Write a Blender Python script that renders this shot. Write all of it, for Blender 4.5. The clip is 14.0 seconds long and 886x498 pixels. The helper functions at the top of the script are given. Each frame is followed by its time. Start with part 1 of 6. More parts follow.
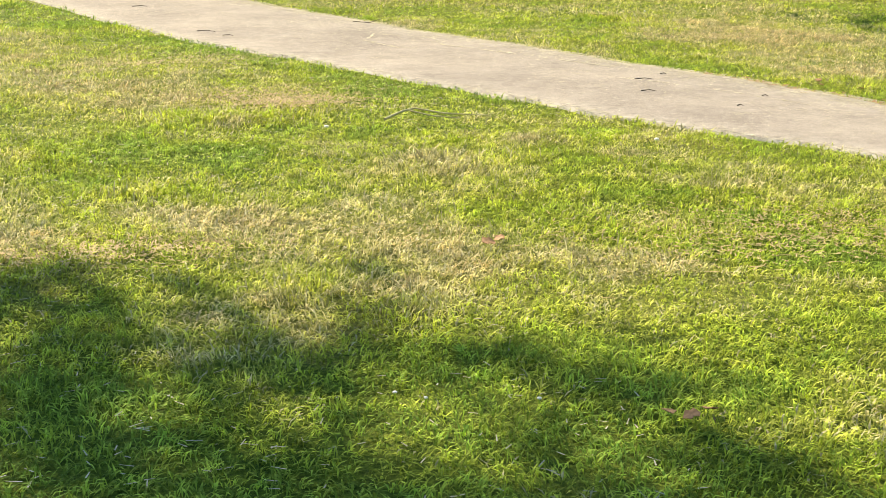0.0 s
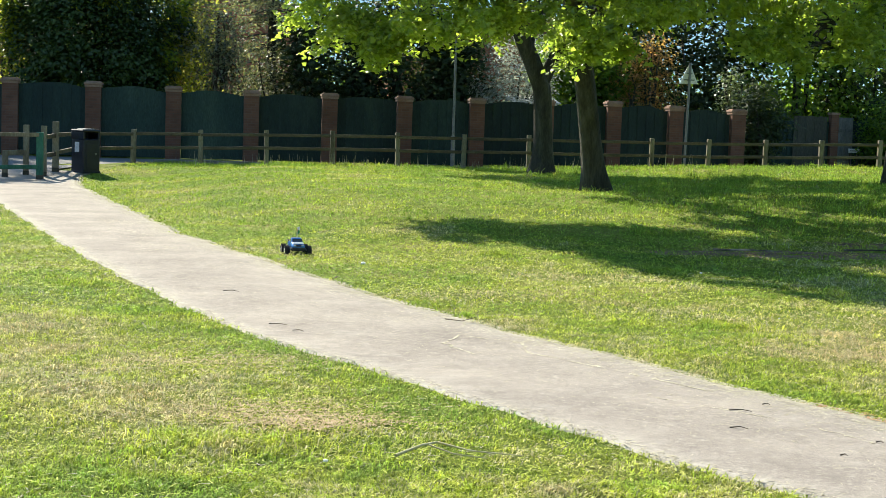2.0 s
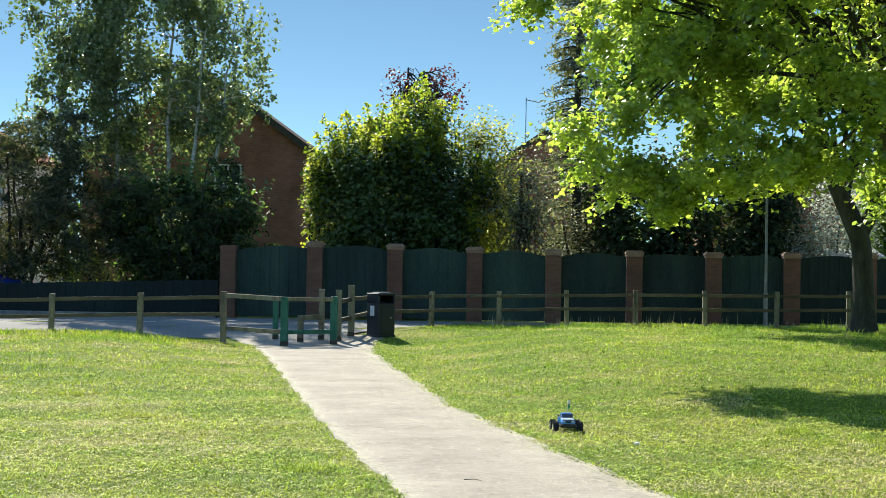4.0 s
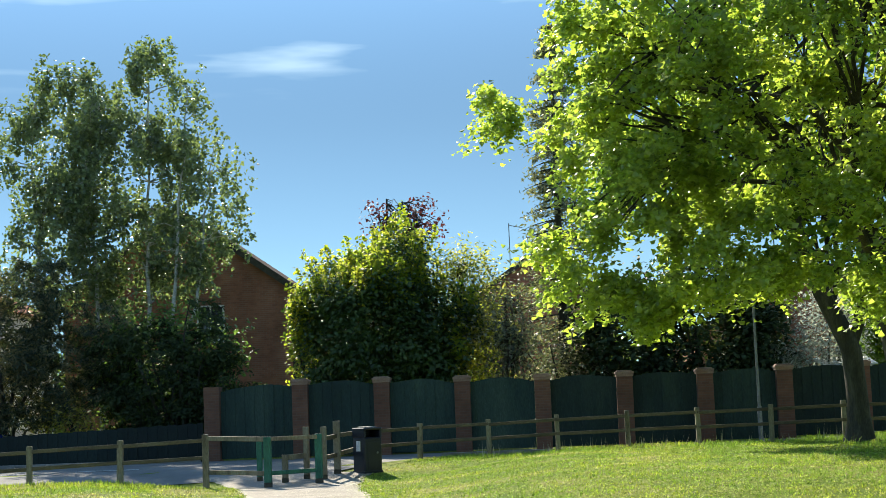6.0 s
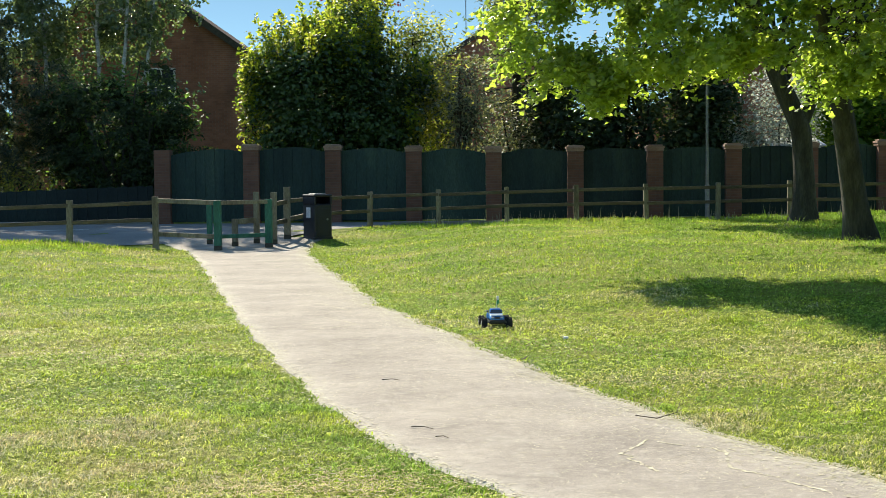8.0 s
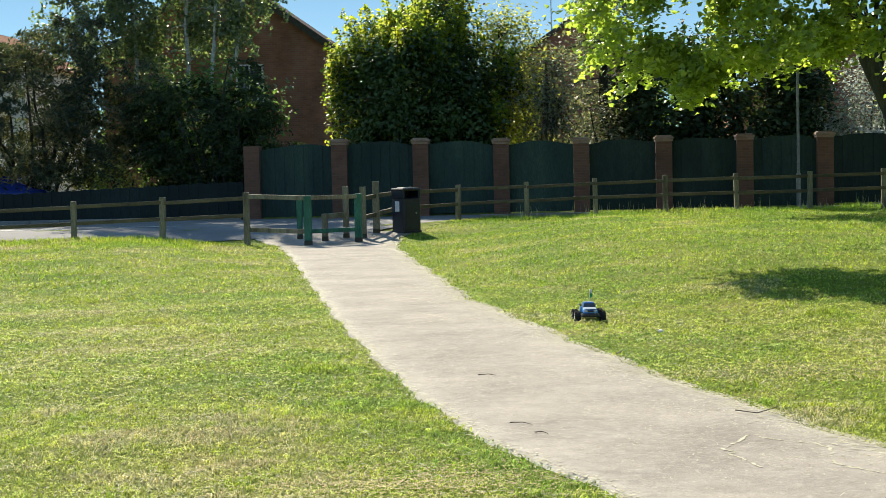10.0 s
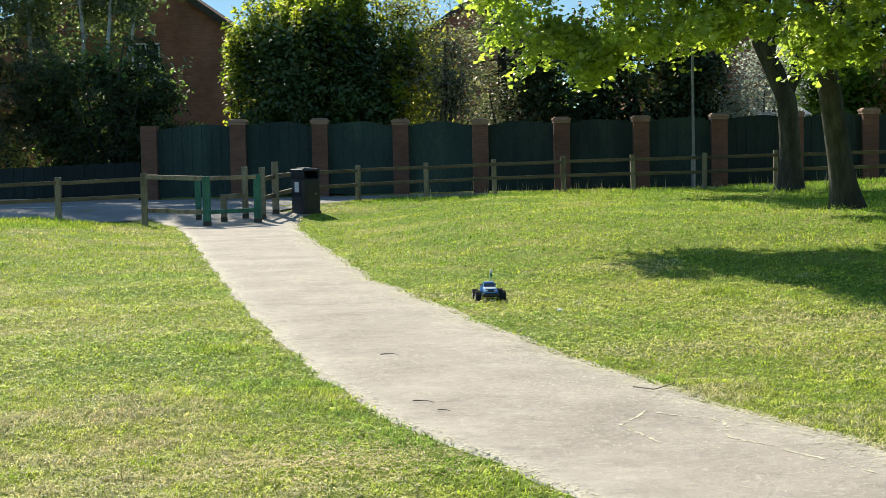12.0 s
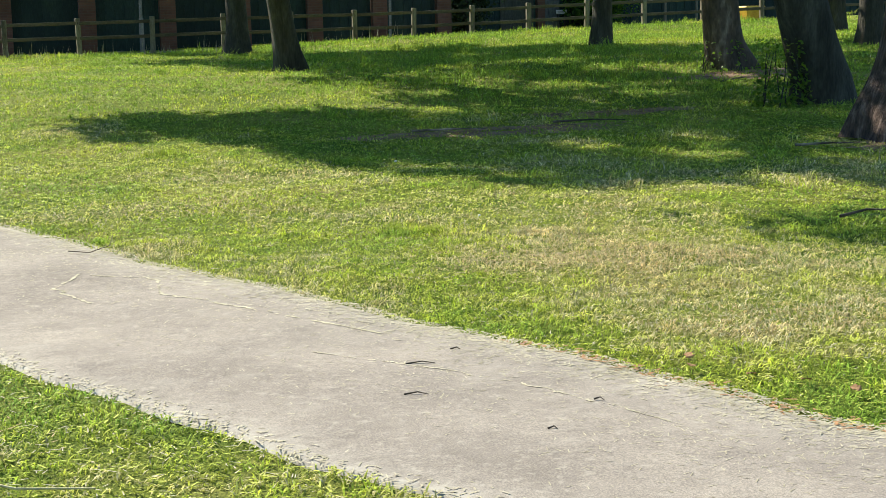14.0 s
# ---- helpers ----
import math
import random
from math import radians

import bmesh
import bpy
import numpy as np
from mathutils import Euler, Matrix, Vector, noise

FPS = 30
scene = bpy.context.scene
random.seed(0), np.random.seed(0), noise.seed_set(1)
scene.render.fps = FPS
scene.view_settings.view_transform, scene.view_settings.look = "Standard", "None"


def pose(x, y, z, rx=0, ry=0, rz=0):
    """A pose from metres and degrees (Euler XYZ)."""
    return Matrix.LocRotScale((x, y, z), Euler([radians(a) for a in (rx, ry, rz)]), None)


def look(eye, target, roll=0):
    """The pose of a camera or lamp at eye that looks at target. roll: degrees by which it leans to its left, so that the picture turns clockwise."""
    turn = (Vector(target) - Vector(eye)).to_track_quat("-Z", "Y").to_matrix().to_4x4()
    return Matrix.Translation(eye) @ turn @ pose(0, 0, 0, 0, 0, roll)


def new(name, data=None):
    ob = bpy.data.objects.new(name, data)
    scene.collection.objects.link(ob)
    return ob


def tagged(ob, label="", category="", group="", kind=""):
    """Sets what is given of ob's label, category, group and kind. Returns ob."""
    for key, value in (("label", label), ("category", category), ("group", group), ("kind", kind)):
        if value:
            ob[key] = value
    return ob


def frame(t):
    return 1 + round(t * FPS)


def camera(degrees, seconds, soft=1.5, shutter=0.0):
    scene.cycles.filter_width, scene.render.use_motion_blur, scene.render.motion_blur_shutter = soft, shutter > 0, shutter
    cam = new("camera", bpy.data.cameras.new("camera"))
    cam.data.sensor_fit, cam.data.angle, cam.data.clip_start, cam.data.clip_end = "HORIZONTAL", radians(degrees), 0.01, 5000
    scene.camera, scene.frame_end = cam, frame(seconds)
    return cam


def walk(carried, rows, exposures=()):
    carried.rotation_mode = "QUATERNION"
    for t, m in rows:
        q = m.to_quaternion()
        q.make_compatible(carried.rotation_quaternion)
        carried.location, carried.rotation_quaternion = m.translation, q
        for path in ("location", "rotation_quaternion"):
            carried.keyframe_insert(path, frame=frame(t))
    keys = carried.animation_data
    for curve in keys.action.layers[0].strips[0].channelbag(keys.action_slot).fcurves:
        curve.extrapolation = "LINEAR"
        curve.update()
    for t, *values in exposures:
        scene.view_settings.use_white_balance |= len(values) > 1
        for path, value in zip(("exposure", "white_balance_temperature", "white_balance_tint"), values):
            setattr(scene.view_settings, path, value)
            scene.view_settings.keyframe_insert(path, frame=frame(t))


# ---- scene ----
cam = camera(33.1, 14.0, soft=0.6)
PATH = [
    (0, (-3.311, -4.269, 1.504), (-2.741, -2.423, 0.988), 0.5),
    (0.5, (-3.026, -4.047, 1.524), (-2.4, -2.196, 1.098), 1.9),
    (1, (-2.731, -3.738, 1.581), (-2.109, -1.86, 1.288), 2.7),
    (1.5, (-2.388, -3.461, 1.597), (-1.87, -1.54, 1.391), 2.6),
    (2, (-2.129, -3.116, 1.601), (-1.808, -1.149, 1.434), 1.9),
    (2.5, (-1.87, -2.571, 1.56), (-1.737, -0.58, 1.427), 1.9),
    (3, (-1.636, -2.362, 1.631), (-1.613, -0.365, 1.543), 2.1),
    (3.5, (-1.571, -1.868, 1.663), (-1.617, 0.132, 1.634), 1.7),
    (4, (-1.438, -1.443, 1.669), (-1.552, 0.553, 1.702), 0.9),
    (4.2, (-1.371, -1.368, 1.677), (-1.513, 0.626, 1.738), 0.5),
    (6.3, (-1.184, -0.856, 1.636), (-1.265, 1.131, 1.847), -2.8),
    (6.5, (-1.175, -0.822, 1.634), (-1.223, 1.169, 1.815), -2.6),
    (7, (-1.185, -0.773, 1.586), (-1.173, 1.225, 1.662), -1.8),
    (7.5, (-1.197, -0.766, 1.589), (-1.186, 1.233, 1.56), -1.0),
    (8, (-1.181, -0.862, 1.582), (-1.227, 1.135, 1.484), -0.6),
    (8.5, (-1.211, -0.815, 1.577), (-1.338, 1.178, 1.456), -0.6),
    (8.7, (-1.225, -0.808, 1.581), (-1.383, 1.182, 1.461), -0.7),
    (10.8, (-1.263, -0.99, 1.626), (-1.417, 1.002, 1.523), -1.6),
    (11, (-1.272, -1.009, 1.628), (-1.411, 0.983, 1.522), -1.3),
    (11.5, (-1.278, -0.998, 1.624), (-1.373, 0.997, 1.508), -1.3),
    (12, (-1.271, -0.981, 1.616), (-1.297, 1.014, 1.48), -1.2),
    (12.5, (-1.237, -1.006, 1.623), (-1.151, 0.985, 1.456), -1.1),
    (13, (-1.199, -1.035, 1.599), (-0.957, 0.939, 1.388), -1.0),
    (13.5, (-1.164, -1.052, 1.586), (-0.738, 0.884, 1.323), -0.9),
    (14, (-1.108, -1.078, 1.578), (-0.441, 0.779, 1.25), -1.1),
]
walk(cam, [(t, look(eye, target, roll)) for t, eye, target, roll in PATH],
     [(0.0, 1.80, 8100, 12), (0.5, 1.76, 7350, 10), (1.0, 1.80, 6800, 9), (1.5, 1.80, 6850, 9), (3.0, 1.67, 6650, 8), (4.2, 1.72, 6700, 7), (7.0, 1.74, 7000, 9), (8.5, 1.59, 7000, 9), (14.0, 1.59, 6850, 9)])

# ---- light ----
SUN_AZ, SUN_EL = radians(22), radians(36)      # azimuth to the left of +y, elevation
sun_way = Vector((-math.sin(SUN_AZ) * math.cos(SUN_EL), math.cos(SUN_AZ) * math.cos(SUN_EL), math.sin(SUN_EL)))
world = bpy.data.worlds.new("sky")
scene.world = world
world.use_nodes = True
wn, wl = world.node_tree.nodes, world.node_tree.links
wn.clear()
sky = wn.new("ShaderNodeTexSky")
sky.sky_type, sky.sun_disc = "NISHITA", False
sky.sun_elevation, sky.sun_rotation = SUN_EL, -SUN_AZ
sky.air_density, sky.dust_density, sky.ozone_density, sky.altitude = 1.0, 0.0, 1.9, 6000
w_bg, w_out = wn.new("ShaderNodeBackground"), wn.new("ShaderNodeOutputWorld")
w_bg.inputs["Strength"].default_value = 0.15
# thin high cloud
w_tc, w_map, w_noise, w_ramp, w_mix = (wn.new(k) for k in ("ShaderNodeTexCoord", "ShaderNodeMapping", "ShaderNodeTexNoise", "ShaderNodeValToRGB", "ShaderNodeMix"))
w_map.inputs["Scale"].default_value = (2.0, 2.0, 14.0)
w_map.inputs["Location"].default_value = (0.35, 0.2, 0.9)
w_noise.inputs["Scale"].default_value, w_noise.inputs["Detail"].default_value, w_noise.inputs["Roughness"].default_value = 1.7, 5.0, 0.5
w_ramp.color_ramp.elements[0].position, w_ramp.color_ramp.elements[1].position = 0.60, 0.86
w_mix.data_type = "RGBA"
w_mix.inputs["B"].default_value = (2.4, 3.15, 3.6, 1)
wl.new(w_tc.outputs["Generated"], w_map.inputs["Vector"])
wl.new(w_map.outputs["Vector"], w_noise.inputs["Vector"])
wl.new(w_noise.outputs["Fac"], w_ramp.inputs["Fac"])
w_sep, w_high, w_fac = (wn.new(k) for k in ("ShaderNodeSeparateXYZ", "ShaderNodeMapRange", "ShaderNodeMath"))
w_high.inputs["From Min"].default_value, w_high.inputs["From Max"].default_value = 0.20, 0.235
w_fac.operation = "MULTIPLY"
wl.new(w_tc.outputs["Generated"], w_sep.inputs["Vector"])
wl.new(w_sep.outputs["Z"], w_high.inputs["Value"])
wl.new(w_ramp.outputs["Color"], w_fac.inputs[0])
wl.new(w_high.outputs["Result"], w_fac.inputs[1])
wl.new(w_fac.outputs[0], w_mix.inputs["Factor"])
w_tint = wn.new("ShaderNodeMix")
w_tint.data_type, w_tint.blend_type = "RGBA", "MULTIPLY"
w_tint.inputs["Factor"].default_value = 1.0
w_tint.inputs["B"].default_value = (0.80, 0.93, 0.84, 1)
wl.new(sky.outputs["Color"], w_tint.inputs["A"])
# clear air: the sky hardly pales towards the horizon
w_low, w_deep = wn.new("ShaderNodeMapRange"), wn.new("ShaderNodeMix")
w_low.interpolation_type = "SMOOTHSTEP"
w_low.inputs["From Min"].default_value, w_low.inputs["From Max"].default_value = 0.18, 0.50
w_low.inputs["To Min"].default_value, w_low.inputs["To Max"].default_value = 0.29, 1.15
w_deep.data_type, w_deep.blend_type = "RGBA", "MULTIPLY"
w_deep.inputs["Factor"].default_value = 1.0
wl.new(w_tc.outputs["Generated"], w_sep.inputs["Vector"])
wl.new(w_sep.outputs["Z"], w_low.inputs["Value"])
wl.new(w_tint.outputs["Result"], w_deep.inputs["A"])
wl.new(w_low.outputs["Result"], w_deep.inputs["B"])
wl.new(w_deep.outputs["Result"], w_mix.inputs["A"])
wl.new(w_mix.outputs["Result"], w_bg.inputs["Color"])
wl.new(w_bg.outputs["Background"], w_out.inputs["Surface"])
sun_data = bpy.data.lights.new("sun", "SUN")
sun_data.energy, sun_data.angle, sun_data.color = 3.3, radians(0.55), (1.0, 0.94, 0.81)
sun = new("sun", sun_data)
sun.matrix_world = look(sun_way * 60, (0, 0, 0))

# ---- numbers ----
rng = np.random.default_rng(7)


def sm(a, b, x):
    t = np.clip((np.asarray(x, float) - a) / (b - a), 0, 1)
    return t * t * (3 - 2 * t)


LEFT_Y = [-30, -6, 0, 1.2, 2.2, 3.4, 4.0, 4.7, 5.5, 6.3, 7.1, 8.3, 10.4, 13.0, 15.1, 20.9, 27, 31.4, 34.5, 60]
LEFT_X = [14.0, 5.5, 2.3, 1.6, 1.03, 0.33, 0.02, -0.32, -0.65, -1.02, -1.40, -1.92, -2.53, -3.2, -3.72, -5.03, -6.4, -7.5, -9.0, -9.0]
RIGHT_Y = [-30, -6, 0, 1.5, 2.5, 3.4, 4.2, 5.2, 6.2, 7.0, 7.8, 9.4, 10.9, 12.5, 15.75, 17.3, 22.5, 25.4, 30, 33, 36, 60]
RIGHT_X = [17.5, 7.8, 4.2, 3.2, 2.55, 2.10, 1.80, 1.46, 1.02, 0.72, 0.38, -0.22, -0.68, -1.13, -2.0, -2.42, -3.40, -3.95, -4.75, -5.0, -4.2, -4.2]


def path_left(y):
    return np.interp(y, LEFT_Y, LEFT_X) + 0.025 * np.sin(3.1 * np.asarray(y)) + 0.016 * np.sin(7.7 * np.asarray(y) + 1)


def path_right(y):
    return np.interp(y, RIGHT_Y, RIGHT_X) + 0.03 * np.sin(2.7 * np.asarray(y) + 2) + 0.016 * np.sin(8.3 * np.asarray(y))


def lumps(x, y, s=1.0):
    """Smooth unevenness between about -1 and 1."""
    x, y = np.asarray(x) * s, np.asarray(y) * s
    return (np.sin(1.3 * x + 0.7 * y + 0.5) + np.sin(-0.9 * x + 1.7 * y + 2.1) + np.sin(2.3 * x + 1.1 * y + 4.0) * 0.6 + np.sin(0.5 * x - 2.6 * y + 1.0) * 0.6 + np.sin(3.7 * x - 3.1 * y) * 0.4) / 3.0


def gz(x, y):
    """Height of the ground."""
    x, y = np.asarray(x, float), np.asarray(y, float)
    low = 0.26 * sm(31.5, 36.5, y)
    right = (0.37 + 0.022 * np.clip(x - 6, 0, 22)) * sm(12, 25, y) * sm(0.2, 4.5, x - np.interp(y, RIGHT_Y, RIGHT_X))
    left = 0.22 * sm(17, 30, y) * sm(0.2, 3.5, np.interp(y, LEFT_Y, LEFT_X) - x) * (1 - sm(31.5, 33, y))
    beyond = 0.24 + 0.020 * np.clip(x - 4, 0, 40)
    k = sm(38.4, 39.6, y)
    z = np.maximum(low, right) * (1 - k) + beyond * k
    z = np.maximum(z, left)
    off = np.maximum(np.interp(y, LEFT_Y, LEFT_X) - x, x - np.interp(y, RIGHT_Y, RIGHT_X))
    bank = 0.13 * np.exp(-((y - 36.7) / 1.3) ** 2) * sm(6, 11, x)
    return z + 0.02 * lumps(x, y, 1.1) * sm(0.05, 1.0, off) * (1 - sm(38.4, 39.4, y)) + bank


def g1(x, y):
    return float(gz(x, y))


# ---- mesh helpers ----
def part(name, bm, material, parent=None, label="", smooth=False):
    """Links a bmesh as one mesh object, under a thing or a part."""
    me = bpy.data.meshes.new(name)
    bm.to_mesh(me)
    bm.free()
    for p in me.polygons:
        p.use_smooth = smooth
    me.materials.append(material)
    ob = new(name, me)
    if parent:
        ob.parent = parent
    return tagged(ob, label)


def array_mesh(name, verts, faces, material, parent=None, smooth=False, label=""):
    """Links arrays of points and of faces with one number of corners each."""
    verts, faces = np.asarray(verts, np.float32).reshape(-1, 3), np.asarray(faces, np.int32)
    n, k = faces.shape
    me = bpy.data.meshes.new(name)
    me.vertices.add(len(verts))
    me.vertices.foreach_set("co", verts.ravel())
    me.loops.add(n * k)
    me.loops.foreach_set("vertex_index", faces.ravel())
    me.polygons.add(n)
    me.polygons.foreach_set("loop_start", np.arange(0, n * k, k, dtype=np.int32))
    me.polygons.foreach_set("use_smooth", np.full(n, smooth))
    me.update(calc_edges=True)
    me.materials.append(material)
    ob = new(name, me)
    if parent:
        ob.parent = parent
    return tagged(ob, label)


def empty(name, x, y, z=0.0, rz=0.0):
    ob = new(name)
    ob.matrix_basis = pose(x, y, z, 0, 0, rz)
    return ob


def box(bm, x, y, z, sx, sy, sz, rz=0.0, bevel=0.0, m=None):
    """A box by its centre and sizes."""
    mat = (m or Matrix()) @ pose(x, y, z, 0, 0, rz) @ Matrix.Diagonal((sx, sy, sz, 1))
    made = bmesh.ops.create_cube(bm, size=1, matrix=mat)["verts"]
    if bevel:
        edges = list({e for v in made for e in v.link_edges})
        bmesh.ops.bevel(bm, geom=edges, offset=bevel, segments=1, affect="EDGES")
    return made


def bar(bm, a, b, w, h, bevel=0.0):
    """A squared bar from a to b, w wide and h high."""
    a, b = Vector(a), Vector(b)
    turn = (b - a).to_track_quat("X", "Z").to_matrix().to_4x4()
    return box(bm, 0, 0, 0, (b - a).length, w, h, bevel=bevel, m=Matrix.Translation((a + b) / 2) @ turn)


def rod(bm, a, b, r, r2=None, seg=10):
    a, b = Vector(a), Vector(b)
    turn = (b - a).to_track_quat("Z", "Y").to_matrix().to_4x4()
    return bmesh.ops.create_cone(bm, cap_ends=True, segments=seg, radius1=r, radius2=r if r2 is None else r2, depth=(b - a).length, matrix=Matrix.Translation((a + b) / 2) @ turn)["verts"]


# ---- materials ----
def shader(name, rough=0.8, metal=0.0, spec=0.5):
    m = bpy.data.materials.new(name)
    m.use_nodes = True
    b = m.node_tree.nodes["Principled BSDF"]
    b.inputs["Roughness"].default_value, b.inputs["Metallic"].default_value = rough, metal
    b.inputs["Specular IOR Level"].default_value = spec
    return m, m.node_tree.nodes, m.node_tree.links, b


def ramp(nodes, stops):
    r = nodes.new("ShaderNodeValToRGB")
    e = r.color_ramp.elements
    while len(e) < len(stops):
        e.new(0.5)
    for el, (p, c) in zip(e, stops):
        el.position, el.color = p, (*c, 1)
    return r


def noise_of(nodes, links, scale, detail=4.0, rough=0.55, stretch=None, world=True):
    """Noise by place in the world (world) or in the object."""
    n = nodes.new("ShaderNodeTexNoise")
    n.inputs["Scale"].default_value, n.inputs["Detail"].default_value, n.inputs["Roughness"].default_value = scale, detail, rough
    src = nodes.new("ShaderNodeNewGeometry").outputs["Position"] if world else nodes.new("ShaderNodeTexCoord").outputs["Object"]
    if stretch:
        mp = nodes.new("ShaderNodeMapping")
        mp.inputs["Scale"].default_value = stretch
        links.new(src, mp.inputs["Vector"])
        src = mp.outputs["Vector"]
    links.new(src, n.inputs["Vector"])
    return n.outputs["Fac"]


def mixed(nodes, links, fac, a, b, kind="MIX"):
    x = nodes.new("ShaderNodeMix")
    x.data_type, x.blend_type = "RGBA", kind
    for key, v in (("Factor", fac), ("A", a), ("B", b)):
        if isinstance(v, (int, float)):
            x.inputs[key].default_value = v
        elif isinstance(v, tuple):
            x.inputs[key].default_value = (*v, 1)
        else:
            links.new(v, x.inputs[key])
    return x.outputs["Result"]


def bumped(nodes, links, b, height, strength=0.3, dist=0.01):
    bp = nodes.new("ShaderNodeBump")
    bp.inputs["Strength"].default_value, bp.inputs["Distance"].default_value = strength, dist
    links.new(height, bp.inputs["Height"])
    links.new(bp.outputs["Normal"], b.inputs["Normal"])


def grainy(name, c1, c2, scale=8.0, rough=0.8, metal=0.0, spec=0.4, stretch=None, fine=60.0, bump=0.3, dist=0.004, world=False, c3=None):
    """Two colours in blotches, finer grain, relief."""
    m, n, l, b = shader(name, rough, metal, spec)
    big = noise_of(n, l, scale, 5, 0.6, stretch, world)
    small = noise_of(n, l, fine, 3, 0.6, stretch, world)
    r = ramp(n, [(0.32, c1), (0.68, c2)] if c3 is None else [(0.3, c1), (0.52, c2), (0.72, c3)])
    l.new(big, r.inputs["Fac"])
    g = ramp(n, [(0.25, (0.62, 0.62, 0.62)), (0.75, (1.25, 1.25, 1.25))])
    l.new(small, g.inputs["Fac"])
    l.new(mixed(n, l, 1.0, r.outputs["Color"], g.outputs["Color"], "MULTIPLY"), b.inputs["Base Color"])
    if bump:
        bumped(n, l, b, small, bump, dist)
    return m


def leafy(name, stops, scale=0.6, trans=0.45, rough=0.5, spec=0.5, amount=0.5, through_tint=(2.75, 2.8, 1.3)):
    """Leaves: colour by clump and by leaf, light shines through them."""
    m, n, l, b = shader(name, rough, 0.0, spec)
    big = noise_of(n, l, scale, 3, 0.6)
    rnd = n.new("ShaderNodeNewGeometry").outputs["Random Per Island"]
    mx = n.new("ShaderNodeMath")
    mx.operation = "MULTIPLY_ADD"
    mx.inputs[1].default_value = amount
    l.new(rnd, mx.inputs[0])
    l.new(big, mx.inputs[2])
    sub = n.new("ShaderNodeMath")
    sub.operation = "SUBTRACT"
    sub.inputs[1].default_value = amount / 2
    l.new(mx.outputs[0], sub.inputs[0])
    r = ramp(n, stops)
    l.new(sub.outputs[0], r.inputs["Fac"])
    l.new(r.outputs["Color"], b.inputs["Base Color"])
    t = n.new("ShaderNodeBsdfTranslucent")
    tint = mixed(n, l, 1.0, r.outputs["Color"], through_tint, "MULTIPLY")
    l.new(tint, t.inputs["Color"])
    ms = n.new("ShaderNodeMixShader")
    ms.inputs["Fac"].default_value = trans
    l.new(b.outputs["BSDF"], ms.inputs[1])
    l.new(t.outputs["BSDF"], ms.inputs[2])
    l.new(ms.outputs["Shader"], n["Material Output"].inputs["Surface"])
    return m


def bricks(name, c1, c2, mortar, scale=1.0):
    m, n, l, b = shader(name, 0.9, 0, 0.2)
    tc, sep, comb = n.new("ShaderNodeTexCoord"), n.new("ShaderNodeSeparateXYZ"), n.new("ShaderNodeCombineXYZ")
    l.new(tc.outputs["Object"], sep.inputs["Vector"])
    add = n.new("ShaderNodeMath")
    l.new(sep.outputs["X"], add.inputs[0])
    l.new(sep.outputs["Y"], add.inputs[1])
    l.new(add.outputs[0], comb.inputs["X"])
    l.new(sep.outputs["Z"], comb.inputs["Y"])
    t = n.new("ShaderNodeTexBrick")
    t.inputs["Scale"].default_value = scale
    t.inputs["Brick Width"].default_value, t.inputs["Row Height"].default_value, t.inputs["Mortar Size"].default_value = 0.225, 0.075, 0.007
    t.inputs["Mortar Smooth"].default_value = 0.2
    t.inputs["Color1"].default_value, t.inputs["Color2"].default_value, t.inputs["Mortar"].default_value = (*c1, 1), (*c2, 1), (*mortar, 1)
    l.new(comb.outputs["Vector"], t.inputs["Vector"])
    big = ramp(n, [(0.3, (0.72, 0.72, 0.72)), (0.7, (1.15, 1.15, 1.15))])
    l.new(noise_of(n, l, 1.3, 5, 0.6), big.inputs["Fac"])
    l.new(mixed(n, l, 1.0, t.outputs["Color"], big.outputs["Color"], "MULTIPLY"), b.inputs["Base Color"])
    inv = n.new("ShaderNodeMath")
    inv.operation, inv.inputs[0].default_value = "SUBTRACT", 1.0
    l.new(t.outputs["Fac"], inv.inputs[1])
    bumped(n, l, b, inv.outputs[0], 0.5, 0.01)
    return m


def varied(m, low, high):
    """Lets alike parts of one material differ in tone."""
    n, l = m.node_tree.nodes, m.node_tree.links
    b = n["Principled BSDF"]
    src = b.inputs["Base Color"].links[0].from_socket
    r = ramp(n, [(0.0, (low, low, low)), (1.0, (high, high, high))])
    l.new(n.new("ShaderNodeObjectInfo").outputs["Random"], r.inputs["Fac"])
    l.new(mixed(n, l, 1.0, src, r.outputs["Color"], "MULTIPLY"), b.inputs["Base Color"])
    return m


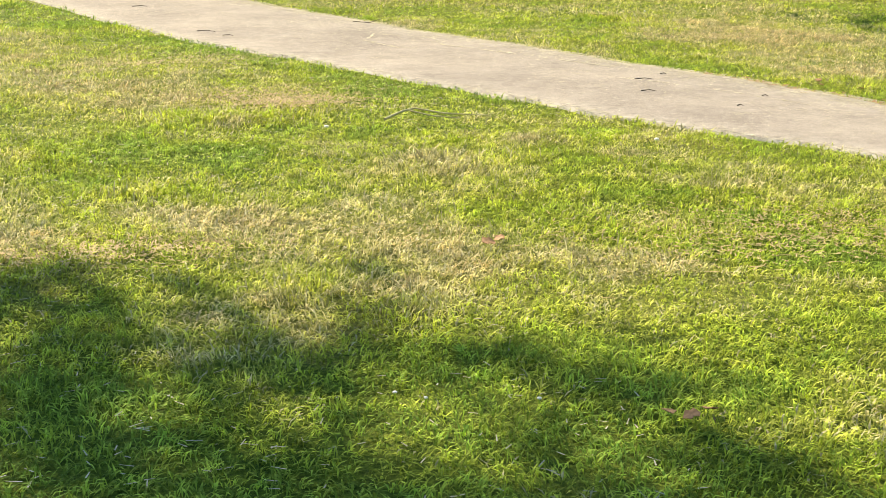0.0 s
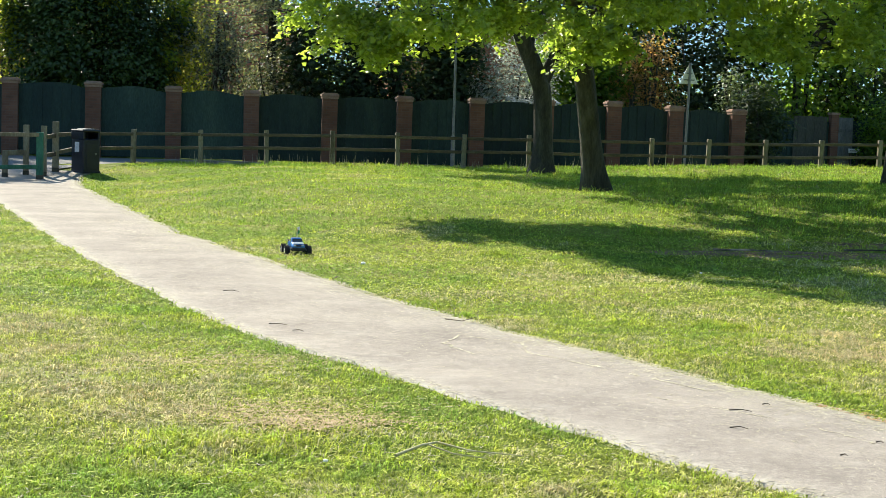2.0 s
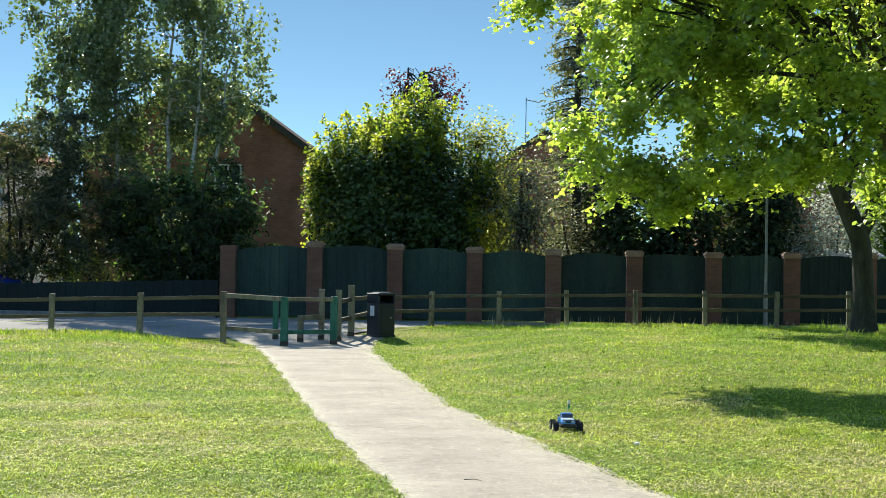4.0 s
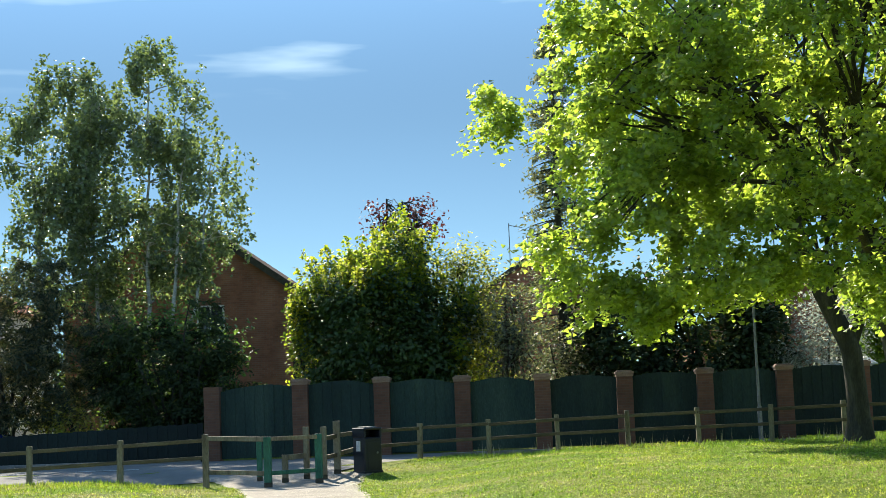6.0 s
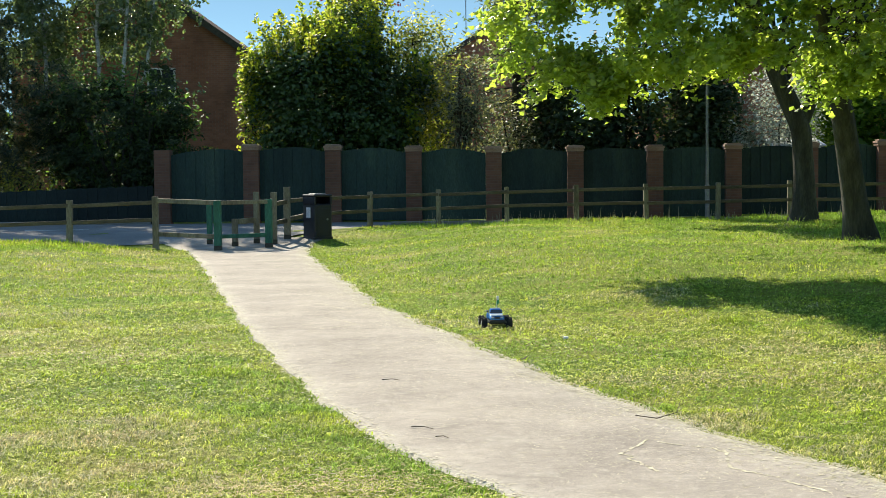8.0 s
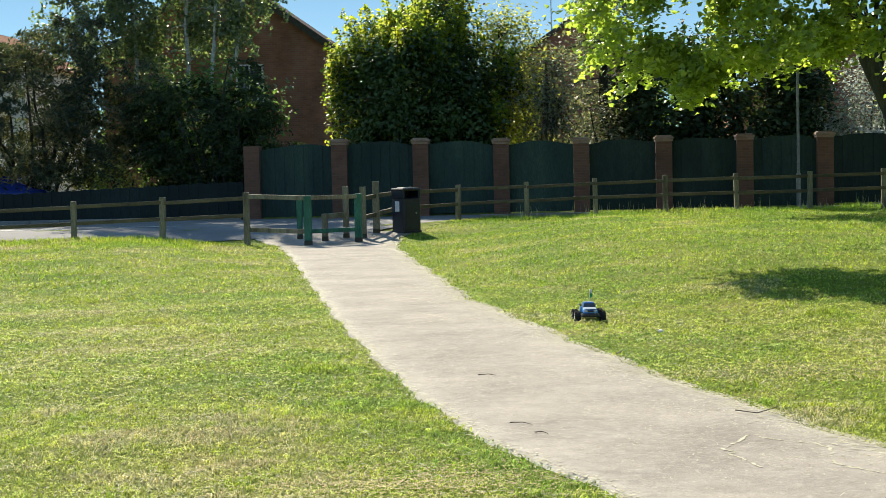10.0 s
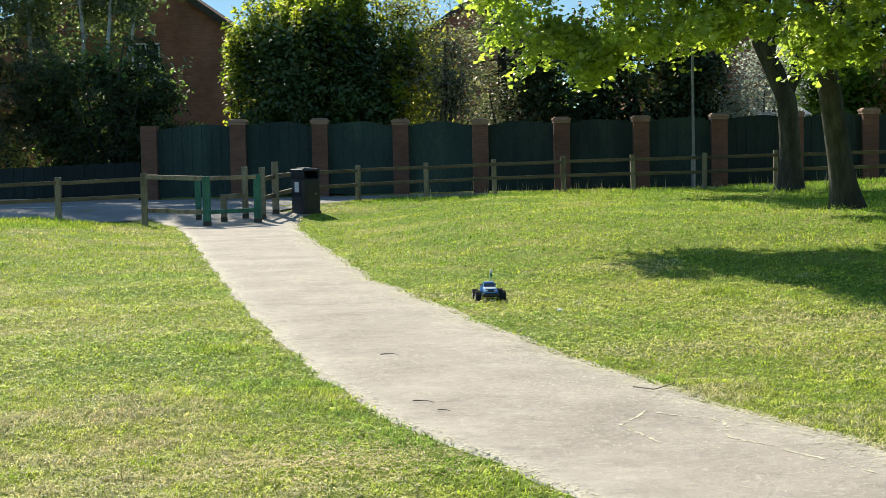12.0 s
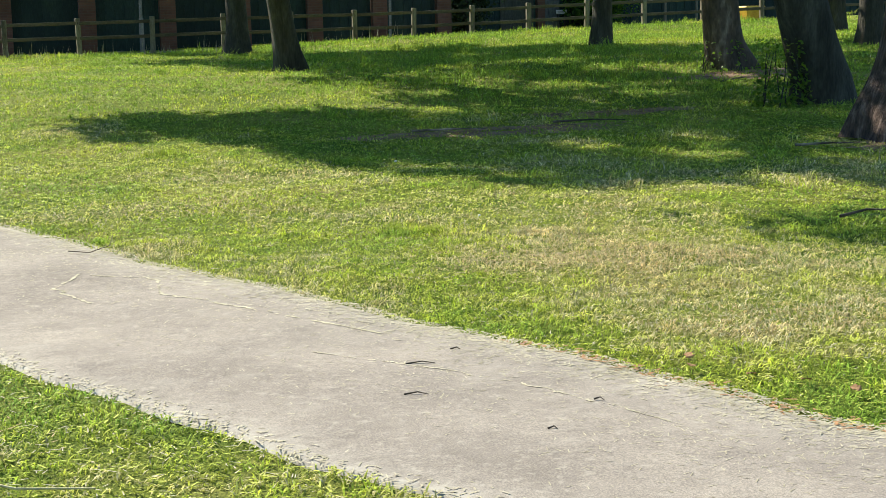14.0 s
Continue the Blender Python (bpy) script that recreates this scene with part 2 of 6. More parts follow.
def grass_material(name):
    """Blades: patches of fresh, yellowish and dry grass, with single straw-coloured blades among them."""
    m, n, l, b = shader(name, 0.7, 0, 0.12)
    geo = n.new("ShaderNodeNewGeometry")
    broad = noise_of(n, l, 0.45, 4, 0.6)
    spots = noise_of(n, l, 2.6, 3, 0.6)

    def maths(op, x, y):
        k = n.new("ShaderNodeMath")
        k.operation = op
        for i, v in enumerate((x, y)):
            if isinstance(v, (int, float)):
                k.inputs[i].default_value = v
            else:
                l.new(v, k.inputs[i])
        return k.outputs[0]

    rnd = geo.outputs["Random Per Island"]
    rnd2 = maths("FRACT", maths("MULTIPLY", rnd, 37.7), 0.0)
    rnd3 = maths("FRACT", maths("MULTIPLY", rnd, 113.3), 0.0)
    sep = n.new("ShaderNodeSeparateXYZ")
    l.new(geo.outputs["Position"], sep.inputs["Vector"])
    lush = n.new("ShaderNodeMapRange")
    lush.inputs["From Min"].default_value, lush.inputs["From Max"].default_value = 5.0, 22.0
    lush.inputs["To Min"].default_value, lush.inputs["To Max"].default_value = 0.074, -0.25
    l.new(sep.outputs["Y"], lush.inputs["Value"])
    patch = maths("ADD", maths("MULTIPLY", broad, 0.72), maths("MULTIPLY", spots, 0.36))
    patch = maths("ADD", maths("MULTIPLY", maths("SUBTRACT", patch, 0.54), 2.5), 0.50)
    side = n.new("ShaderNodeMapRange")
    side.inputs["From Min"].default_value, side.inputs["From Max"].default_value = -2.5, 2.5
    side.inputs["To Min"].default_value, side.inputs["To Max"].default_value = -0.015, 0.075
    l.new(sep.outputs["X"], side.inputs["Value"])
    grove_x, grove_y = n.new("ShaderNodeMapRange"), n.new("ShaderNodeMapRange")
    for node, low, high, out, key in ((grove_x, 2.5, 7.0, -0.11, "X"), (grove_y, 8.5, 15.0, 1.0, "Y")):
        node.inputs["From Min"].default_value, node.inputs["From Max"].default_value = low, high
        node.inputs["To Min"].default_value, node.inputs["To Max"].default_value = 0.0, out
        l.new(sep.outputs[key], node.inputs["Value"])
    open_side = n.new("ShaderNodeMapRange")
    open_side.inputs["From Min"].default_value, open_side.inputs["From Max"].default_value = -7.0, -1.5
    open_side.inputs["To Min"].default_value, open_side.inputs["To Max"].default_value = 0.1, 1.0
    l.new(sep.outputs["X"], open_side.inputs["Value"])
    dry = maths("ADD", maths("ADD", patch, side.outputs["Result"]), maths("MULTIPLY", lush.outputs["Result"], open_side.outputs["Result"]))
    nearest = n.new("ShaderNodeMapRange")
    nearest.inputs["From Min"].default_value, nearest.inputs["From Max"].default_value = 0.3, 2.6
    nearest.inputs["To Min"].default_value, nearest.inputs["To Max"].default_value = -0.11, 0.0
    l.new(sep.outputs["Y"], nearest.inputs["Value"])
    dry = maths("ADD", dry, nearest.outputs["Result"])
    young = n.new("ShaderNodeAttribute")
    young.attribute_name = "fresh"
    dry = maths("SUBTRACT", dry, maths("MULTIPLY", young.outputs["Fac"], 0.22))
    dry = maths("ADD", dry, maths("MULTIPLY", grove_x.outputs["Result"], grove_y.outputs["Result"]))
    r = ramp(n, [(0.26, (0.25, 0.385, 0.058)), (0.44, (0.375, 0.465, 0.058)), (0.57, (0.46, 0.50, 0.10)), (0.70, (0.53, 0.49, 0.24)), (0.86, (0.54, 0.43, 0.23))])
    l.new(maths("ADD", dry, maths("MULTIPLY", maths("SUBTRACT", rnd, 0.5), 0.15)), r.inputs["Fac"])
    chance = maths("MULTIPLY", maths("SUBTRACT", dry, 0.37), 0.75)
    is_straw = maths("LESS_THAN", rnd2, chance)
    col = mixed(n, l, is_straw, r.outputs["Color"], (0.58, 0.54, 0.33))
    tone = ramp(n, [(0.0, (0.72, 0.73, 0.71)), (1.0, (1.28, 1.26, 1.29))])
    l.new(rnd3, tone.inputs["Fac"])
    col = mixed(n, l, 1.0, col, tone.outputs["Color"], "MULTIPLY")
    small = ramp(n, [(0.39, (0.66, 0.69, 0.66)), (0.61, (1.34, 1.30, 1.31))])
    l.new(noise_of(n, l, 26, 3, 0.7), small.inputs["Fac"])
    col = mixed(n, l, 1.0, col, small.outputs["Color"], "MULTIPLY")
    clump = ramp(n, [(0.38, (0.56, 0.58, 0.53)), (0.62, (1.40, 1.37, 1.36))])
    l.new(noise_of(n, l, 9.0, 3, 0.7), clump.inputs["Fac"])
    col = mixed(n, l, 1.0, col, clump.outputs["Color"], "MULTIPLY")
    l.new(col, b.inputs["Base Color"])
    t = n.new("ShaderNodeBsdfTranslucent")
    l.new(mixed(n, l, 1.0, col, (1.06, 1.09, 0.90), "MULTIPLY"), t.inputs["Color"])
    ms = n.new("ShaderNodeMixShader")
    ms.inputs["Fac"].default_value = 0.34
    l.new(b.outputs["BSDF"], ms.inputs[1])
    l.new(t.outputs["BSDF"], ms.inputs[2])
    l.new(ms.outputs["Shader"], n["Material Output"].inputs["Surface"])
    return m


def ground_material():
    """Turf between the blades: moss, thatch and soil."""
    m, n, l, b = shader("turf_soil", 0.95, 0, 0.1)
    r = ramp(n, [(0.36, (0.085, 0.140, 0.016)), (0.52, (0.15, 0.190, 0.029)), (0.70, (0.26, 0.235, 0.09))])
    l.new(noise_of(n, l, 0.5, 5, 0.65), r.inputs["Fac"])
    fine = noise_of(n, l, 38, 5, 0.8)
    g = ramp(n, [(0.34, (0.34, 0.38, 0.32)), (0.5, (1.0, 1.0, 0.95)), (0.64, (1.95, 1.85, 1.6))])
    l.new(fine, g.inputs["Fac"])
    l.new(mixed(n, l, 1.0, r.outputs["Color"], g.outputs["Color"], "MULTIPLY"), b.inputs["Base Color"])
    bumped(n, l, b, fine, 0.9, 0.03)
    return m


def path_material():
    m, n, l, b = shader("worn_tarmac", 0.92, 0, 0.2)
    r = ramp(n, [(0.3, (0.196, 0.172, 0.148)), (0.5, (0.256, 0.227, 0.196)), (0.7, (0.325, 0.289, 0.246))])
    l.new(noise_of(n, l, 1.1, 6, 0.65), r.inputs["Fac"])
    speck = noise_of(n, l, 150, 5, 0.75)
    g = ramp(n, [(0.34, (0.58, 0.58, 0.59)), (0.5, (1.0, 1.0, 1.0)), (0.63, (1.50, 1.47, 1.42))])
    l.new(speck, g.inputs["Fac"])
    c = mixed(n, l, 1.0, r.outputs["Color"], g.outputs["Color"], "MULTIPLY")
    st = ramp(n, [(0.56, (0, 0, 0)), (0.76, (0.55, 0.55, 0.55))])
    l.new(noise_of(n, l, 2.4, 6, 0.72, (0.9, 1.3, 1)), st.inputs["Fac"])
    c = mixed(n, l, st.outputs["Color"], c, (0.40, 0.37, 0.32))
    fleck = ramp(n, [(0.54, (0, 0, 0)), (0.66, (0.75, 0.75, 0.75))])
    l.new(noise_of(n, l, 24, 6, 0.72), fleck.inputs["Fac"])
    c = mixed(n, l, fleck.outputs["Color"], c, (0.39, 0.355, 0.30))
    scuff = ramp(n, [(0.34, (0.86, 0.86, 0.86)), (0.50, (1.0, 1.0, 1.0))])
    l.new(noise_of(n, l, 7, 6, 0.7), scuff.inputs["Fac"])
    c = mixed(n, l, 1.0, c, scuff.outputs["Color"], "MULTIPLY")
    at = n.new("ShaderNodeAttribute")
    at.attribute_name = "edge_dust"
    ad = n.new("ShaderNodeMath")
    ad.operation = "MULTIPLY"
    l.new(at.outputs["Fac"], ad.inputs[0])
    blot = ramp(n, [(0.36, (0.25, 0.25, 0.25)), (0.62, (1.3, 1.3, 1.3))])
    l.new(noise_of(n, l, 14, 5, 0.7), blot.inputs["Fac"])
    l.new(blot.outputs["Color"], ad.inputs[1])
    ad.use_clamp = True
    c = mixed(n, l, ad.outputs[0], c, (0.46, 0.43, 0.365))
    l.new(c, b.inputs["Base Color"])
    bumped(n, l, b, speck, 0.10, 0.002)
    return m


M_grass = grass_material("lawn_grass")
M_ground = ground_material()
M_path = path_material()
M_straw = grainy("dry_straw", (0.36, 0.33, 0.22), (0.56, 0.51, 0.37), 3, 0.8, fine=20, bump=0, world=True)
M_road = grainy("road_tarmac", (0.13, 0.126, 0.12), (0.21, 0.203, 0.195), 0.7, 0.95, fine=40, world=True, dist=0.006)
M_kerb = grainy("concrete_kerb", (0.17, 0.165, 0.15), (0.26, 0.25, 0.23), 2, 0.9, world=True)
M_paint = grainy("road_paint", (0.6, 0.6, 0.58), (0.78, 0.78, 0.75), 4, 0.7, world=True)
M_post = grainy("weathered_wood", (0.095, 0.080, 0.054), (0.21, 0.18, 0.125), 5, 0.85, stretch=(1, 1, 0.25), fine=45, bump=0.5, c3=(0.26, 0.24, 0.17))
M_rail = grainy("weathered_rail", (0.062, 0.049, 0.030), (0.145, 0.118, 0.074), 4, 0.85, stretch=(0.3, 1, 1), fine=50, bump=0.5)
M_green_wood = grainy("green_painted_wood", (0.012, 0.085, 0.055), (0.03, 0.15, 0.10), 4, 0.65, stretch=(1, 1, 0.3), fine=40, bump=0.3, c3=(0.05, 0.17, 0.11))
M_foot = grainy("dark_timber", (0.045, 0.040, 0.030), (0.10, 0.088, 0.064), 6, 0.9)
M_panel = grainy("dark_green_boards", (0.012, 0.031, 0.026), (0.022, 0.048, 0.038), 1.2, 0.75, stretch=(1, 1, 0.3), fine=30, bump=0.3, c3=(0.044, 0.076, 0.054), world=True)
varied(M_panel, 0.6, 1.15)
# dark_green_boards again, with the shade of the trees put into the colour
M_shaded_boards = varied(grainy("shaded_green_boards", (0.006, 0.014, 0.013), (0.012, 0.024, 0.021), 1.2, 0.8, stretch=(1, 1, 0.3), fine=30, bump=0.3, world=True), 0.7, 1.2)
M_brick = bricks("pier_brick", (0.205, 0.098, 0.064), (0.160, 0.078, 0.053), (0.165, 0.105, 0.078))
M_house_brick = bricks("house_brick", (0.37, 0.155, 0.095), (0.29, 0.120, 0.076), (0.31, 0.19, 0.14))
M_cap = grainy("pier_cap", (0.27, 0.155, 0.105), (0.38, 0.25, 0.18), 3, 0.9, world=True)
M_slate = grainy("roof_tile", (0.07, 0.055, 0.05), (0.13, 0.10, 0.09), 3, 1.0, spec=0.02, fine=18, bump=0.6, dist=0.02)
M_white = grainy("white_frame", (0.70, 0.70, 0.68), (0.82, 0.82, 0.80), 2, 0.5, bump=0)
M_render = grainy("pale_render", (0.55, 0.53, 0.48), (0.68, 0.66, 0.61), 2, 0.85)
M_bin = grainy("navy_plastic", (0.006, 0.007, 0.012), (0.012, 0.014, 0.024), 3, 0.42, bump=0.05)
M_label = grainy("paper_label", (0.62, 0.62, 0.66), (0.78, 0.78, 0.80), 9, 0.6, bump=0)
M_steel = grainy("galvanised_steel", (0.16, 0.17, 0.17), (0.26, 0.27, 0.27), 6, 0.5, 0.6, bump=0.05)
M_sign_back = grainy("sign_back_grey", (0.45, 0.46, 0.47), (0.60, 0.61, 0.62), 5, 0.5, 0.2, bump=0.05)
M_bark = grainy("grey_bark", (0.026, 0.025, 0.018), (0.055, 0.052, 0.039), 3, 0.95, stretch=(1.6, 1.6, 0.35), fine=22, bump=0.9, dist=0.03, world=True, c3=(0.105, 0.102, 0.080))
M_bark_pale = grainy("flaking_bark", (0.048, 0.036, 0.026), (0.125, 0.095, 0.068), 2.2, 0.95, stretch=(1.3, 1.3, 0.5), fine=14, bump=0.9, dist=0.03, world=True, c3=(0.44, 0.37, 0.28))
M_bark_red = grainy("fibrous_red_bark", (0.030, 0.020, 0.016), (0.13, 0.085, 0.066), 4, 0.95, stretch=(4, 4, 0.25), fine=14, bump=1.0, dist=0.08, world=True, c3=(0.34, 0.25, 0.20))
M_birch_bark = grainy("birch_bark", (0.26, 0.25, 0.22), (0.66, 0.64, 0.59), 3, 0.8, stretch=(1, 1, 2.5), fine=20, world=True)
M_twig = grainy("dry_twig", (0.42, 0.36, 0.16), (0.62, 0.55, 0.30), 6, 0.8, fine=50)
M_dark_twig = grainy("dark_twig", (0.05, 0.038, 0.026), (0.12, 0.09, 0.06), 6, 0.9, fine=50)
M_maple = leafy("maple_leaf", [(0.15, (0.105, 0.150, 0.047)), (0.45, (0.160, 0.215, 0.063)), (0.8, (0.240, 0.280, 0.088))], 0.5, 0.60, rough=0.30, spec=1.0, through_tint=(2.75, 2.8, 1.15))
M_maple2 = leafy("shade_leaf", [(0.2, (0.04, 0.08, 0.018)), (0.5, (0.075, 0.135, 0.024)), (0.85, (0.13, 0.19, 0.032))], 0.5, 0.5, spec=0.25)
M_birch = leafy("birch_leaf", [(0.2, (0.058, 0.082, 0.040)), (0.5, (0.105, 0.138, 0.064)), (0.85, (0.21, 0.245, 0.125))], 0.6, 0.32, rough=0.35, spec=0.9, through_tint=(2.3, 2.5, 1.4))
M_laurel = leafy("glossy_leaf", [(0.2, (0.024, 0.050, 0.020)), (0.5, (0.044, 0.082, 0.023)), (0.9, (0.080, 0.120, 0.030))], 0.5, 0.26, rough=0.42, spec=0.4)
# yellow-green of new shoots and of the sunlit top, both in the colour
M_sunlit_young = leafy("sunlit_young_leaf", [(0.2, (0.09, 0.135, 0.022)), (0.5, (0.16, 0.195, 0.032)), (0.85, (0.29, 0.28, 0.055))], 0.6, 0.58, rough=0.45, spec=0.3)
M_dark_leaf = leafy("dark_evergreen", [(0.2, (0.022, 0.036, 0.019)), (0.5, (0.040, 0.061, 0.028)), (0.9, (0.074, 0.098, 0.040))], 0.5, 0.15, rough=0.6, spec=0.15)
M_conifer = leafy("brown_tipped_needles", [(0.2, (0.026, 0.040, 0.030)), (0.5, (0.050, 0.068, 0.044)), (0.95, (0.19, 0.165, 0.09))], 0.8, 0.2, amount=0.7, spec=0.3)
M_shrub = leafy("shrub_leaf", [(0.2, (0.045, 0.085, 0.04)), (0.5, (0.085, 0.145, 0.055)), (0.9, (0.15, 0.22, 0.07))], 0.7, 0.4, spec=0.4)
M_grey_leaf = leafy("grey_green_needles", [(0.2, (0.05, 0.062, 0.045)), (0.5, (0.11, 0.125, 0.09)), (0.9, (0.27, 0.26, 0.18))], 0.8, 0.25, amount=0.7)
M_purple = leafy("purple_leaf", [(0.2, (0.03, 0.008, 0.014)), (0.6, (0.07, 0.016, 0.026)), (0.9, (0.13, 0.03, 0.04))], 0.6, 0.35)
M_yellow = leafy("golden_leaf", [(0.2, (0.08, 0.105, 0.03)), (0.5, (0.17, 0.185, 0.055)), (0.9, (0.30, 0.27, 0.11))], 0.7, 0.55)
M_orange = leafy("copper_leaf", [(0.2, (0.11, 0.10, 0.04)), (0.5, (0.24, 0.15, 0.075)), (0.9, (0.42, 0.22, 0.13))], 0.7, 0.55)
M_pale_leaf = leafy("silver_variegated_leaf", [(0.2, (0.16, 0.18, 0.14)), (0.5, (0.36, 0.38, 0.33)), (0.9, (0.58, 0.59, 0.54))], 0.7, 0.4, spec=0.4, amount=0.8, through_tint=(1.15, 1.2, 1.0))
M_soil = grainy("bare_soil", (0.12, 0.075, 0.045), (0.25, 0.155, 0.10), 3, 0.95, fine=40, bump=0.8, dist=0.02, world=True, c3=(0.27, 0.21, 0.155))


# ---- ground, path, road ----
gx = np.unique(np.concatenate([np.linspace(-400, -40, 9), np.linspace(-40, -12, 29), np.linspace(-12, 20, 97), np.linspace(20, 50, 31), np.linspace(50, 400, 9)]))
gy = np.unique(np.concatenate([np.linspace(-400, -15, 9), np.linspace(-15, 34, 148), np.linspace(34, 48, 57), np.linspace(48, 80, 17), np.linspace(80, 600, 10)]))
X, Y = np.meshgrid(gx, gy)
inside = (X > np.interp(Y, LEFT_Y, LEFT_X) + 0.3) & (X < np.interp(Y, RIGHT_Y, RIGHT_X) - 0.3) & (Y < 36)
Z = gz(X, Y) - 0.03 * inside - 0.05 * sm(39.3, 39.8, Y)
ids = np.arange(X.size).reshape(X.shape)
quads = np.stack([ids[:-1, :-1], ids[:-1, 1:], ids[1:, 1:], ids[1:, :-1]], -1).reshape(-1, 4)
ground = array_mesh("ground", np.stack([X, Y, Z], -1).reshape(-1, 3), quads, M_ground, smooth=True)
tagged(ground, "gently rising turf ground of a small park", "ground", kind="structure")

py = np.concatenate([np.linspace(-12, 0, 40, endpoint=False), np.linspace(0, 34.2, 300)])
pu = np.array([0, 0.012, 0.03, 0.06, 0.1, 0.16, 0.25, 0.38, 0.5, 0.62, 0.75, 0.84, 0.9, 0.94, 0.97, 0.988, 1.0])
pl, pr = path_left(py), path_right(py)
px = pl[:, None] + (pr - pl)[:, None] * pu[None]
pz = gz(px, py[:, None] + 0 * px) + 0.012 + 0.018 * np.sin(np.pi * pu)[None] ** 0.5 + 0.004 * lumps(px, py[:, None], 2.5)
pz[:, [0, -1]] -= 0.02
ids = np.arange(px.size).reshape(px.shape)
quads = np.stack([ids[:-1, :-1], ids[:-1, 1:], ids[1:, 1:], ids[1:, :-1]], -1).reshape(-1, 4)
path = array_mesh("path", np.stack([px, py[:, None] + 0 * px, pz], -1).reshape(-1, 3), quads, M_path, smooth=True)
dust = path.data.attributes.new("edge_dust", "FLOAT", "POINT")
across = (pr - pl)[:, None]
dust.data.foreach_set("value", (np.exp(-pu[None] * across / 0.09) + 0.8 * np.exp(-(1 - pu)[None] * across / 0.18)).ravel())
tagged(path, "worn grey tarmac footpath with grass clippings along its edges", "path", kind="structure")

# tarmac between the park fence and the garden wall
rx = np.linspace(-60, 60, 121)
south = np.interp(rx, [-60, -13, -8.2, -7, -5.3, -4.5, 60], [24, 31.8, 33.3, 33.9, 34.0, 39.4, 39.4])
rv = np.linspace(0, 1, 9)
ry = south[:, None] + (42.75 - south)[:, None] * rv[None]
rxx = rx[:, None] + 0 * ry
rz = np.maximum(gz(rxx, ry), 0.16 * sm(31, 36, ry)) + 0.014
ids = np.arange(rxx.size).reshape(rxx.shape)
quads = np.stack([ids[:-1, :-1], ids[1:, :-1], ids[1:, 1:], ids[:-1, 1:]], -1).reshape(-1, 4)
road = array_mesh("road", np.stack([rxx, ry, rz], -1).reshape(-1, 3), quads, M_road, smooth=True)
tagged(road, "pale worn tarmac lane running behind the park fence", "road", kind="structure")
for k, (x0, x1, yy) in enumerate(((-3.5, 40.0, 39.45), (-40.0, -11.6, 42.55))):
    bm = bmesh.new()
    xs = np.arange(x0, x1, 0.915)
    for x in xs:
        yk = yy if k == 0 else yy - 0.0
        box(bm, x + 0.45, yk, g1(x, 40.5) + 0.05, 0.90, 0.125, 0.14, bevel=0.012)
    tagged(part("kerb", bm, M_kerb), "pale concrete kerb stones edging the lane", "kerb", kind="structure")
bm = bmesh.new()
for x in np.arange(-30, -9, 3.0):
    box(bm, x, np.interp(x, [-30, -9], [33.5, 36.5]) + 1.2, g1(x, 37) + 0.022, 1.6, 0.10, 0.006, rz=8)
tagged(part("road_marking", bm, M_paint), "worn white dashes painted on the lane", "road marking", kind="structure")

# ---- garden wall: brick piers with dark green boards between ----
wall = empty("wall_boundary", 0, 43, 0)
tagged(wall, "garden wall of red brick piers with arched dark green board panels", "wall", kind="structure")
PIERS = [(-10.42, 2.45), (-7.80, 2.56), (-5.39, 2.53), (-3.02, 2.47), (-0.68, 2.43), (1.71, 2.43), (4.03, 2.42), (6.31, 2.44), (8.52, 2.46), (10.72, 2.50), (12.76, 2.42), (14.84, 2.38)]


def pier(x, top, wide, cap=True):
    z0 = g1(x, 42.9) - 0.2
    bm = bmesh.new()
    shaft = top - (0.16 if cap else 0.03)
    box(bm, 0, 0, (shaft + z0) / 2, wide, wide, shaft - z0)
    ob = part("brick_pier", bm, M_brick, wall)
    ob.matrix_basis = pose(x, 0, 0)
    if not cap:
        return
    bm = bmesh.new()
    box(bm, 0, 0, top - 0.135, wide + 0.04, wide + 0.04, 0.07, bevel=0.006)
    box(bm, 0, 0, top - 0.065, wide + 0.08, wide + 0.08, 0.07, bevel=0.01)
    box(bm, 0, 0, top - 0.012, wide - 0.02, wide - 0.02, 0.04, bevel=0.014)
    part("pier_cap", bm, M_cap, ob, "pale corbelled cap")


def panel(xa, ta, xb, tb, k):
    """Upright boards between two piers, the top bowed upwards."""
    bm = bmesh.new()
    n = int((xb - xa) / 0.138)
    z0 = g1((xa + xb) / 2, 42.9) + 0.06
    for i in range(n):
        u = (i + 0.5) / n
        top = ta + (tb - ta) * u - 0.20 + 0.12 * (1 - (2 * u - 1) ** 2) + 0.01 * math.sin(7.0 * i + k)
        w = (xb - xa) / n
        box(bm, xa + w * (i + 0.5), 0.021 * (i % 2), (z0 + top) / 2, w + (0.02 if i % 2 else -0.012), 0.02, top - z0)
    box(bm, (xa + xb) / 2, 0.045, z0 + 0.35, xb - xa, 0.05, 0.1)
    box(bm, (xa + xb) / 2, 0.045, (ta + tb) / 2 - 0.55, xb - xa, 0.05, 0.1)
    part("board_panel", bm, M_panel, wall)


for k, (x, top) in enumerate(PIERS):
    pier(x, top, 0.46, cap=k > 0)
    if k:
        xa, ta = PIERS[k - 1]
        panel(xa + 0.23, ta, x - 0.23, top, k)

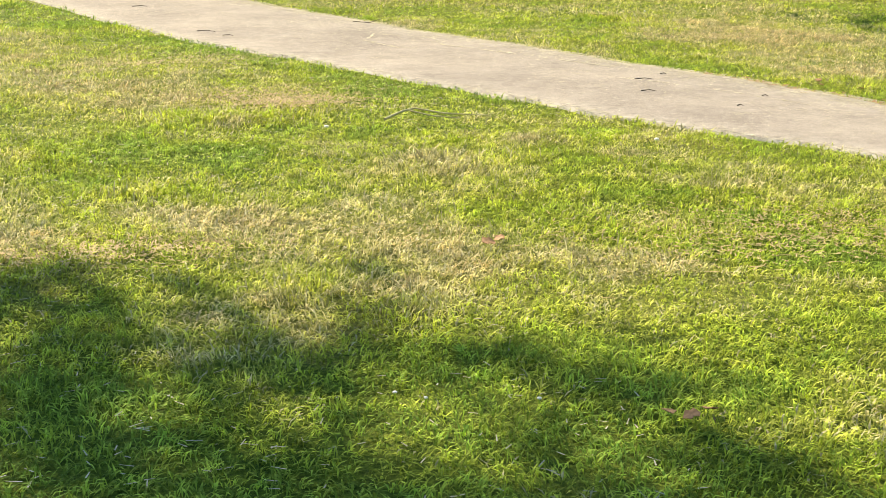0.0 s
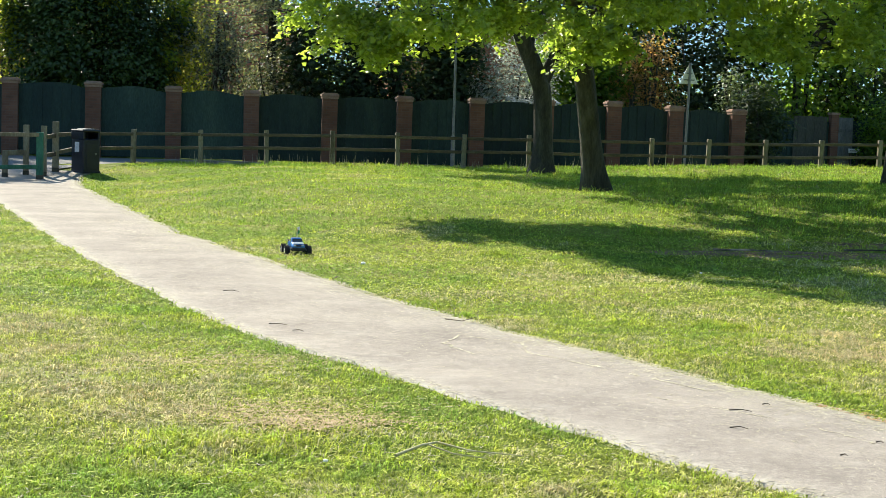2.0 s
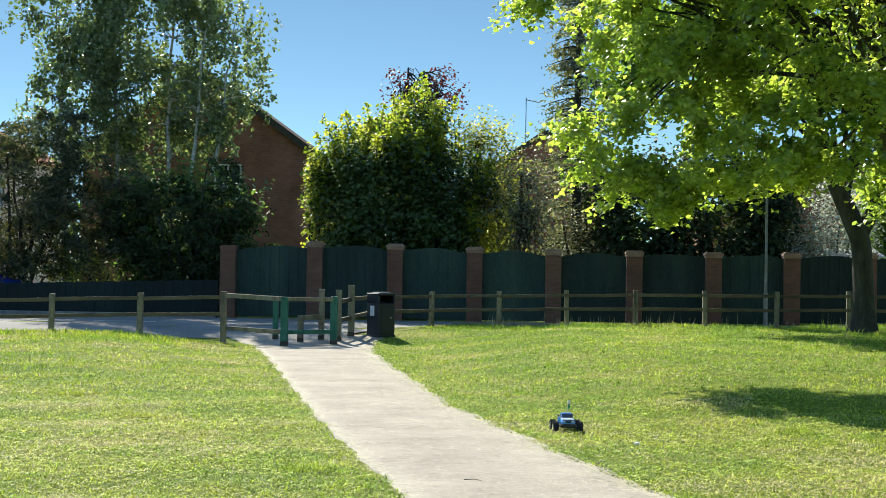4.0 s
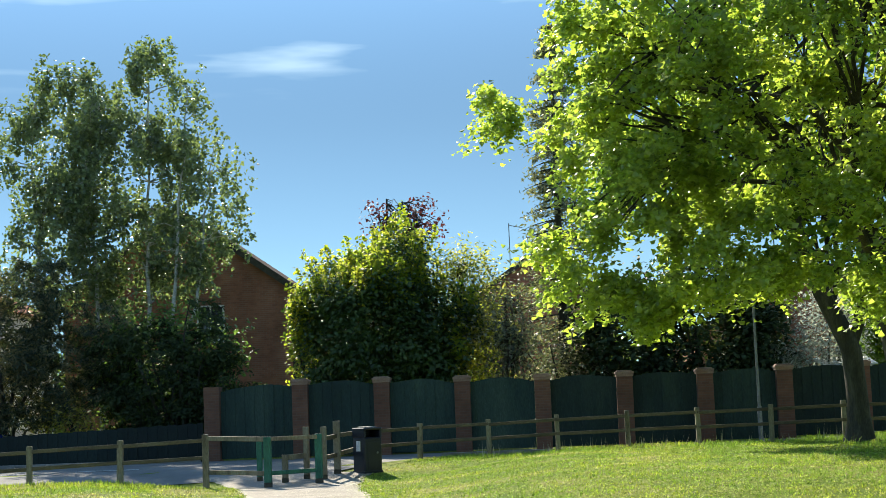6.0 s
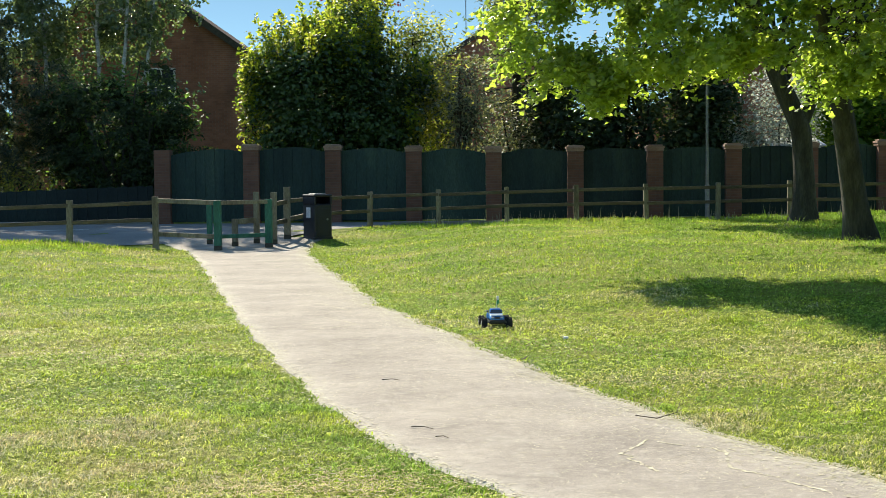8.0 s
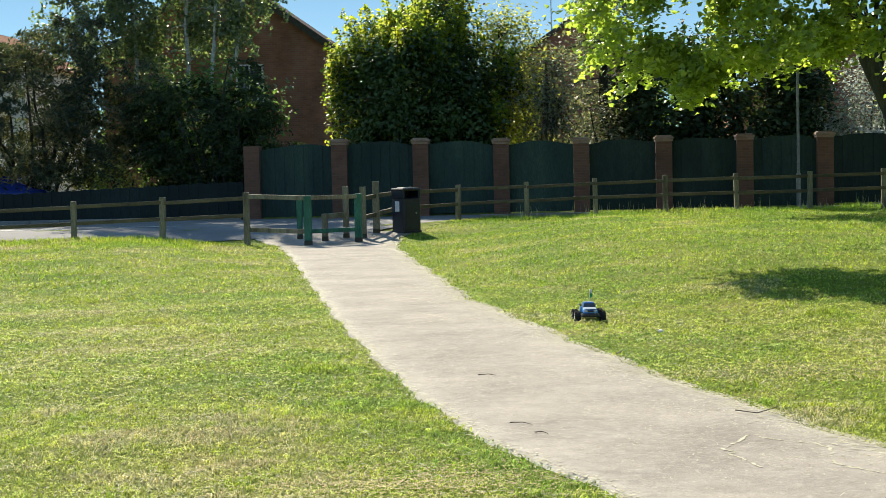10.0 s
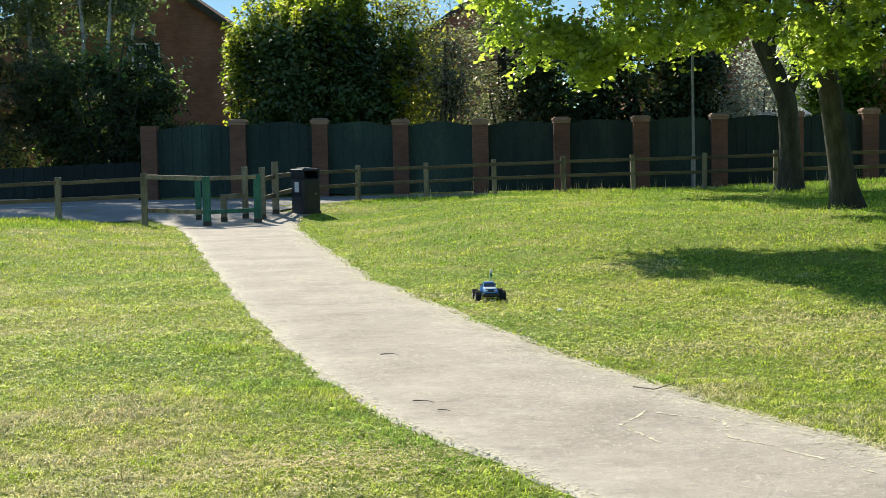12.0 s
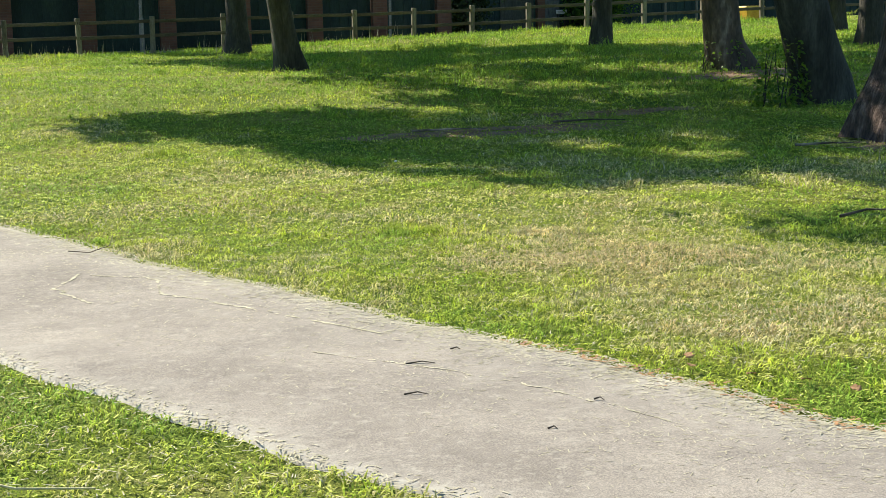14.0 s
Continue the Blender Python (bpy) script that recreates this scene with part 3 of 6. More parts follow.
# low dark board fence that carries the line on past the end pier
low_fence = empty("fence_low", -14.5, 43, 0)
tagged(low_fence, "low dark green close-boarded fence beside the lane", "fence", kind="structure")
for s in range(9):
    bm = bmesh.new()
    x0 = -10.75 - 2.4 * (s + 1)
    for i in range(16):
        x = x0 + 0.15 * (i + 0.5)
        top = np.interp(x, [-40, -17.7, -10.7], [0.95, 1.16, 1.38]) + 0.015 * math.sin(i * 2.1 + s)
        box(bm, x + 14.5, 0.021 * (i % 2), (top + 0.1) / 2, 0.165 if i % 2 else 0.138, 0.02, top - 0.1)
    part("board_panel", bm, M_shaded_boards, low_fence)

# wall that runs on to the east behind the trees
wall_e = empty("wall_east", 22, 46, 0)
tagged(wall_e, "dark weathered garden wall beyond the trees", "wall", kind="structure")
for s in range(14):
    bm = bmesh.new()
    x0 = -6.9 + 2.4 * s
    z0 = g1(x0 + 22, 46)
    for i in range(16):
        box(bm, x0 + 0.15 * (i + 0.5), 0.021 * (i % 2), z0 + 0.75 + 0.01 * math.sin(3 * i + s), 0.165 if i % 2 else 0.138, 0.02, 1.7)
    part("board_panel", bm, M_panel, wall_e)

M_gate = varied(grainy("weathered_grey_boards", (0.10, 0.105, 0.10), (0.17, 0.17, 0.16), 2, 0.85, stretch=(1, 1, 0.3), fine=30), 0.85, 1.15)
M_brown_boards = grainy("weathered_brown_boards", (0.050, 0.050, 0.036), (0.090, 0.085, 0.062), 2, 0.85, stretch=(1, 1, 0.3), fine=30, world=True)
bm = bmesh.new()
for i in range(8):
    box(bm, -3.93 + 0.15 * i, -0.05 - 0.012 * (i % 2), 1.36 + 0.01 * math.sin(2.3 * i), 0.148, 0.02, 1.86)
part("board_panel", bm, M_brown_boards, wall_e, "weathered brown board panel")
bm = bmesh.new()
box(bm, -2.56, -0.06, 1.36, 0.27, 0.27, 2.0)
east_pier = part("brick_pier", bm, M_brick, wall_e)
bm = bmesh.new()
box(bm, -2.56, -0.06, 2.40, 0.34, 0.34, 0.08, bevel=0.01)
part("pier_cap", bm, M_cap, east_pier, "pale corbelled cap")
gate = empty("garden_gate", 19.88, 45.93, g1(19.88, 46) - 0.02)
tagged(gate, "plain weathered grey gate set in the dark wall", "gate")
for i in range(4):
    bm = bmesh.new()
    box(bm, -0.20 + 0.135 * i, 0, 0.87, 0.13, 0.03, 1.74, bevel=0.004)
    part("board", bm, M_gate, gate)
for z in (0.35, 1.3):
    bm = bmesh.new()
    box(bm, 0, -0.03, z, 0.52, 0.03, 0.10, bevel=0.004)
    part("ledge", bm, M_gate, gate)
plate = empty("name_plate", 20.13, 45.70, g1(20.13, 45.7))
tagged(plate, "small pale plate on a low stake before the wall", "plate")
bm = bmesh.new()
box(bm, 0, 0, 0.58, 0.40, 0.03, 0.14, bevel=0.006)
part("panel", bm, M_label, plate)
bm = bmesh.new()
box(bm, 0, -0.017, 0.58, 0.30, 0.006, 0.03)
part("text_bar", bm, M_steel, plate)
for k in (-0.13, 0.13):
    bm = bmesh.new()
    box(bm, k, 0.03, 0.30, 0.04, 0.03, 0.66)
    part("stake", bm, M_foot, plate)


# ---- post and rail fence ----
def fence(name, posts, label, skip=()):
    """posts: x, y, top height. Two rails between neighbours."""
    top_thing = empty(name, posts[0][0], posts[0][1])
    tagged(top_thing, label, "fence")
    ox, oy = posts[0][0], posts[0][1]
    for k, (x, y, top) in enumerate(posts):
        z0 = min(g1(x, y), top - 0.85) - 0.15
        bm = bmesh.new()
        lean = Matrix.Translation((x - ox, y - oy, 0)) @ pose(0, 0, 0, rng.uniform(-1.2, 1.2), rng.uniform(-1.2, 1.2), rng.uniform(-6, 6))
        w = 0.125 + rng.uniform(-0.01, 0.015)
        box(bm, 0, 0, (z0 + top) / 2, w, w * 0.9, top - z0, bevel=0.012, m=lean)
        part("post", bm, M_post, top_thing)
        if k and k not in skip:
            xa, ya, ta = posts[k - 1]
            for drop in (0.13, 0.50):
                bm = bmesh.new()
                a = (xa - ox, ya - oy - 0.02, ta - drop + rng.uniform(-0.012, 0.012))
                b = (x - ox, y - oy - 0.02, top - drop + rng.uniform(-0.012, 0.012))
                bar(bm, a, b, 0.06, 0.085, bevel=0.010)
                part("rail", bm, M_rail, top_thing)
    return top_thing


fence("post_and_rail_fence", [(-5.35, 36.2, 1.17), (-3.98, 38, 1.19), (-2.18, 38, 1.23), (-0.39, 38, 1.28), (1.40, 38, 1.315), (3.23, 38, 1.325), (5.07, 38, 1.335), (6.94, 38, 1.37), (8.75, 38, 1.38), (10.55, 38.1, 1.39), (12.25, 38.2, 1.41), (13.98, 38.2, 1.45), (15.7, 38.2, 1.49), (17.5, 38.2, 1.54), (19.35, 38.2, 1.58), (21.3, 38.2, 1.63), (23.3, 38.2, 1.68), (25.2, 38.2, 1.72), (27.1, 38.2, 1.75), (29.0, 38.2, 1.78), (30.9, 38.2, 1.8)],
      "weathered wooden post and rail fence along the grass edge")
fence("post_and_rail_fence", [(-8.30, 32.0, 1.19), (-10.23, 32.0, 1.13), (-12.2, 31.8, 1.08), (-14.1, 31.5, 1.03), (-16.0, 31.1, 1.0), (-17.9, 30.6, 0.98), (-19.8, 30.0, 0.97)],
      "weathered wooden post and rail fence beside the lane")

# ---- barrier at the park entrance ----
barrier = empty("staggered_barrier", -6.78, 31.2)
tagged(barrier, "staggered pedestrian barrier of green painted and bare timber posts", "barrier")


def timber(x, y, h, mat, w=0.14, name="post", label=""):
    z0 = g1(x, y)
    bm = bmesh.new()
    box(bm, x + 6.78, y - 31.2, z0 + 0.12 + (h - 0.12) / 2, w, w, h - 0.12, bevel=0.012)
    ob = part(name, bm, mat, barrier, label)
    # a darker foot round the bottom of the post
    bm = bmesh.new()
    box(bm, x + 6.78, y - 31.2, z0 + 0.03, w + 0.006, w + 0.006, 0.19, bevel=0.01)
    part("post_foot", bm, M_foot, ob)


def beam(a, b, za, zb, mat, h=0.10, w=0.06, label=""):
    bm = bmesh.new()
    bar(bm, (a[0] + 6.78, a[1] - 31.2, za), (b[0] + 6.78, b[1] - 31.2, zb), w, h, bevel=0.008)
    part("rail", bm, mat, barrier, label)


G1, G2, G3 = (-6.78, 31.2), (-5.80, 32.1), (-7.28, 33.0)
B1, B2, B3, B4 = (-6.62, 32.5), (-6.22, 33.1), (-5.80, 32.95), (-5.62, 33.9)
timber(*G1, 1.10, M_green_wood, 0.155, label="green painted post")
timber(*G2, 1.10, M_green_wood, 0.155, label="green painted post")
timber(*G3, 1.02, M_green_wood, 0.12, label="green painted post")
timber(*B1, 0.64, M_post, 0.13)
timber(*B2, 1.20, M_post, 0.13)
timber(*B3, 1.20, M_post, 0.13)
timber(*B4, 1.24, M_post, 0.15)
beam((-8.25, 32.0), G1, 1.10, 1.05, M_post, 0.10, 0.10)
beam((-8.25, 32.0), G1, 0.36, 0.32, M_post, 0.10)
beam(G1, G2, 1.05, 1.05, M_post, 0.09, 0.10)
beam(G1, G2, 0.32, 0.32, M_green_wood, 0.09, 0.06, "green painted rail")
beam(B1, B2, 0.60, 0.62, M_post, 0.12)
beam(B3, B4, 0.98, 1.02, M_rail)
beam(B3, B4, 0.55, 0.58, M_rail)
beam(B4, (-5.35, 36.2), 1.03, 1.04, M_rail)
beam(B4, (-5.35, 36.2), 0.60, 0.66, M_rail)


# ---- litter bin ----
def litter_bin(x, y, rz):
    b = empty("litter_bin", x, y, g1(x, y), rz)
    tagged(b, "dark navy square litter bin with hooded top and white label", "litter bin")
    bm = bmesh.new()
    box(bm, 0, 0, 0.42, 0.50, 0.50, 0.80, bevel=0.03)
    part("body", bm, M_bin, b)
    bm = bmesh.new()
    box(bm, 0, 0, 0.02, 0.52, 0.52, 0.06, bevel=0.01)
    part("plinth", bm, M_bin, b)
    bm = bmesh.new()
    for s in (-1, 1):
        box(bm, s * 0.22, 0, 0.90, 0.06, 0.50, 0.18, bevel=0.01)
    box(bm, 0, 0.20, 0.90, 0.42, 0.06, 0.18, bevel=0.01)
    box(bm, 0, 0, 1.015, 0.52, 0.52, 0.06, bevel=0.02)
    hood = part("hood", bm, M_bin, b)
    bm = bmesh.new()
    box(bm, 0, 0, 1.055, 0.30, 0.30, 0.025, bevel=0.008)
    part("ash_plate", bm, M_steel, hood, "bare steel ash plate")
    bm = bmesh.new()
    box(bm, -0.253, 0.0, 0.62, 0.006, 0.17, 0.24)
    part("label", bm, M_label, b, "white paper notice")
    bm = bmesh.new()
    box(bm, 0.02, -0.256, 0.40, 0.36, 0.012, 0.62, bevel=0.006)
    door = part("door", bm, M_bin, b)
    bm = bmesh.new()
    rod(bm, (0.10, -0.262, 0.46), (0.10, -0.280, 0.46), 0.025)
    part("lock", bm, M_steel, door, "round steel lock")
    return b


litter_bin(-4.93, 34.1, 40)

# ---- lamp post and road sign ----
lamp = empty("street_lamp", 5.2, 40.6, g1(5.2, 40.6))
tagged(lamp, "slim grey galvanised street lamp beside the lane", "street lamp")
bm = bmesh.new()
rod(bm, (0, 0, 0), (0, 0, 1.0), 0.065, 0.062)
part("base", bm, M_steel, lamp)
bm = bmesh.new()
rod(bm, (0, 0, 1.0), (0, 0, 4.6), 0.042, 0.03)
part("pole", bm, M_steel, lamp)
bm = bmesh.new()
bar(bm, (-0.05, 0, 4.62), (-0.75, 0, 4.70), 0.16, 0.08, bevel=0.03)
part("lantern", bm, M_sign_back, lamp)

sign = empty("road_sign", 12.45, 41.0, g1(12.45, 41.0))
tagged(sign, "triangular road sign seen from its grey back on a pole", "road sign")
bm = bmesh.new()
rod(bm, (0, -0.11, 0), (0.06, -0.11, 3.30), 0.04)
part("pole", bm, M_steel, sign)
bm = bmesh.new()
tri = [(-0.29, 2.66), (0.29, 2.66), (0.04, 3.22), (-0.04, 3.22)]
front = [bm.verts.new((x + 0.05, -0.06, z)) for x, z in tri]
back = [bm.verts.new((x + 0.05, -0.045, z)) for x, z in tri]
bm.faces.new(front)
bm.faces.new(back[::-1])
for i in range(4):
    bm.faces.new((front[i], back[i], back[(i + 1) % 4], front[(i + 1) % 4]))
part("plate", bm, M_white, sign, "pale grey triangular plate")
for z in (2.78, 2.98):
    bm = bmesh.new()
    box(bm, 0.05, -0.068, z, 0.34 - (z - 2.78) * 0.8, 0.012, 0.035)
    part("clip_channel", bm, M_steel, sign)

# ---- notice board and yellow grit box beyond the fence ----
board = empty("notice_board", 24.7, 46.0 - 0.35, g1(24.7, 45.5))
tagged(board, "white notice board with blue and yellow blocks of unreadable text", "notice board")
M_blue = grainy("blue_print", (0.22, 0.30, 0.46), (0.32, 0.40, 0.55), 4, 0.5, bump=0)
M_yellow_print = grainy("yellow_print", (0.66, 0.56, 0.24), (0.78, 0.68, 0.32), 4, 0.5, bump=0)
bm = bmesh.new()
box(bm, 0, 0, 1.45, 1.40, 0.04, 0.74, bevel=0.008)
part("panel", bm, M_white, board)
bm = bmesh.new()
for k in range(3):
    box(bm, 0.0, -0.024, 1.74 - 0.07 * k, 1.2, 0.006, 0.022)
part("heading_bars", bm, M_blue, board)
bm = bmesh.new()
box(bm, -0.34, -0.024, 1.40, 0.52, 0.006, 0.16)
part("blue_block", bm, M_blue, board)
bm = bmesh.new()
box(bm, 0.30, -0.024, 1.40, 0.56, 0.006, 0.14)
part("yellow_block", bm, M_yellow_print, board)
bm = bmesh.new()
for k in range(2):
    box(bm, 0.0, -0.024, 1.24 - 0.07 * k, 1.15, 0.006, 0.018)
part("text_bars", bm, M_blue, board)
for s in (-0.62, 0.62):
    bm = bmesh.new()
    box(bm, s, 0.05, 0.7, 0.08, 0.06, 1.7)
    part("post", bm, M_post, board)

grit = empty("grit_box", 24.3, 40.5, g1(24.3, 40.5))
tagged(grit, "small yellow plastic grit box beside the lane", "grit box")
M_grit = grainy("yellow_plastic", (0.55, 0.33, 0.02), (0.68, 0.44, 0.04), 3, 0.5, bump=0.05)
bm = bmesh.new()
bmesh.ops.create_cone(bm, cap_ends=True, segments=4, radius1=0.36, radius2=0.46, depth=0.5, matrix=pose(0, 0, 0.25, 0, 0, 45))
part("tub", bm, M_grit, grit)
bm = bmesh.new()
box(bm, 0, 0, 0.55, 0.72, 0.72, 0.10, bevel=0.04)
part("lid", bm, M_grit, grit)


# ---- houses ----
def window(parent, x, y, z, w, h):
    bm = bmesh.new()
    for s in (-1, 1):
        box(bm, x + s * (w / 2 - 0.03), y, z, 0.06, 0.09, h)
    for s in (-1, 1):
        box(bm, x, y, z + s * (h / 2 - 0.03), w - 0.12, 0.09, 0.06)
    box(bm, x, y, z, 0.05, 0.08, h - 0.12)
    win = part("window", bm, M_white if w > 0.9 else M_foot, parent, "white framed window" if w > 0.9 else "dark framed attic window")
    bm = bmesh.new()
    box(bm, x, y + 0.02, z, w - 0.12, 0.012, h - 0.12)
    part("pane", bm, M_pane, win)
    bm = bmesh.new()
    box(bm, x, y - 0.06, z - h / 2 - 0.04, w + 0.16, 0.16, 0.06)
    part("sill", bm, M_white, win)


M_pane, _n, _l, _b = shader("window_glass", 0.05, 0.0, 0.6)
_b.inputs["Base Color"].default_value = (0.03, 0.035, 0.04, 1)


def house(x, y, wide, deep, eave, ridge, label, wins=(), chimney=False, walling=None, tiles=None):
    """A gable towards the lane, its ridge running away from it."""
    z0 = 0.2
    h = empty("house", x, y, z0)
    tagged(h, label, "house")
    bm = bmesh.new()
    f = [(-wide / 2, 0), (wide / 2, 0), (wide / 2, eave), (0, ridge), (-wide / 2, eave)]
    a = [bm.verts.new((px_, 0, pz_)) for px_, pz_ in f]
    b = [bm.verts.new((px_, deep, pz_)) for px_, pz_ in f]
    bm.faces.new(a)
    bm.faces.new(b[::-1])
    for i in range(5):
        bm.faces.new((a[i], b[i], b[(i + 1) % 5], a[(i + 1) % 5]))
    bmesh.ops.recalc_face_normals(bm, faces=bm.faces)
    part("wall", bm, walling or M_house_brick, h)
    slope = math.atan2(ridge - eave, wide / 2)
    run = math.hypot(ridge - eave, wide / 2) + 0.35
    for s in (-1, 1):
        bm = bmesh.new()
        rows = int(run / 0.28)
        for i in range(rows):
            d = (i + 0.5) * run / rows
            m = Matrix.Translation((s * d * math.cos(slope), deep / 2, ridge - d * math.sin(slope) + 0.10)) @ pose(0, 0, 0, 0, math.degrees(s * slope) + s * 2.0, 0)
            box(bm, 0, 0, 0, run / rows + 0.06, deep + 0.30, 0.05, m=m)
        roof = part("roof", bm, tiles or M_slate, h, "tiled roof slope")
        bm = bmesh.new()
        a = (0, -0.18, ridge + 0.06)
        b = (s * (run + 0.1) * math.cos(slope), -0.18, ridge + 0.06 - (run + 0.1) * math.sin(slope))
        bar(bm, a, b, 0.05, 0.24)
        part("bargeboard", bm, M_foot, roof)
    if chimney:
        bm = bmesh.new()
        box(bm, 0.3, deep * 0.4, ridge + 0.4, 0.6, 0.5, 1.2)
        part("chimney", bm, M_house_brick, h)
    for w in wins:
        window(h, *w)
    return h


main_house = house(-14.1, 55, 9.0, 9.0, 5.9, 9.1, "two-storey red brick house with a gabled tile roof", wins=[(1.15, -0.02, 4.85, 1.05, 1.35), (-0.9, -0.02, 6.6, 0.8, 0.85)])
far_house = house(-0.6, 75, 6.4, 9.0, 6.6, 8.75, "distant red brick house with a television aerial", wins=[(-1.9, -0.02, 5.0, 1.0, 1.2)])
bm = bmesh.new()
rod(bm, (-1.05, 0.4, 8.2), (-1.05, 0.4, 10.6), 0.025, seg=6)
aerial = part("aerial_mast", bm, M_steel, far_house)
bm = bmesh.new()
rod(bm, (-1.05, 0.4, 10.5), (-0.35, 0.4, 10.35), 0.02, seg=6)
for k in range(5):
    rod(bm, (-0.95 + 0.13 * k, 0.25, 10.48 - 0.03 * k), (-0.95 + 0.13 * k, 0.55, 10.48 - 0.03 * k), 0.012, seg=5)
part("aerial_arm", bm, M_steel, aerial)
house(12.0, 62, 12.0, 9.0, 4.0, 6.6, "pale fronted brick house half hidden by garden trees", wins=[(-3.2, -0.02, 3.0, 1.6, 1.2), (1.0, -0.02, 3.0, 1.6, 1.2)])
house(-8.0, 70, 7.6, 9.0, 4.4, 6.2, "distant pale rendered house with a low tile roof", wins=[(-3.4, -0.02, 3.4, 1.2, 1.2)], walling=M_render)
M_red_tile = grainy("terracotta_tile", (0.17, 0.075, 0.045), (0.27, 0.125, 0.075), 3, 1.0, spec=0.05, fine=18, bump=0.6, dist=0.02)
house(-27.2, 60, 7.4, 9.0, 6.2, 8.0, "pale rendered house with a red tiled roof", wins=[(2.2, -0.02, 3.4, 1.2, 1.2)], walling=M_render, tiles=M_red_tile)

# pale shed roofs that show over the wall
for x, w, z in ((9.0, 1.5, 0.3), (5.5, 0.4, 0.10)):
    shed = empty("garden_shed", x, 47.2, z)
    tagged(shed, "garden shed with a pale grey felted roof behind the wall", "shed")
    bm = bmesh.new()
    box(bm, 0, 0, 1.05, w, 1.4, 2.1)
    part("wall", bm, M_render, shed)
    bm = bmesh.new()
    for s in range(5):
        m = pose(0, -0.6 + 0.3 * s, 2.14 + 0.05 * s, 9, 0, 0)
        box(bm, 0, 0, 0, w + 0.2, 0.34, 0.03, m=m)
    part("roof", bm, M_label, shed, "pale grey roof boards")

# parked car behind the low fence
M_car_blue, _n, _l, _b = shader("blue_car_paint", 0.25, 0.0, 0.6)
_b.inputs["Base Color"].default_value = (0.02, 0.05, 0.30, 1)
_b.inputs["Coat Weight"].default_value = 0.6
M_tyre = grainy("tyre_rubber", (0.012, 0.012, 0.012), (0.026, 0.025, 0.024), 20, 0.85, fine=90, bump=0.3)
car = empty("parked_car", -19.6, 46.2, 0.28)
tagged(car, "blue parked car mostly hidden behind the low fence", "car")
bm = bmesh.new()
prof = [(-2.0, 0.35), (-2.05, 0.75), (-1.75, 0.98), (-1.2, 1.02), (-0.7, 1.42), (0.5, 1.46), (1.25, 1.05), (1.9, 0.92), (2.05, 0.6), (2.0, 0.35)]
a = [bm.verts.new((x, -0.8, z)) for x, z in prof]
b = [bm.verts.new((x, 0.8, z)) for x, z in prof]
bm.faces.new(a)
bm.faces.new(b[::-1])
for i in range(len(prof)):
    bm.faces.new((a[i], b[i], b[(i + 1) % len(prof)], a[(i + 1) % len(prof)]))
bmesh.ops.recalc_face_normals(bm, faces=bm.faces)
bmesh.ops.bevel(bm, geom=bm.edges[:], offset=0.06, segments=2, affect="EDGES")
body = part("body", bm, M_car_blue, car, smooth=True)
bm = bmesh.new()
box(bm, -0.05, -0.80, 1.2, 1.1, 0.03, 0.26, bevel=0.01)
part("side_window", bm, M_pane, body)
for x in (-1.3, 1.3):
    for y in (-0.74, 0.74):
        bm = bmesh.new()
        rod(bm, (x, y - 0.1, 0.31), (x, y + 0.1, 0.31), 0.31, seg=20)
        part("wheel", bm, M_tyre, car)


# ---- trees ----
def tube(points, radii, seg=9, rough=0.0):
    """Points and quads of a bent tapering limb."""
    P, R = np.asarray(points, float), np.asarray(radii, float)
    T = np.gradient(P, axis=0)
    T /= np.linalg.norm(T, axis=1, keepdims=True) + 1e-9
    up = np.where(np.abs(T[:, 2:3]) > 0.9, [[1.0, 0, 0]], [[0, 0, 1.0]])
    A = np.cross(T, up)
    A /= np.linalg.norm(A, axis=1, keepdims=True)
    B = np.cross(T, A)
    ang = np.linspace(0, 2 * np.pi, seg, endpoint=False)
    wob = 1 + rough * (np.sin(3 * ang[None] + 1.6 * P[:, 2:3]) * 0.5 + np.sin(5 * ang[None] + 0.7 * P[:, 2:3] + 1) * 0.5)
    ring = P[:, None] + (R[:, None] * wob)[..., None] * (np.cos(ang)[None, :, None] * A[:, None] + np.sin(ang)[None, :, None] * B[:, None])
    n = len(P)
    i, j = np.meshgrid(np.arange(n - 1), np.arange(seg), indexing="ij")
    q = np.stack([i * seg + j, i * seg + (j + 1) % seg, (i + 1) * seg + (j + 1) % seg, (i + 1) * seg + j], -1).reshape(-1, 4)
    return ring.reshape(-1, 3), q


def join(parts):
    vs, fs, k = [], [], 0
    for v, f in parts:
        vs.append(v)
        fs.append(f + k)
        k += len(v)
    return np.concatenate(vs), np.concatenate(fs)


def bend(a, b, n=7, sag=0.0, jitter=0.0):
    """A curve from a to b that sets out upwards."""
    a, b = np.asarray(a, float), np.asarray(b, float)
    u = np.linspace(0, 1, n)[:, None]
    mid = (a + b) / 2 + np.array([0, 0, sag])
    p = (1 - u) ** 2 * a + 2 * u * (1 - u) * mid + u ** 2 * b
    if jitter:
        p[1:-1] += rng.normal(0, jitter, (n - 2, 3))
    return p


LOBED = np.array([(0, -0.48), (0.46, -0.26), (0.31, -0.01), (0.49, 0.22), (0, 0.56), (-0.49, 0.22), (-0.31, -0.01), (-0.46, -0.26)])
MAPLE = np.array([(0, -0.46), (0.48, -0.20), (0.27, 0.14), (0, 0.58), (-0.27, 0.14), (-0.48, -0.20)])
LEAF = np.array([(0, -0.5), (0.44, -0.1), (0.2, 0.45), (-0.2, 0.45), (-0.44, -0.1)])
OVAL = np.array([(0, -0.5), (0.27, -0.05), (0.12, 0.42), (-0.12, 0.42), (-0.27, -0.05)])
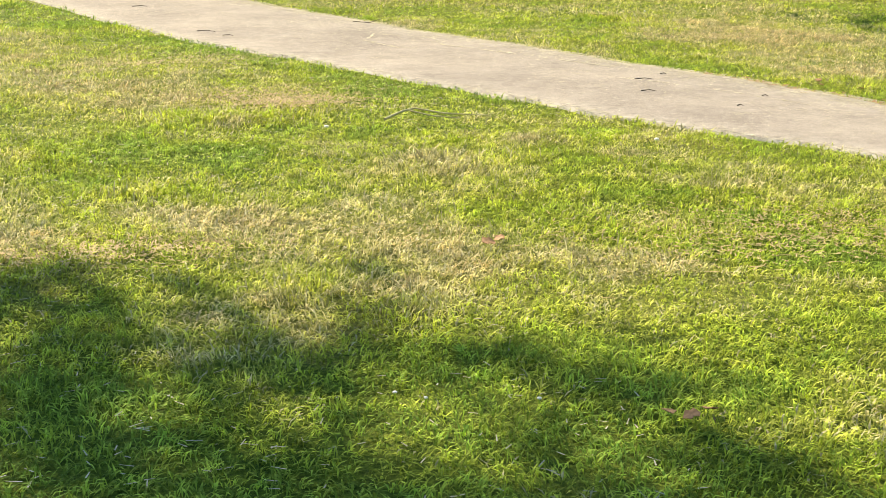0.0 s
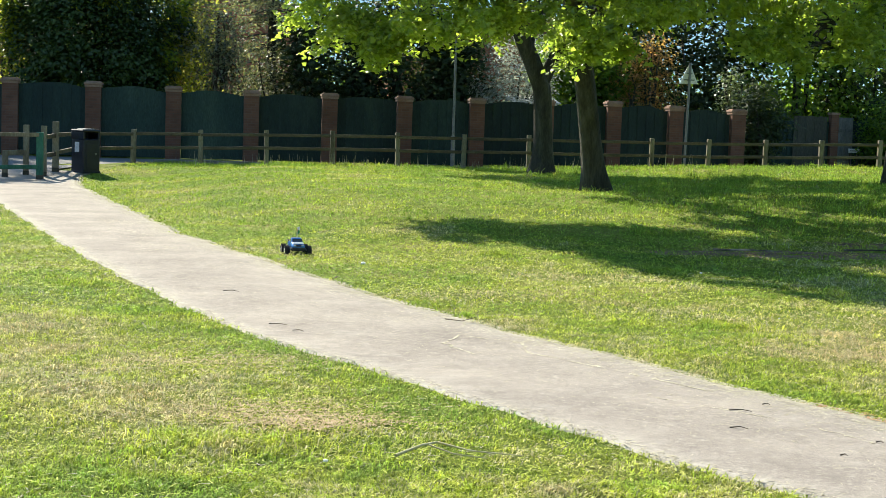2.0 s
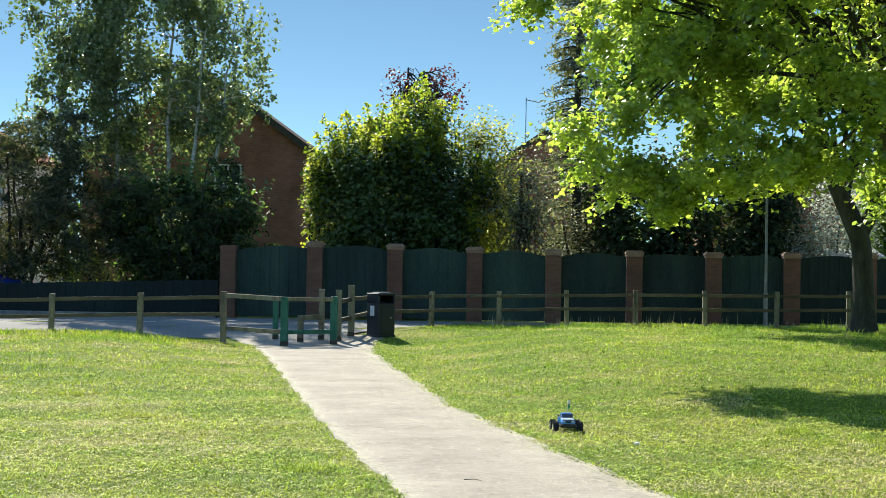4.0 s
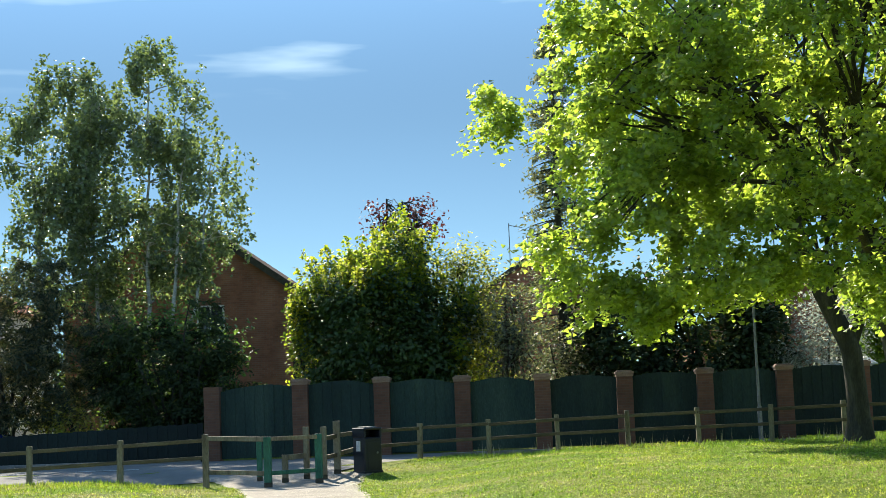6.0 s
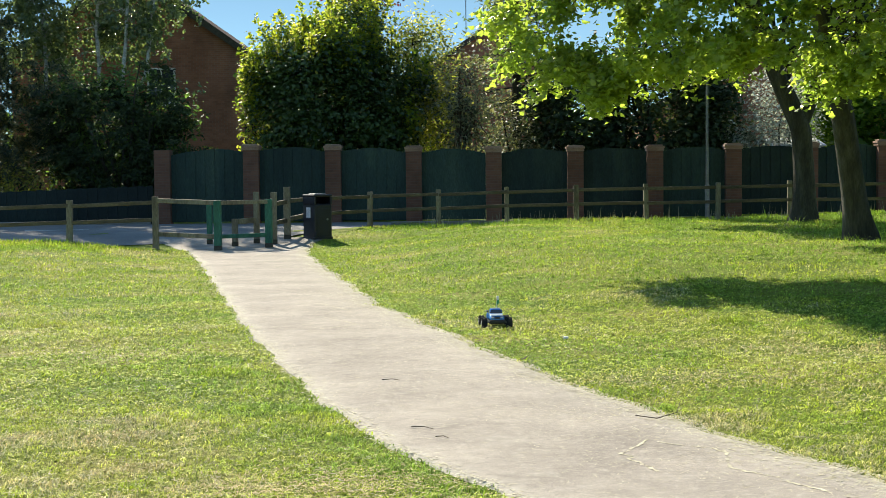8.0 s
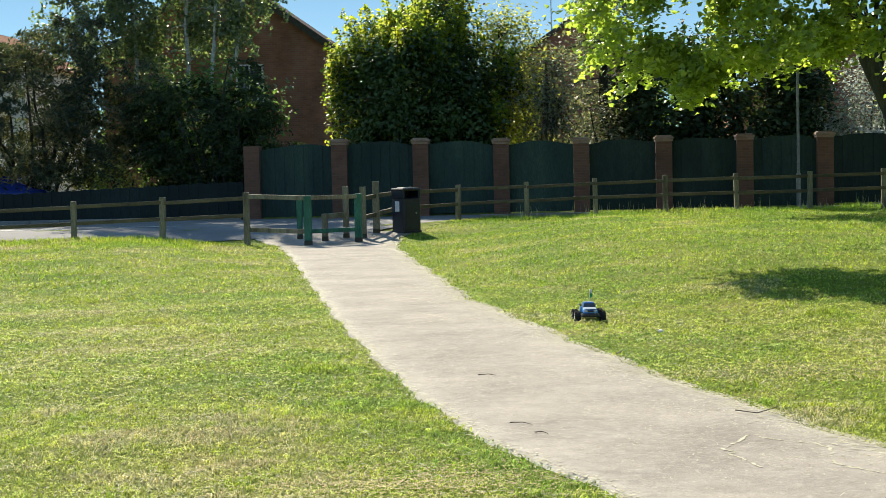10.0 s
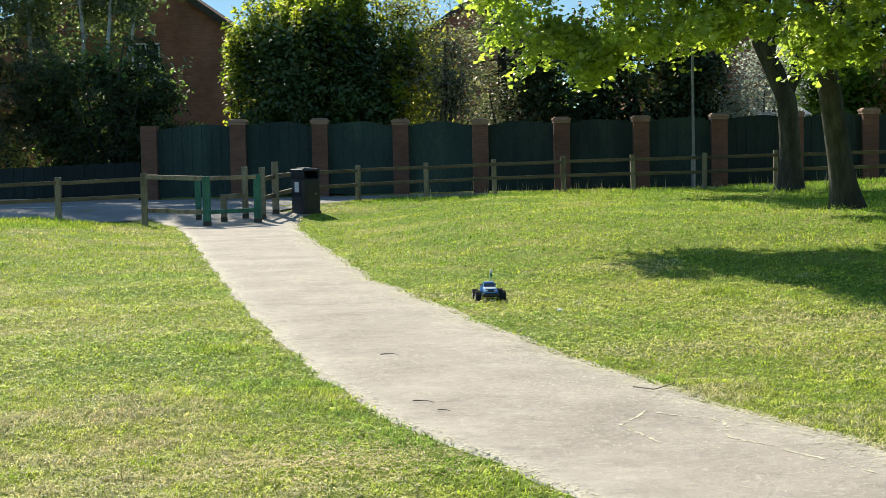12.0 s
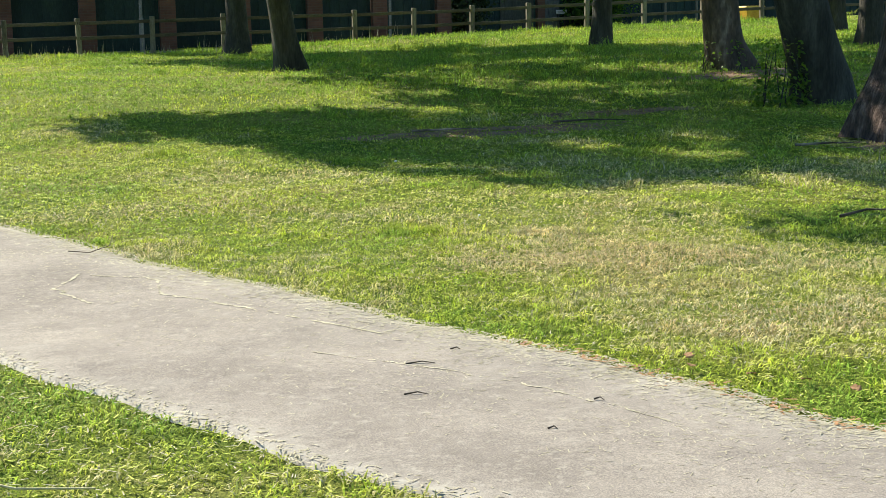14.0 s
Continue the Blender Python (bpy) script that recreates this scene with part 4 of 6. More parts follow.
SPIKE = np.array([(0, -0.5), (0.16, 0.0), (0, 0.5), (-0.16, 0.0)])


def leaves(name, at, normal, size, shape, material, parent, fold=0.25):
    """One mesh of many leaves: at their points, facing along normal, turned at random."""
    n, k = len(at), len(shape)
    N = normal / (np.linalg.norm(normal, axis=1, keepdims=True) + 1e-9)
    ref = rng.normal(size=(n, 3))
    U = np.cross(N, ref)
    U /= np.linalg.norm(U, axis=1, keepdims=True) + 1e-9
    V = np.cross(N, U)
    s = (np.asarray(size) * np.ones(n))[:, None, None]
    lift = (np.abs(shape[:, 0]) * fold - 0.25 * shape[:, 1] ** 2)[None, :, None]
    v = at[:, None] + s * (shape[None, :, :1] * U[:, None] + shape[None, :, 1:] * V[:, None] + lift * N[:, None])
    f = np.arange(n * k).reshape(n, k)
    return array_mesh(name, v.reshape(-1, 3), f, material, parent)


def crown_points(n, centre, radii, floor=None, hollow=0.55, ragged=0.22):
    """Clump centres in an uneven egg, mostly towards its outside."""
    d = rng.normal(size=(n * 3, 3))
    d /= np.linalg.norm(d, axis=1, keepdims=True)
    r = hollow + (1 - hollow) * rng.random((n * 3, 1)) ** 0.6
    r = r * (1 + ragged * (np.sin(3.1 * d[:, :1] + 5 * d[:, 1:2] + 2 * centre[0]) * 0.6 + np.sin(4 * d[:, 2:] - 6 * d[:, :1] + centre[1]) * 0.6))
    p = np.asarray(centre) + d * r * np.asarray(radii)
    if floor is not None:
        p = p[p[:, 2] > floor]
    return p[:n]


def squared(C, centre, radii, amount):
    """Pushes clump centres of an egg out towards its box."""
    o = (C - np.asarray(centre)) / np.asarray(radii)
    return C + o * (np.linalg.norm(o, axis=1) / (np.abs(o).max(1) + 1e-6) - 1)[:, None] * amount * np.asarray(radii)


def spread(centres, per, sigma, droop=0.0):
    """Leaf points round clump centres."""
    at = np.repeat(centres, per, axis=0)
    off = np.clip(rng.normal(size=at.shape), -1.7, 1.7) * np.asarray(sigma)
    off[:, 2] -= droop * (off[:, 0] ** 2 + off[:, 1] ** 2)
    return at + off


def sprays(C, centre, per, reach, droop=0.35, thick=0.10, arms=8, up=0.75, out=0.5, rnd=0.5):
    """Leaves set along arching sprays that fan outwards from each bough centre, and the way they face."""
    n = len(C)
    d = (C - np.asarray(centre))[:, :2]
    main = np.arctan2(d[:, 1], d[:, 0])
    ang = main[:, None] + rng.normal(0, 1.15, (n, arms))
    L = rng.uniform(0.55, 1.25, (n, arms)) * reach * rng.uniform(0.7, 1.25, (n, 1))
    rise = rng.normal(0.05, 0.22, (n, arms))
    k = max(1, per // arms)
    s = rng.random((n, arms, k)) ** 0.75
    a = ang[..., None] + rng.normal(0, 0.16, s.shape)
    r = L[..., None] * s
    x, y = r * np.cos(a), r * np.sin(a)
    z = r * rise[..., None] - droop * s ** 2 * L[..., None] + rng.normal(0, thick, s.shape)
    at = (C[:, None, None] + np.stack([x, y, z], -1)).reshape(-1, 3)
    at[:, :2] += rng.normal(0, 0.05, (len(at), 2))
    way = np.stack([np.cos(a) * s, np.sin(a) * s, 0 * a], -1).reshape(-1, 3)
    return at, up * np.array([0, 0, 1.0]) + out * way + rnd * rng.normal(size=at.shape)


def facing(at, centre, up=0.8, out=0.5, rnd=0.6):
    d = at - np.asarray(centre)
    d /= np.linalg.norm(d, axis=1, keepdims=True) + 1e-9
    return up * np.array([0, 0, 1.0]) + out * d + rnd * rng.normal(size=at.shape)


def tree(label, trunk, centre, radii, clumps, per, size, shape, leaf, bark, floor=None, sigma=(0.55, 0.55, 0.28), limbs=9, forks=(), droop=0.15, ragged=0.22, hollow=0.55, flare=1.0, group="", extra=None, reach=0.0, square=0.0, keep=None):
    """trunk: x, y, z, radius going up. A tapered trunk, limbs out to the clumps, and a crown of leaves, in arching sprays where reach is given."""
    tr = np.array(trunk, float)
    base = tr[0, :3].copy()
    t = empty("tree", *base)
    tagged(t, label, "tree", group)
    u = np.linspace(0, len(tr) - 1, 5 * (len(tr) - 1) + 1)
    P = np.stack([np.interp(u, np.arange(len(tr)), tr[:, k]) for k in range(4)], 1)
    P[1:-1, :3] = (P[:-2, :3] + 2 * P[1:-1, :3] + P[2:, :3]) / 4
    foot = 1 + flare * np.exp(-(P[:, 2] - base[2]) / 0.28)
    P[0, 2] -= 0.15
    v, q = tube(P[:, :3] - base, P[:, 3] * foot, 22, 0.15 if bark in (M_bark_pale, M_bark_red) else 0.08)
    around = np.tile(np.linspace(0, 2 * np.pi, 22, endpoint=False), len(P))
    low = np.repeat(np.exp(-np.clip(P[:, 2] - base[2], 0, 9) / 0.30), 22)
    lobes = 1 + 0.30 * flare * low * (np.sin(5 * around + base[0]) + 0.6 * np.sin(3 * around + base[1]))
    axis = np.repeat(P[:, :2] - base[:2], 22, axis=0)
    v[:, :2] = axis + (v[:, :2] - axis) * lobes[:, None]
    array_mesh("trunk", v, q, bark, t, smooth=True)
    C = crown_points(clumps, centre, radii, floor, hollow, ragged)
    if square:
        C = squared(C, centre, radii, square)
    if keep:
        C = C[keep(C)]
    if extra is not None:
        C = np.concatenate([C, np.asarray(extra, float)])
    ends = C[rng.choice(len(C), min(limbs, len(C)), replace=False)]
    tops = P[len(P) // 2 :]
    for e in ends:
        s = tops[rng.integers(len(tops))]
        e2 = s[:3] + (e - s[:3]) * 0.85
        p = bend(s[:3], e2, 9, 0.12 * np.linalg.norm(e2 - s[:3]), 0.06)
        made = [tube(p - base, np.linspace(s[3] * 0.38, 0.015, 9), 7, 0.05)]
        near = C[np.argsort(((C - e) ** 2).sum(1))[1:9]]
        for c in near:
            k = p[rng.integers(3, 8)]
            made.append(tube(bend(k, c, 5, 0.15, 0.04) - base, np.linspace(0.035, 0.008, 5), 5))
        v, q = join(made)
        array_mesh("limb", v, q, bark, t, smooth=True)
    for fk in forks:
        f = np.array(fk, float)
        w = np.linspace(0, len(f) - 1, 4 * (len(f) - 1) + 1)
        F = np.stack([np.interp(w, np.arange(len(f)), f[:, k]) for k in range(4)], 1)
        v, q = tube(F[:, :3] - base, F[:, 3], 10, 0.05)
        array_mesh("limb", v, q, bark, t, smooth=True)
    if reach:
        at, way = sprays(C, centre, per, reach, droop)
    else:
        at = spread(C, per, sigma, droop)
        way = facing(at, centre)
    leaves("crown", at - base, way, size * rng.uniform(0.65, 1.25, len(at)), shape, leaf, t)
    return t


def drooping_rim(pts, n, jitter):
    p = np.repeat(np.array(pts, float), n, axis=0)
    return p + rng.normal(size=p.shape) * jitter


# low boughs that hang under the maple's crown, and the tuft that sticks out of its side
BOUGHS = [(-1.45, 26.0, 7.15), (-1.2, 26.0, 6.8), (-0.55, 21.4, 4.0), (0.0, 21.4, 3.5), (0.2, 21.4, 3.15), (0.55, 21.5, 3.25), (0.95, 21.4, 3.05), (1.0, 21.3, 2.9), (1.45, 21.4, 3.3), (2.2, 21.6, 3.4), (2.9, 21.8, 3.45), (4.1, 22.4, 3.25), (4.5, 22.3, 2.95), (5.0, 22.5, 3.2), (5.6, 22.2, 3.7), (6.4, 22.2, 4.1)]



def cast(c):
    """Where on level ground the sun throws the shade of points."""
    f = c[:, 2] / math.tan(SUN_EL)
    return c[:, 0] + f * math.sin(SUN_AZ), c[:, 1] - f * math.cos(SUN_AZ)


def maple_outline(c):
    """Keeps the boughs within the crown's flank and within the edge of its shade."""
    u, w = cast(c)
    flank = c[:, 0] > np.interp(c[:, 2], [3.4, 4.0, 4.9, 5.6, 7.2, 8.2], [0.5, -0.2, -0.75, -0.75, -0.9, 0.1])
    near = w > 0.35 + 0.5 * np.abs(np.sin(2.1 * u + 0.4)) * np.abs(np.sin(0.9 * u)) + np.interp(u, [1.4, 1.9, 2.85, 2.95, 3.25, 4.7, 6.4, 12.0], [16.4, 15.8, 13.6, 10.6, 10.0, 9.9, 8.9, 8.5])
    return flank & near & (w < np.interp(u, [1.0, 2.2, 3.3, 5.0], [15.8, 16.4, 17.1, 17.6])) & (lumps(u, 1.5 * w, 1.5) < 0.46)


def maple_shelf(n):
    """Boughs that close the crown above its hanging fringe."""
    c = rng.uniform((-0.2, 20.8, 3.7), (5.2, 22.8, 5.2), (n, 3))
    return c[maple_outline(c)]


def park_tree_outline(c):
    u, w = cast(c)
    return (w < np.interp(u, [-6.0, -3.3, -2.8, -2.3, -1.6, -1.2, -1.0], [2.2, 1.6, 1.14, 1.04, 0.8, 0.5, 0.0]) - 0.3) & (u < -1.3)


rng = np.random.default_rng(5)
# big maple by the path side of the grove, its low boughs hanging to head height
maple = tree("broad maple with lime green leaves and low hanging boughs", [(5.60, 25.7, 0.33, 0.24), (5.45, 25.6, 1.3, 0.21), (5.2, 25.3, 2.6, 0.20), (4.75, 25.0, 4.2, 0.18), (4.4, 24.6, 6.5, 0.13), (4.2, 24.3, 9.5, 0.07)],
     (4.9, 21.9, 6.5), (5.6, 2.3, 4.2), 850, 160, 0.102, MAPLE, M_maple, M_bark, floor=3.5, limbs=26, flare=0.55, droop=0.42, hollow=0.58, keep=maple_outline, ragged=0.05, reach=0.50, square=0.55,
     extra=np.concatenate([drooping_rim(BOUGHS, 4, (0.2, 0.3, 0.14)), maple_shelf(50)]), group="grove trees",
     forks=[[(4.75, 25.0, 4.2, 0.10), (4.3, 23.3, 5.3, 0.075), (3.2, 21.5, 6.0, 0.05), (1.4, 20.6, 6.1, 0.02)], [(4.9, 25.1, 3.8, 0.09), (4.2, 23.4, 4.6, 0.07), (3.0, 22.2, 4.85, 0.045), (1.2, 21.5, 4.9, 0.015)], [(4.6, 24.8, 5.2, 0.09), (5.2, 22.8, 6.6, 0.06), (4.2, 20.6, 7.0, 0.03)]])
v, q = tube(bend((2.75, 22.3, 3.45), (1.65, 22.0, 2.86), 9, -0.10, 0.015) - np.array([5.60, 25.7, 0.33]), np.linspace(0.022, 0.012, 9), 6)
array_mesh("dead_branch", v, q, M_birch_bark, maple, smooth=True, label="bare pale dead branch")
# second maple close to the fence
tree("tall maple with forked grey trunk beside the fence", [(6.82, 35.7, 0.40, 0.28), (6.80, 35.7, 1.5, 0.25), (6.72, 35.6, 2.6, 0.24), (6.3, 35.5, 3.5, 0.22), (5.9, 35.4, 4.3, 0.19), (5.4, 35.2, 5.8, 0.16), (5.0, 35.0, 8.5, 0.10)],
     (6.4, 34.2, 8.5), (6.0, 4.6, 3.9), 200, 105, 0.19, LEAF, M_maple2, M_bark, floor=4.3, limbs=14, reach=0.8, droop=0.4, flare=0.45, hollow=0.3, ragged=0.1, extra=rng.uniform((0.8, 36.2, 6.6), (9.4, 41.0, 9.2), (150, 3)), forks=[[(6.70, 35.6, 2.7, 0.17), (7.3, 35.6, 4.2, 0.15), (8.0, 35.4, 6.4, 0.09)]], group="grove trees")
tree("slender dark trunked tree near the fence", [(13.75, 29.5, 0.50, 0.23), (13.8, 29.5, 2.2, 0.20), (14.0, 29.5, 4.4, 0.18), (14.1, 29.4, 8.0, 0.09)],
     (14.4, 29.8, 7.6), (4.8, 4.2, 4.0), 110, 110, 0.15, LEAF, M_maple, M_bark, floor=4.0, limbs=12, flare=0.3, reach=0.7, droop=0.4, extra=drooping_rim([(10.8, 29.5, 3.9), (11.6, 29.5, 3.5), (12.4, 29.4, 4.1), (13.0, 29.2, 3.8), (15.2, 29.2, 4.2), (16.4, 29.2, 4.0)], 4, (0.3, 0.4, 0.2)), group="grove trees")
tree("old leaning tree with flaking pale grey bark", [(11.95, 20.9, 0.30, 0.31), (11.72, 20.8, 0.9, 0.30), (11.52, 20.6, 2.0, 0.27), (11.3, 20.3, 3.8, 0.24), (11.2, 20.0, 7.0, 0.13)],
     (12.4, 19.2, 8.2), (5.0, 4.6, 3.6), 45, 60, 0.16, LOBED, M_maple, M_bark_pale, floor=5.0, reach=0.7, limbs=12, flare=0.6, group="grove trees")
tree("thick leaning tree with ivy at its foot", [(10.75, 16.4, 0.24, 0.37), (10.42, 16.3, 1.0, 0.35), (9.95, 16.1, 2.2, 0.32), (9.2, 15.9, 4.4, 0.27), (8.8, 15.6, 7.0, 0.15)],
     (5.0, 16.6, 8.6), (4.7, 3.4, 2.2), 70, 60, 0.16, LOBED, M_maple, M_bark, floor=5.4, reach=0.7, limbs=11, flare=0.25, hollow=0.3, ragged=0.12, group="grove trees")
tree("conifer with shaggy reddish fibrous bark", [(9.02, 12.6, 0.10, 0.36), (9.26, 12.6, 0.9, 0.33), (9.45, 12.6, 2.5, 0.30), (9.7, 12.6, 7.0, 0.16)],
     (10.6, 11.2, 8.2), (3.6, 3.2, 2.6), 70, 34, 0.16, OVAL, M_dark_leaf, M_bark_red, floor=5.8, limbs=9, flare=0.4, group="grove trees")
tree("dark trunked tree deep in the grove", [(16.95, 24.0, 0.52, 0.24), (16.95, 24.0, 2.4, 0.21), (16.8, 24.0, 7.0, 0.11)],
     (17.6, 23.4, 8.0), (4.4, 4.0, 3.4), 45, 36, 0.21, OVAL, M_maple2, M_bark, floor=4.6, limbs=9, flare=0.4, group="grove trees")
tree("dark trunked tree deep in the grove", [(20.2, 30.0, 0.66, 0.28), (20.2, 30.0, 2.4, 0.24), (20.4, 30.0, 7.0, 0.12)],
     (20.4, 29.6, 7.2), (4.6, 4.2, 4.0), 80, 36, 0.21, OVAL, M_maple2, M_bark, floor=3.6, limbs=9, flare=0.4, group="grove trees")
# beside the spectator, shading the near lawn
rng = np.random.default_rng(21)
tree("broad park tree shading the near lawn", [(-11.2, 9.4, 0.0, 0.30), (-10.9, 9.3, 1.6, 0.26), (-10.2, 9.0, 3.6, 0.22), (-9.0, 8.3, 6.0, 0.14), (-8.0, 7.8, 9.0, 0.07)],
     (-7.8, 8.0, 7.6), (3.2, 3.0, 1.6), 300, 23, 0.17, OVAL, M_maple, M_bark, floor=5.3, reach=0.45, keep=park_tree_outline, limbs=12, flare=0.5, hollow=0.25, ragged=0.12)


def ivy(x, y, r, h, n):
    """Leafy growth round a trunk's foot."""
    z0 = g1(x, y)
    t = empty("ivy_clump", x, y, z0)
    tagged(t, "tuft of green ivy shoots at a tree foot", "ivy")
    a = rng.uniform(0, 2 * np.pi, n)
    z = h * rng.random(n) ** 1.5
    rad = r * (1 - 0.4 * z / h) * rng.uniform(0.85, 1.25, n)
    at = np.stack([rad * np.cos(a), rad * np.sin(a), z], 1)
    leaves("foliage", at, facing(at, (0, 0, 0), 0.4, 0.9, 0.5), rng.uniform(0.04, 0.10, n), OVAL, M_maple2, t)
    for k in range(8):
        b = rng.uniform(0, 2 * np.pi)
        v, q = tube(bend((r * 0.8 * math.cos(b), r * 0.8 * math.sin(b), -0.02), (r * 0.6 * math.cos(b + 0.4), r * 0.6 * math.sin(b + 0.4), h * 0.8), 5, 0.05, 0.02), np.linspace(0.012, 0.004, 5), 5)
        array_mesh("stem", v, q, M_bark, t)


ivy(9.98, 16.25, 0.36, 0.90, 700)
ivy(11.55, 20.5, 0.42, 0.5, 130)


rng = np.random.default_rng(33)

# ---- garden trees behind the wall ----
def birch(x, y, z0, stems, centre, radii, count):
    """Slim stems, arching branches and hanging strands of small leaves, thinner towards the lane end of the house."""
    t = empty("birch_tree", x, y, z0)
    tagged(t, "slender silver birch with drooping airy foliage", "tree")
    ways = []
    for dx, lean, h in stems:
        p = bend((dx, rng.uniform(-1.5, -0.3), -0.1), (dx + lean, rng.uniform(-0.8, 0.4), h), 14, 0, 0.08)
        v, q = tube(p, np.linspace(0.105, 0.015, 14), 8, 0.04)
        array_mesh("trunk", v, q, M_birch_bark, t, smooth=True)
        ways.append(p[4:])
    ways = np.concatenate(ways)

    def under(px_):
        """The height below which no foliage hangs."""
        return np.interp(px_, [-6, -1.6, -0.6, 1.2, 2.0, 2.9, 4.2], [3.3, 3.4, 4.0, 4.6, 5.2, 5.4, 5.4])

    ends = crown_points(count, centre, radii, None, 0.34, 0.22)
    ends = ends[ends[:, 2] > under(ends[:, 0]) + 0.7]
    ends = ends[rng.random(len(ends)) < np.interp(ends[:, 0], [-4, -1.5, 0.5, 3], [0.9, 0.85, 0.55, 0.5])]
    lane_side = np.interp(ends[:, 2], [5.3, 6.5, 8.0, 10.0, 14.0], [3.9, 3.7, 3.3, 3.0, 2.6])
    ends = ends[ends[:, 0] < lane_side - 0.3]
    C, br = [], []
    for e in ends:
        d = ((ways - e) ** 2).sum(1) + 2.0 * np.clip(ways[:, 2] - e[2] + 0.3, 0, 9) ** 2
        c = bend(ways[d.argmin()], e, 6, 0.3, 0.04)
        br.append(tube(c, np.linspace(0.026, 0.006, 6), 4))
        out = np.sign(e[0] - centre[0]) * 0.25
        for w in range(7):
            st = c[rng.integers(3, 6)] + rng.normal(0, 0.30, 3)
            L = rng.uniform(0.15, 1.0)
            zz = np.sort(rng.random(int(26 * L) + 5))[:, None] * L
            sway = np.array([out, 0]) * rng.random() + rng.normal(0, 0.16, 2)
            C.append(np.concatenate([st[:2] + sway * zz ** 0.7 + rng.normal(0, 0.10, (len(zz), 2)), st[2] + 0.12 - zz + rng.normal(0, 0.08, (len(zz), 1))], 1))
    v, q = join(br)
    tagged(array_mesh("fine_branchwork", v, q, M_birch_bark, t), kind="stuff")
    at = np.concatenate(C)
    at = at[at[:, 2] > under(at[:, 0])]
    leaves("crown", at, rng.normal(size=at.shape) + np.array([0, 0, 0.3]), rng.uniform(0.11, 0.19, len(at)), SPIKE * np.array([2.5, 1]), M_birch, t)


birch(-13.9, 50, 0.3, [(-1.6, -0.5, 13.2), (-0.2, 0.2, 13.6), (0.6, 0.9, 12.4), (-3.2, -1.2, 12.0), (1.0, 1.4, 10.4)], (-0.9, 0, 9.2), (4.7, 2.3, 5.1), 400)


def bush(name, label, cat, x, y, z0, radii, cz, clumps, per, size, shape, leaf, bark=None, floor=0.2, hollow=0.5, ragged=0.18, sigma=(0.4, 0.4, 0.3), up=0.7, out=0.7, square=0.0, young=None, reach=0.0):
    """A dense shrub or small tree with several stems. square: how far its outline fills its box; young: the leaves of
    this year's shoots on top and flanks, tinted as sunlit.
    """
    bark = bark or M_bark
    t = empty(name, x, y, z0)
    tagged(t, label, cat)
    C = crown_points(clumps, (0, 0, cz), radii, floor, hollow, ragged)
    if square:
        C = squared(C, (0, 0, cz), radii, square)
    for e in C[rng.choice(len(C), min(12, len(C)), replace=False)]:
        v, q = tube(bend((rng.uniform(-0.3, 0.3), rng.uniform(-0.3, 0.3), -0.1), e, 7, 0.4, 0.05), np.linspace(0.09, 0.015, 7), 6)
        array_mesh("stem", v, q, bark, t, smooth=True)
    if reach:
        at, way = sprays(C, (0, 0, cz), per, reach, 0.55, 0.05, 7, 0.5, 0.4, 0.5)
    else:
        at = spread(C, per, sigma, 0.1)
        way = facing(at, (0, 0, cz * 0.7), up, out, 0.6)
    way, at = way[at[:, 2] > 0.05], at[at[:, 2] > 0.05]
    leaves("crown", at, way, size * rng.uniform(0.65, 1.3, len(at)), shape, leaf, t)
    if young:
        tops = C[(C[:, 2] > cz + 0.34 * radii[2] + 0.25 * np.abs(C[:, 0])) | (C[:, 0] < -0.80 * radii[0]) | (C[:, 0] > 0.88 * radii[0])]
        made, pts = [], []
        for c in tops:
            w = (c - np.array([0, 0, cz])) / np.linalg.norm(c - np.array([0, 0, cz]))
            w = w * 0.55 + np.array([0, 0, 0.75]) + rng.normal(0, 0.2, 3)
            L = rng.uniform(0.35, 0.85) * (1.7 if rng.random() < 0.06 else 1.0)
            made.append(tube(bend(c, c + w * L, 4, 0.0, 0.02), np.linspace(0.012, 0.004, 4), 4))
            u = rng.random((56, 1))
            pts.append(c + w * L * u + rng.normal(0, 0.20, (56, 3)) * (1.2 - u))
        v, q = join(made)
        tagged(array_mesh("fine_branchwork", v, q, bark, t), kind="stuff")
        pts = np.concatenate(pts)
        leaves("sunlit_young_growth", pts, facing(pts, (0, 0, cz), 0.5, 0.4, 0.7), size * rng.uniform(0.7, 1.25, len(pts)), shape, young, t)
    return t


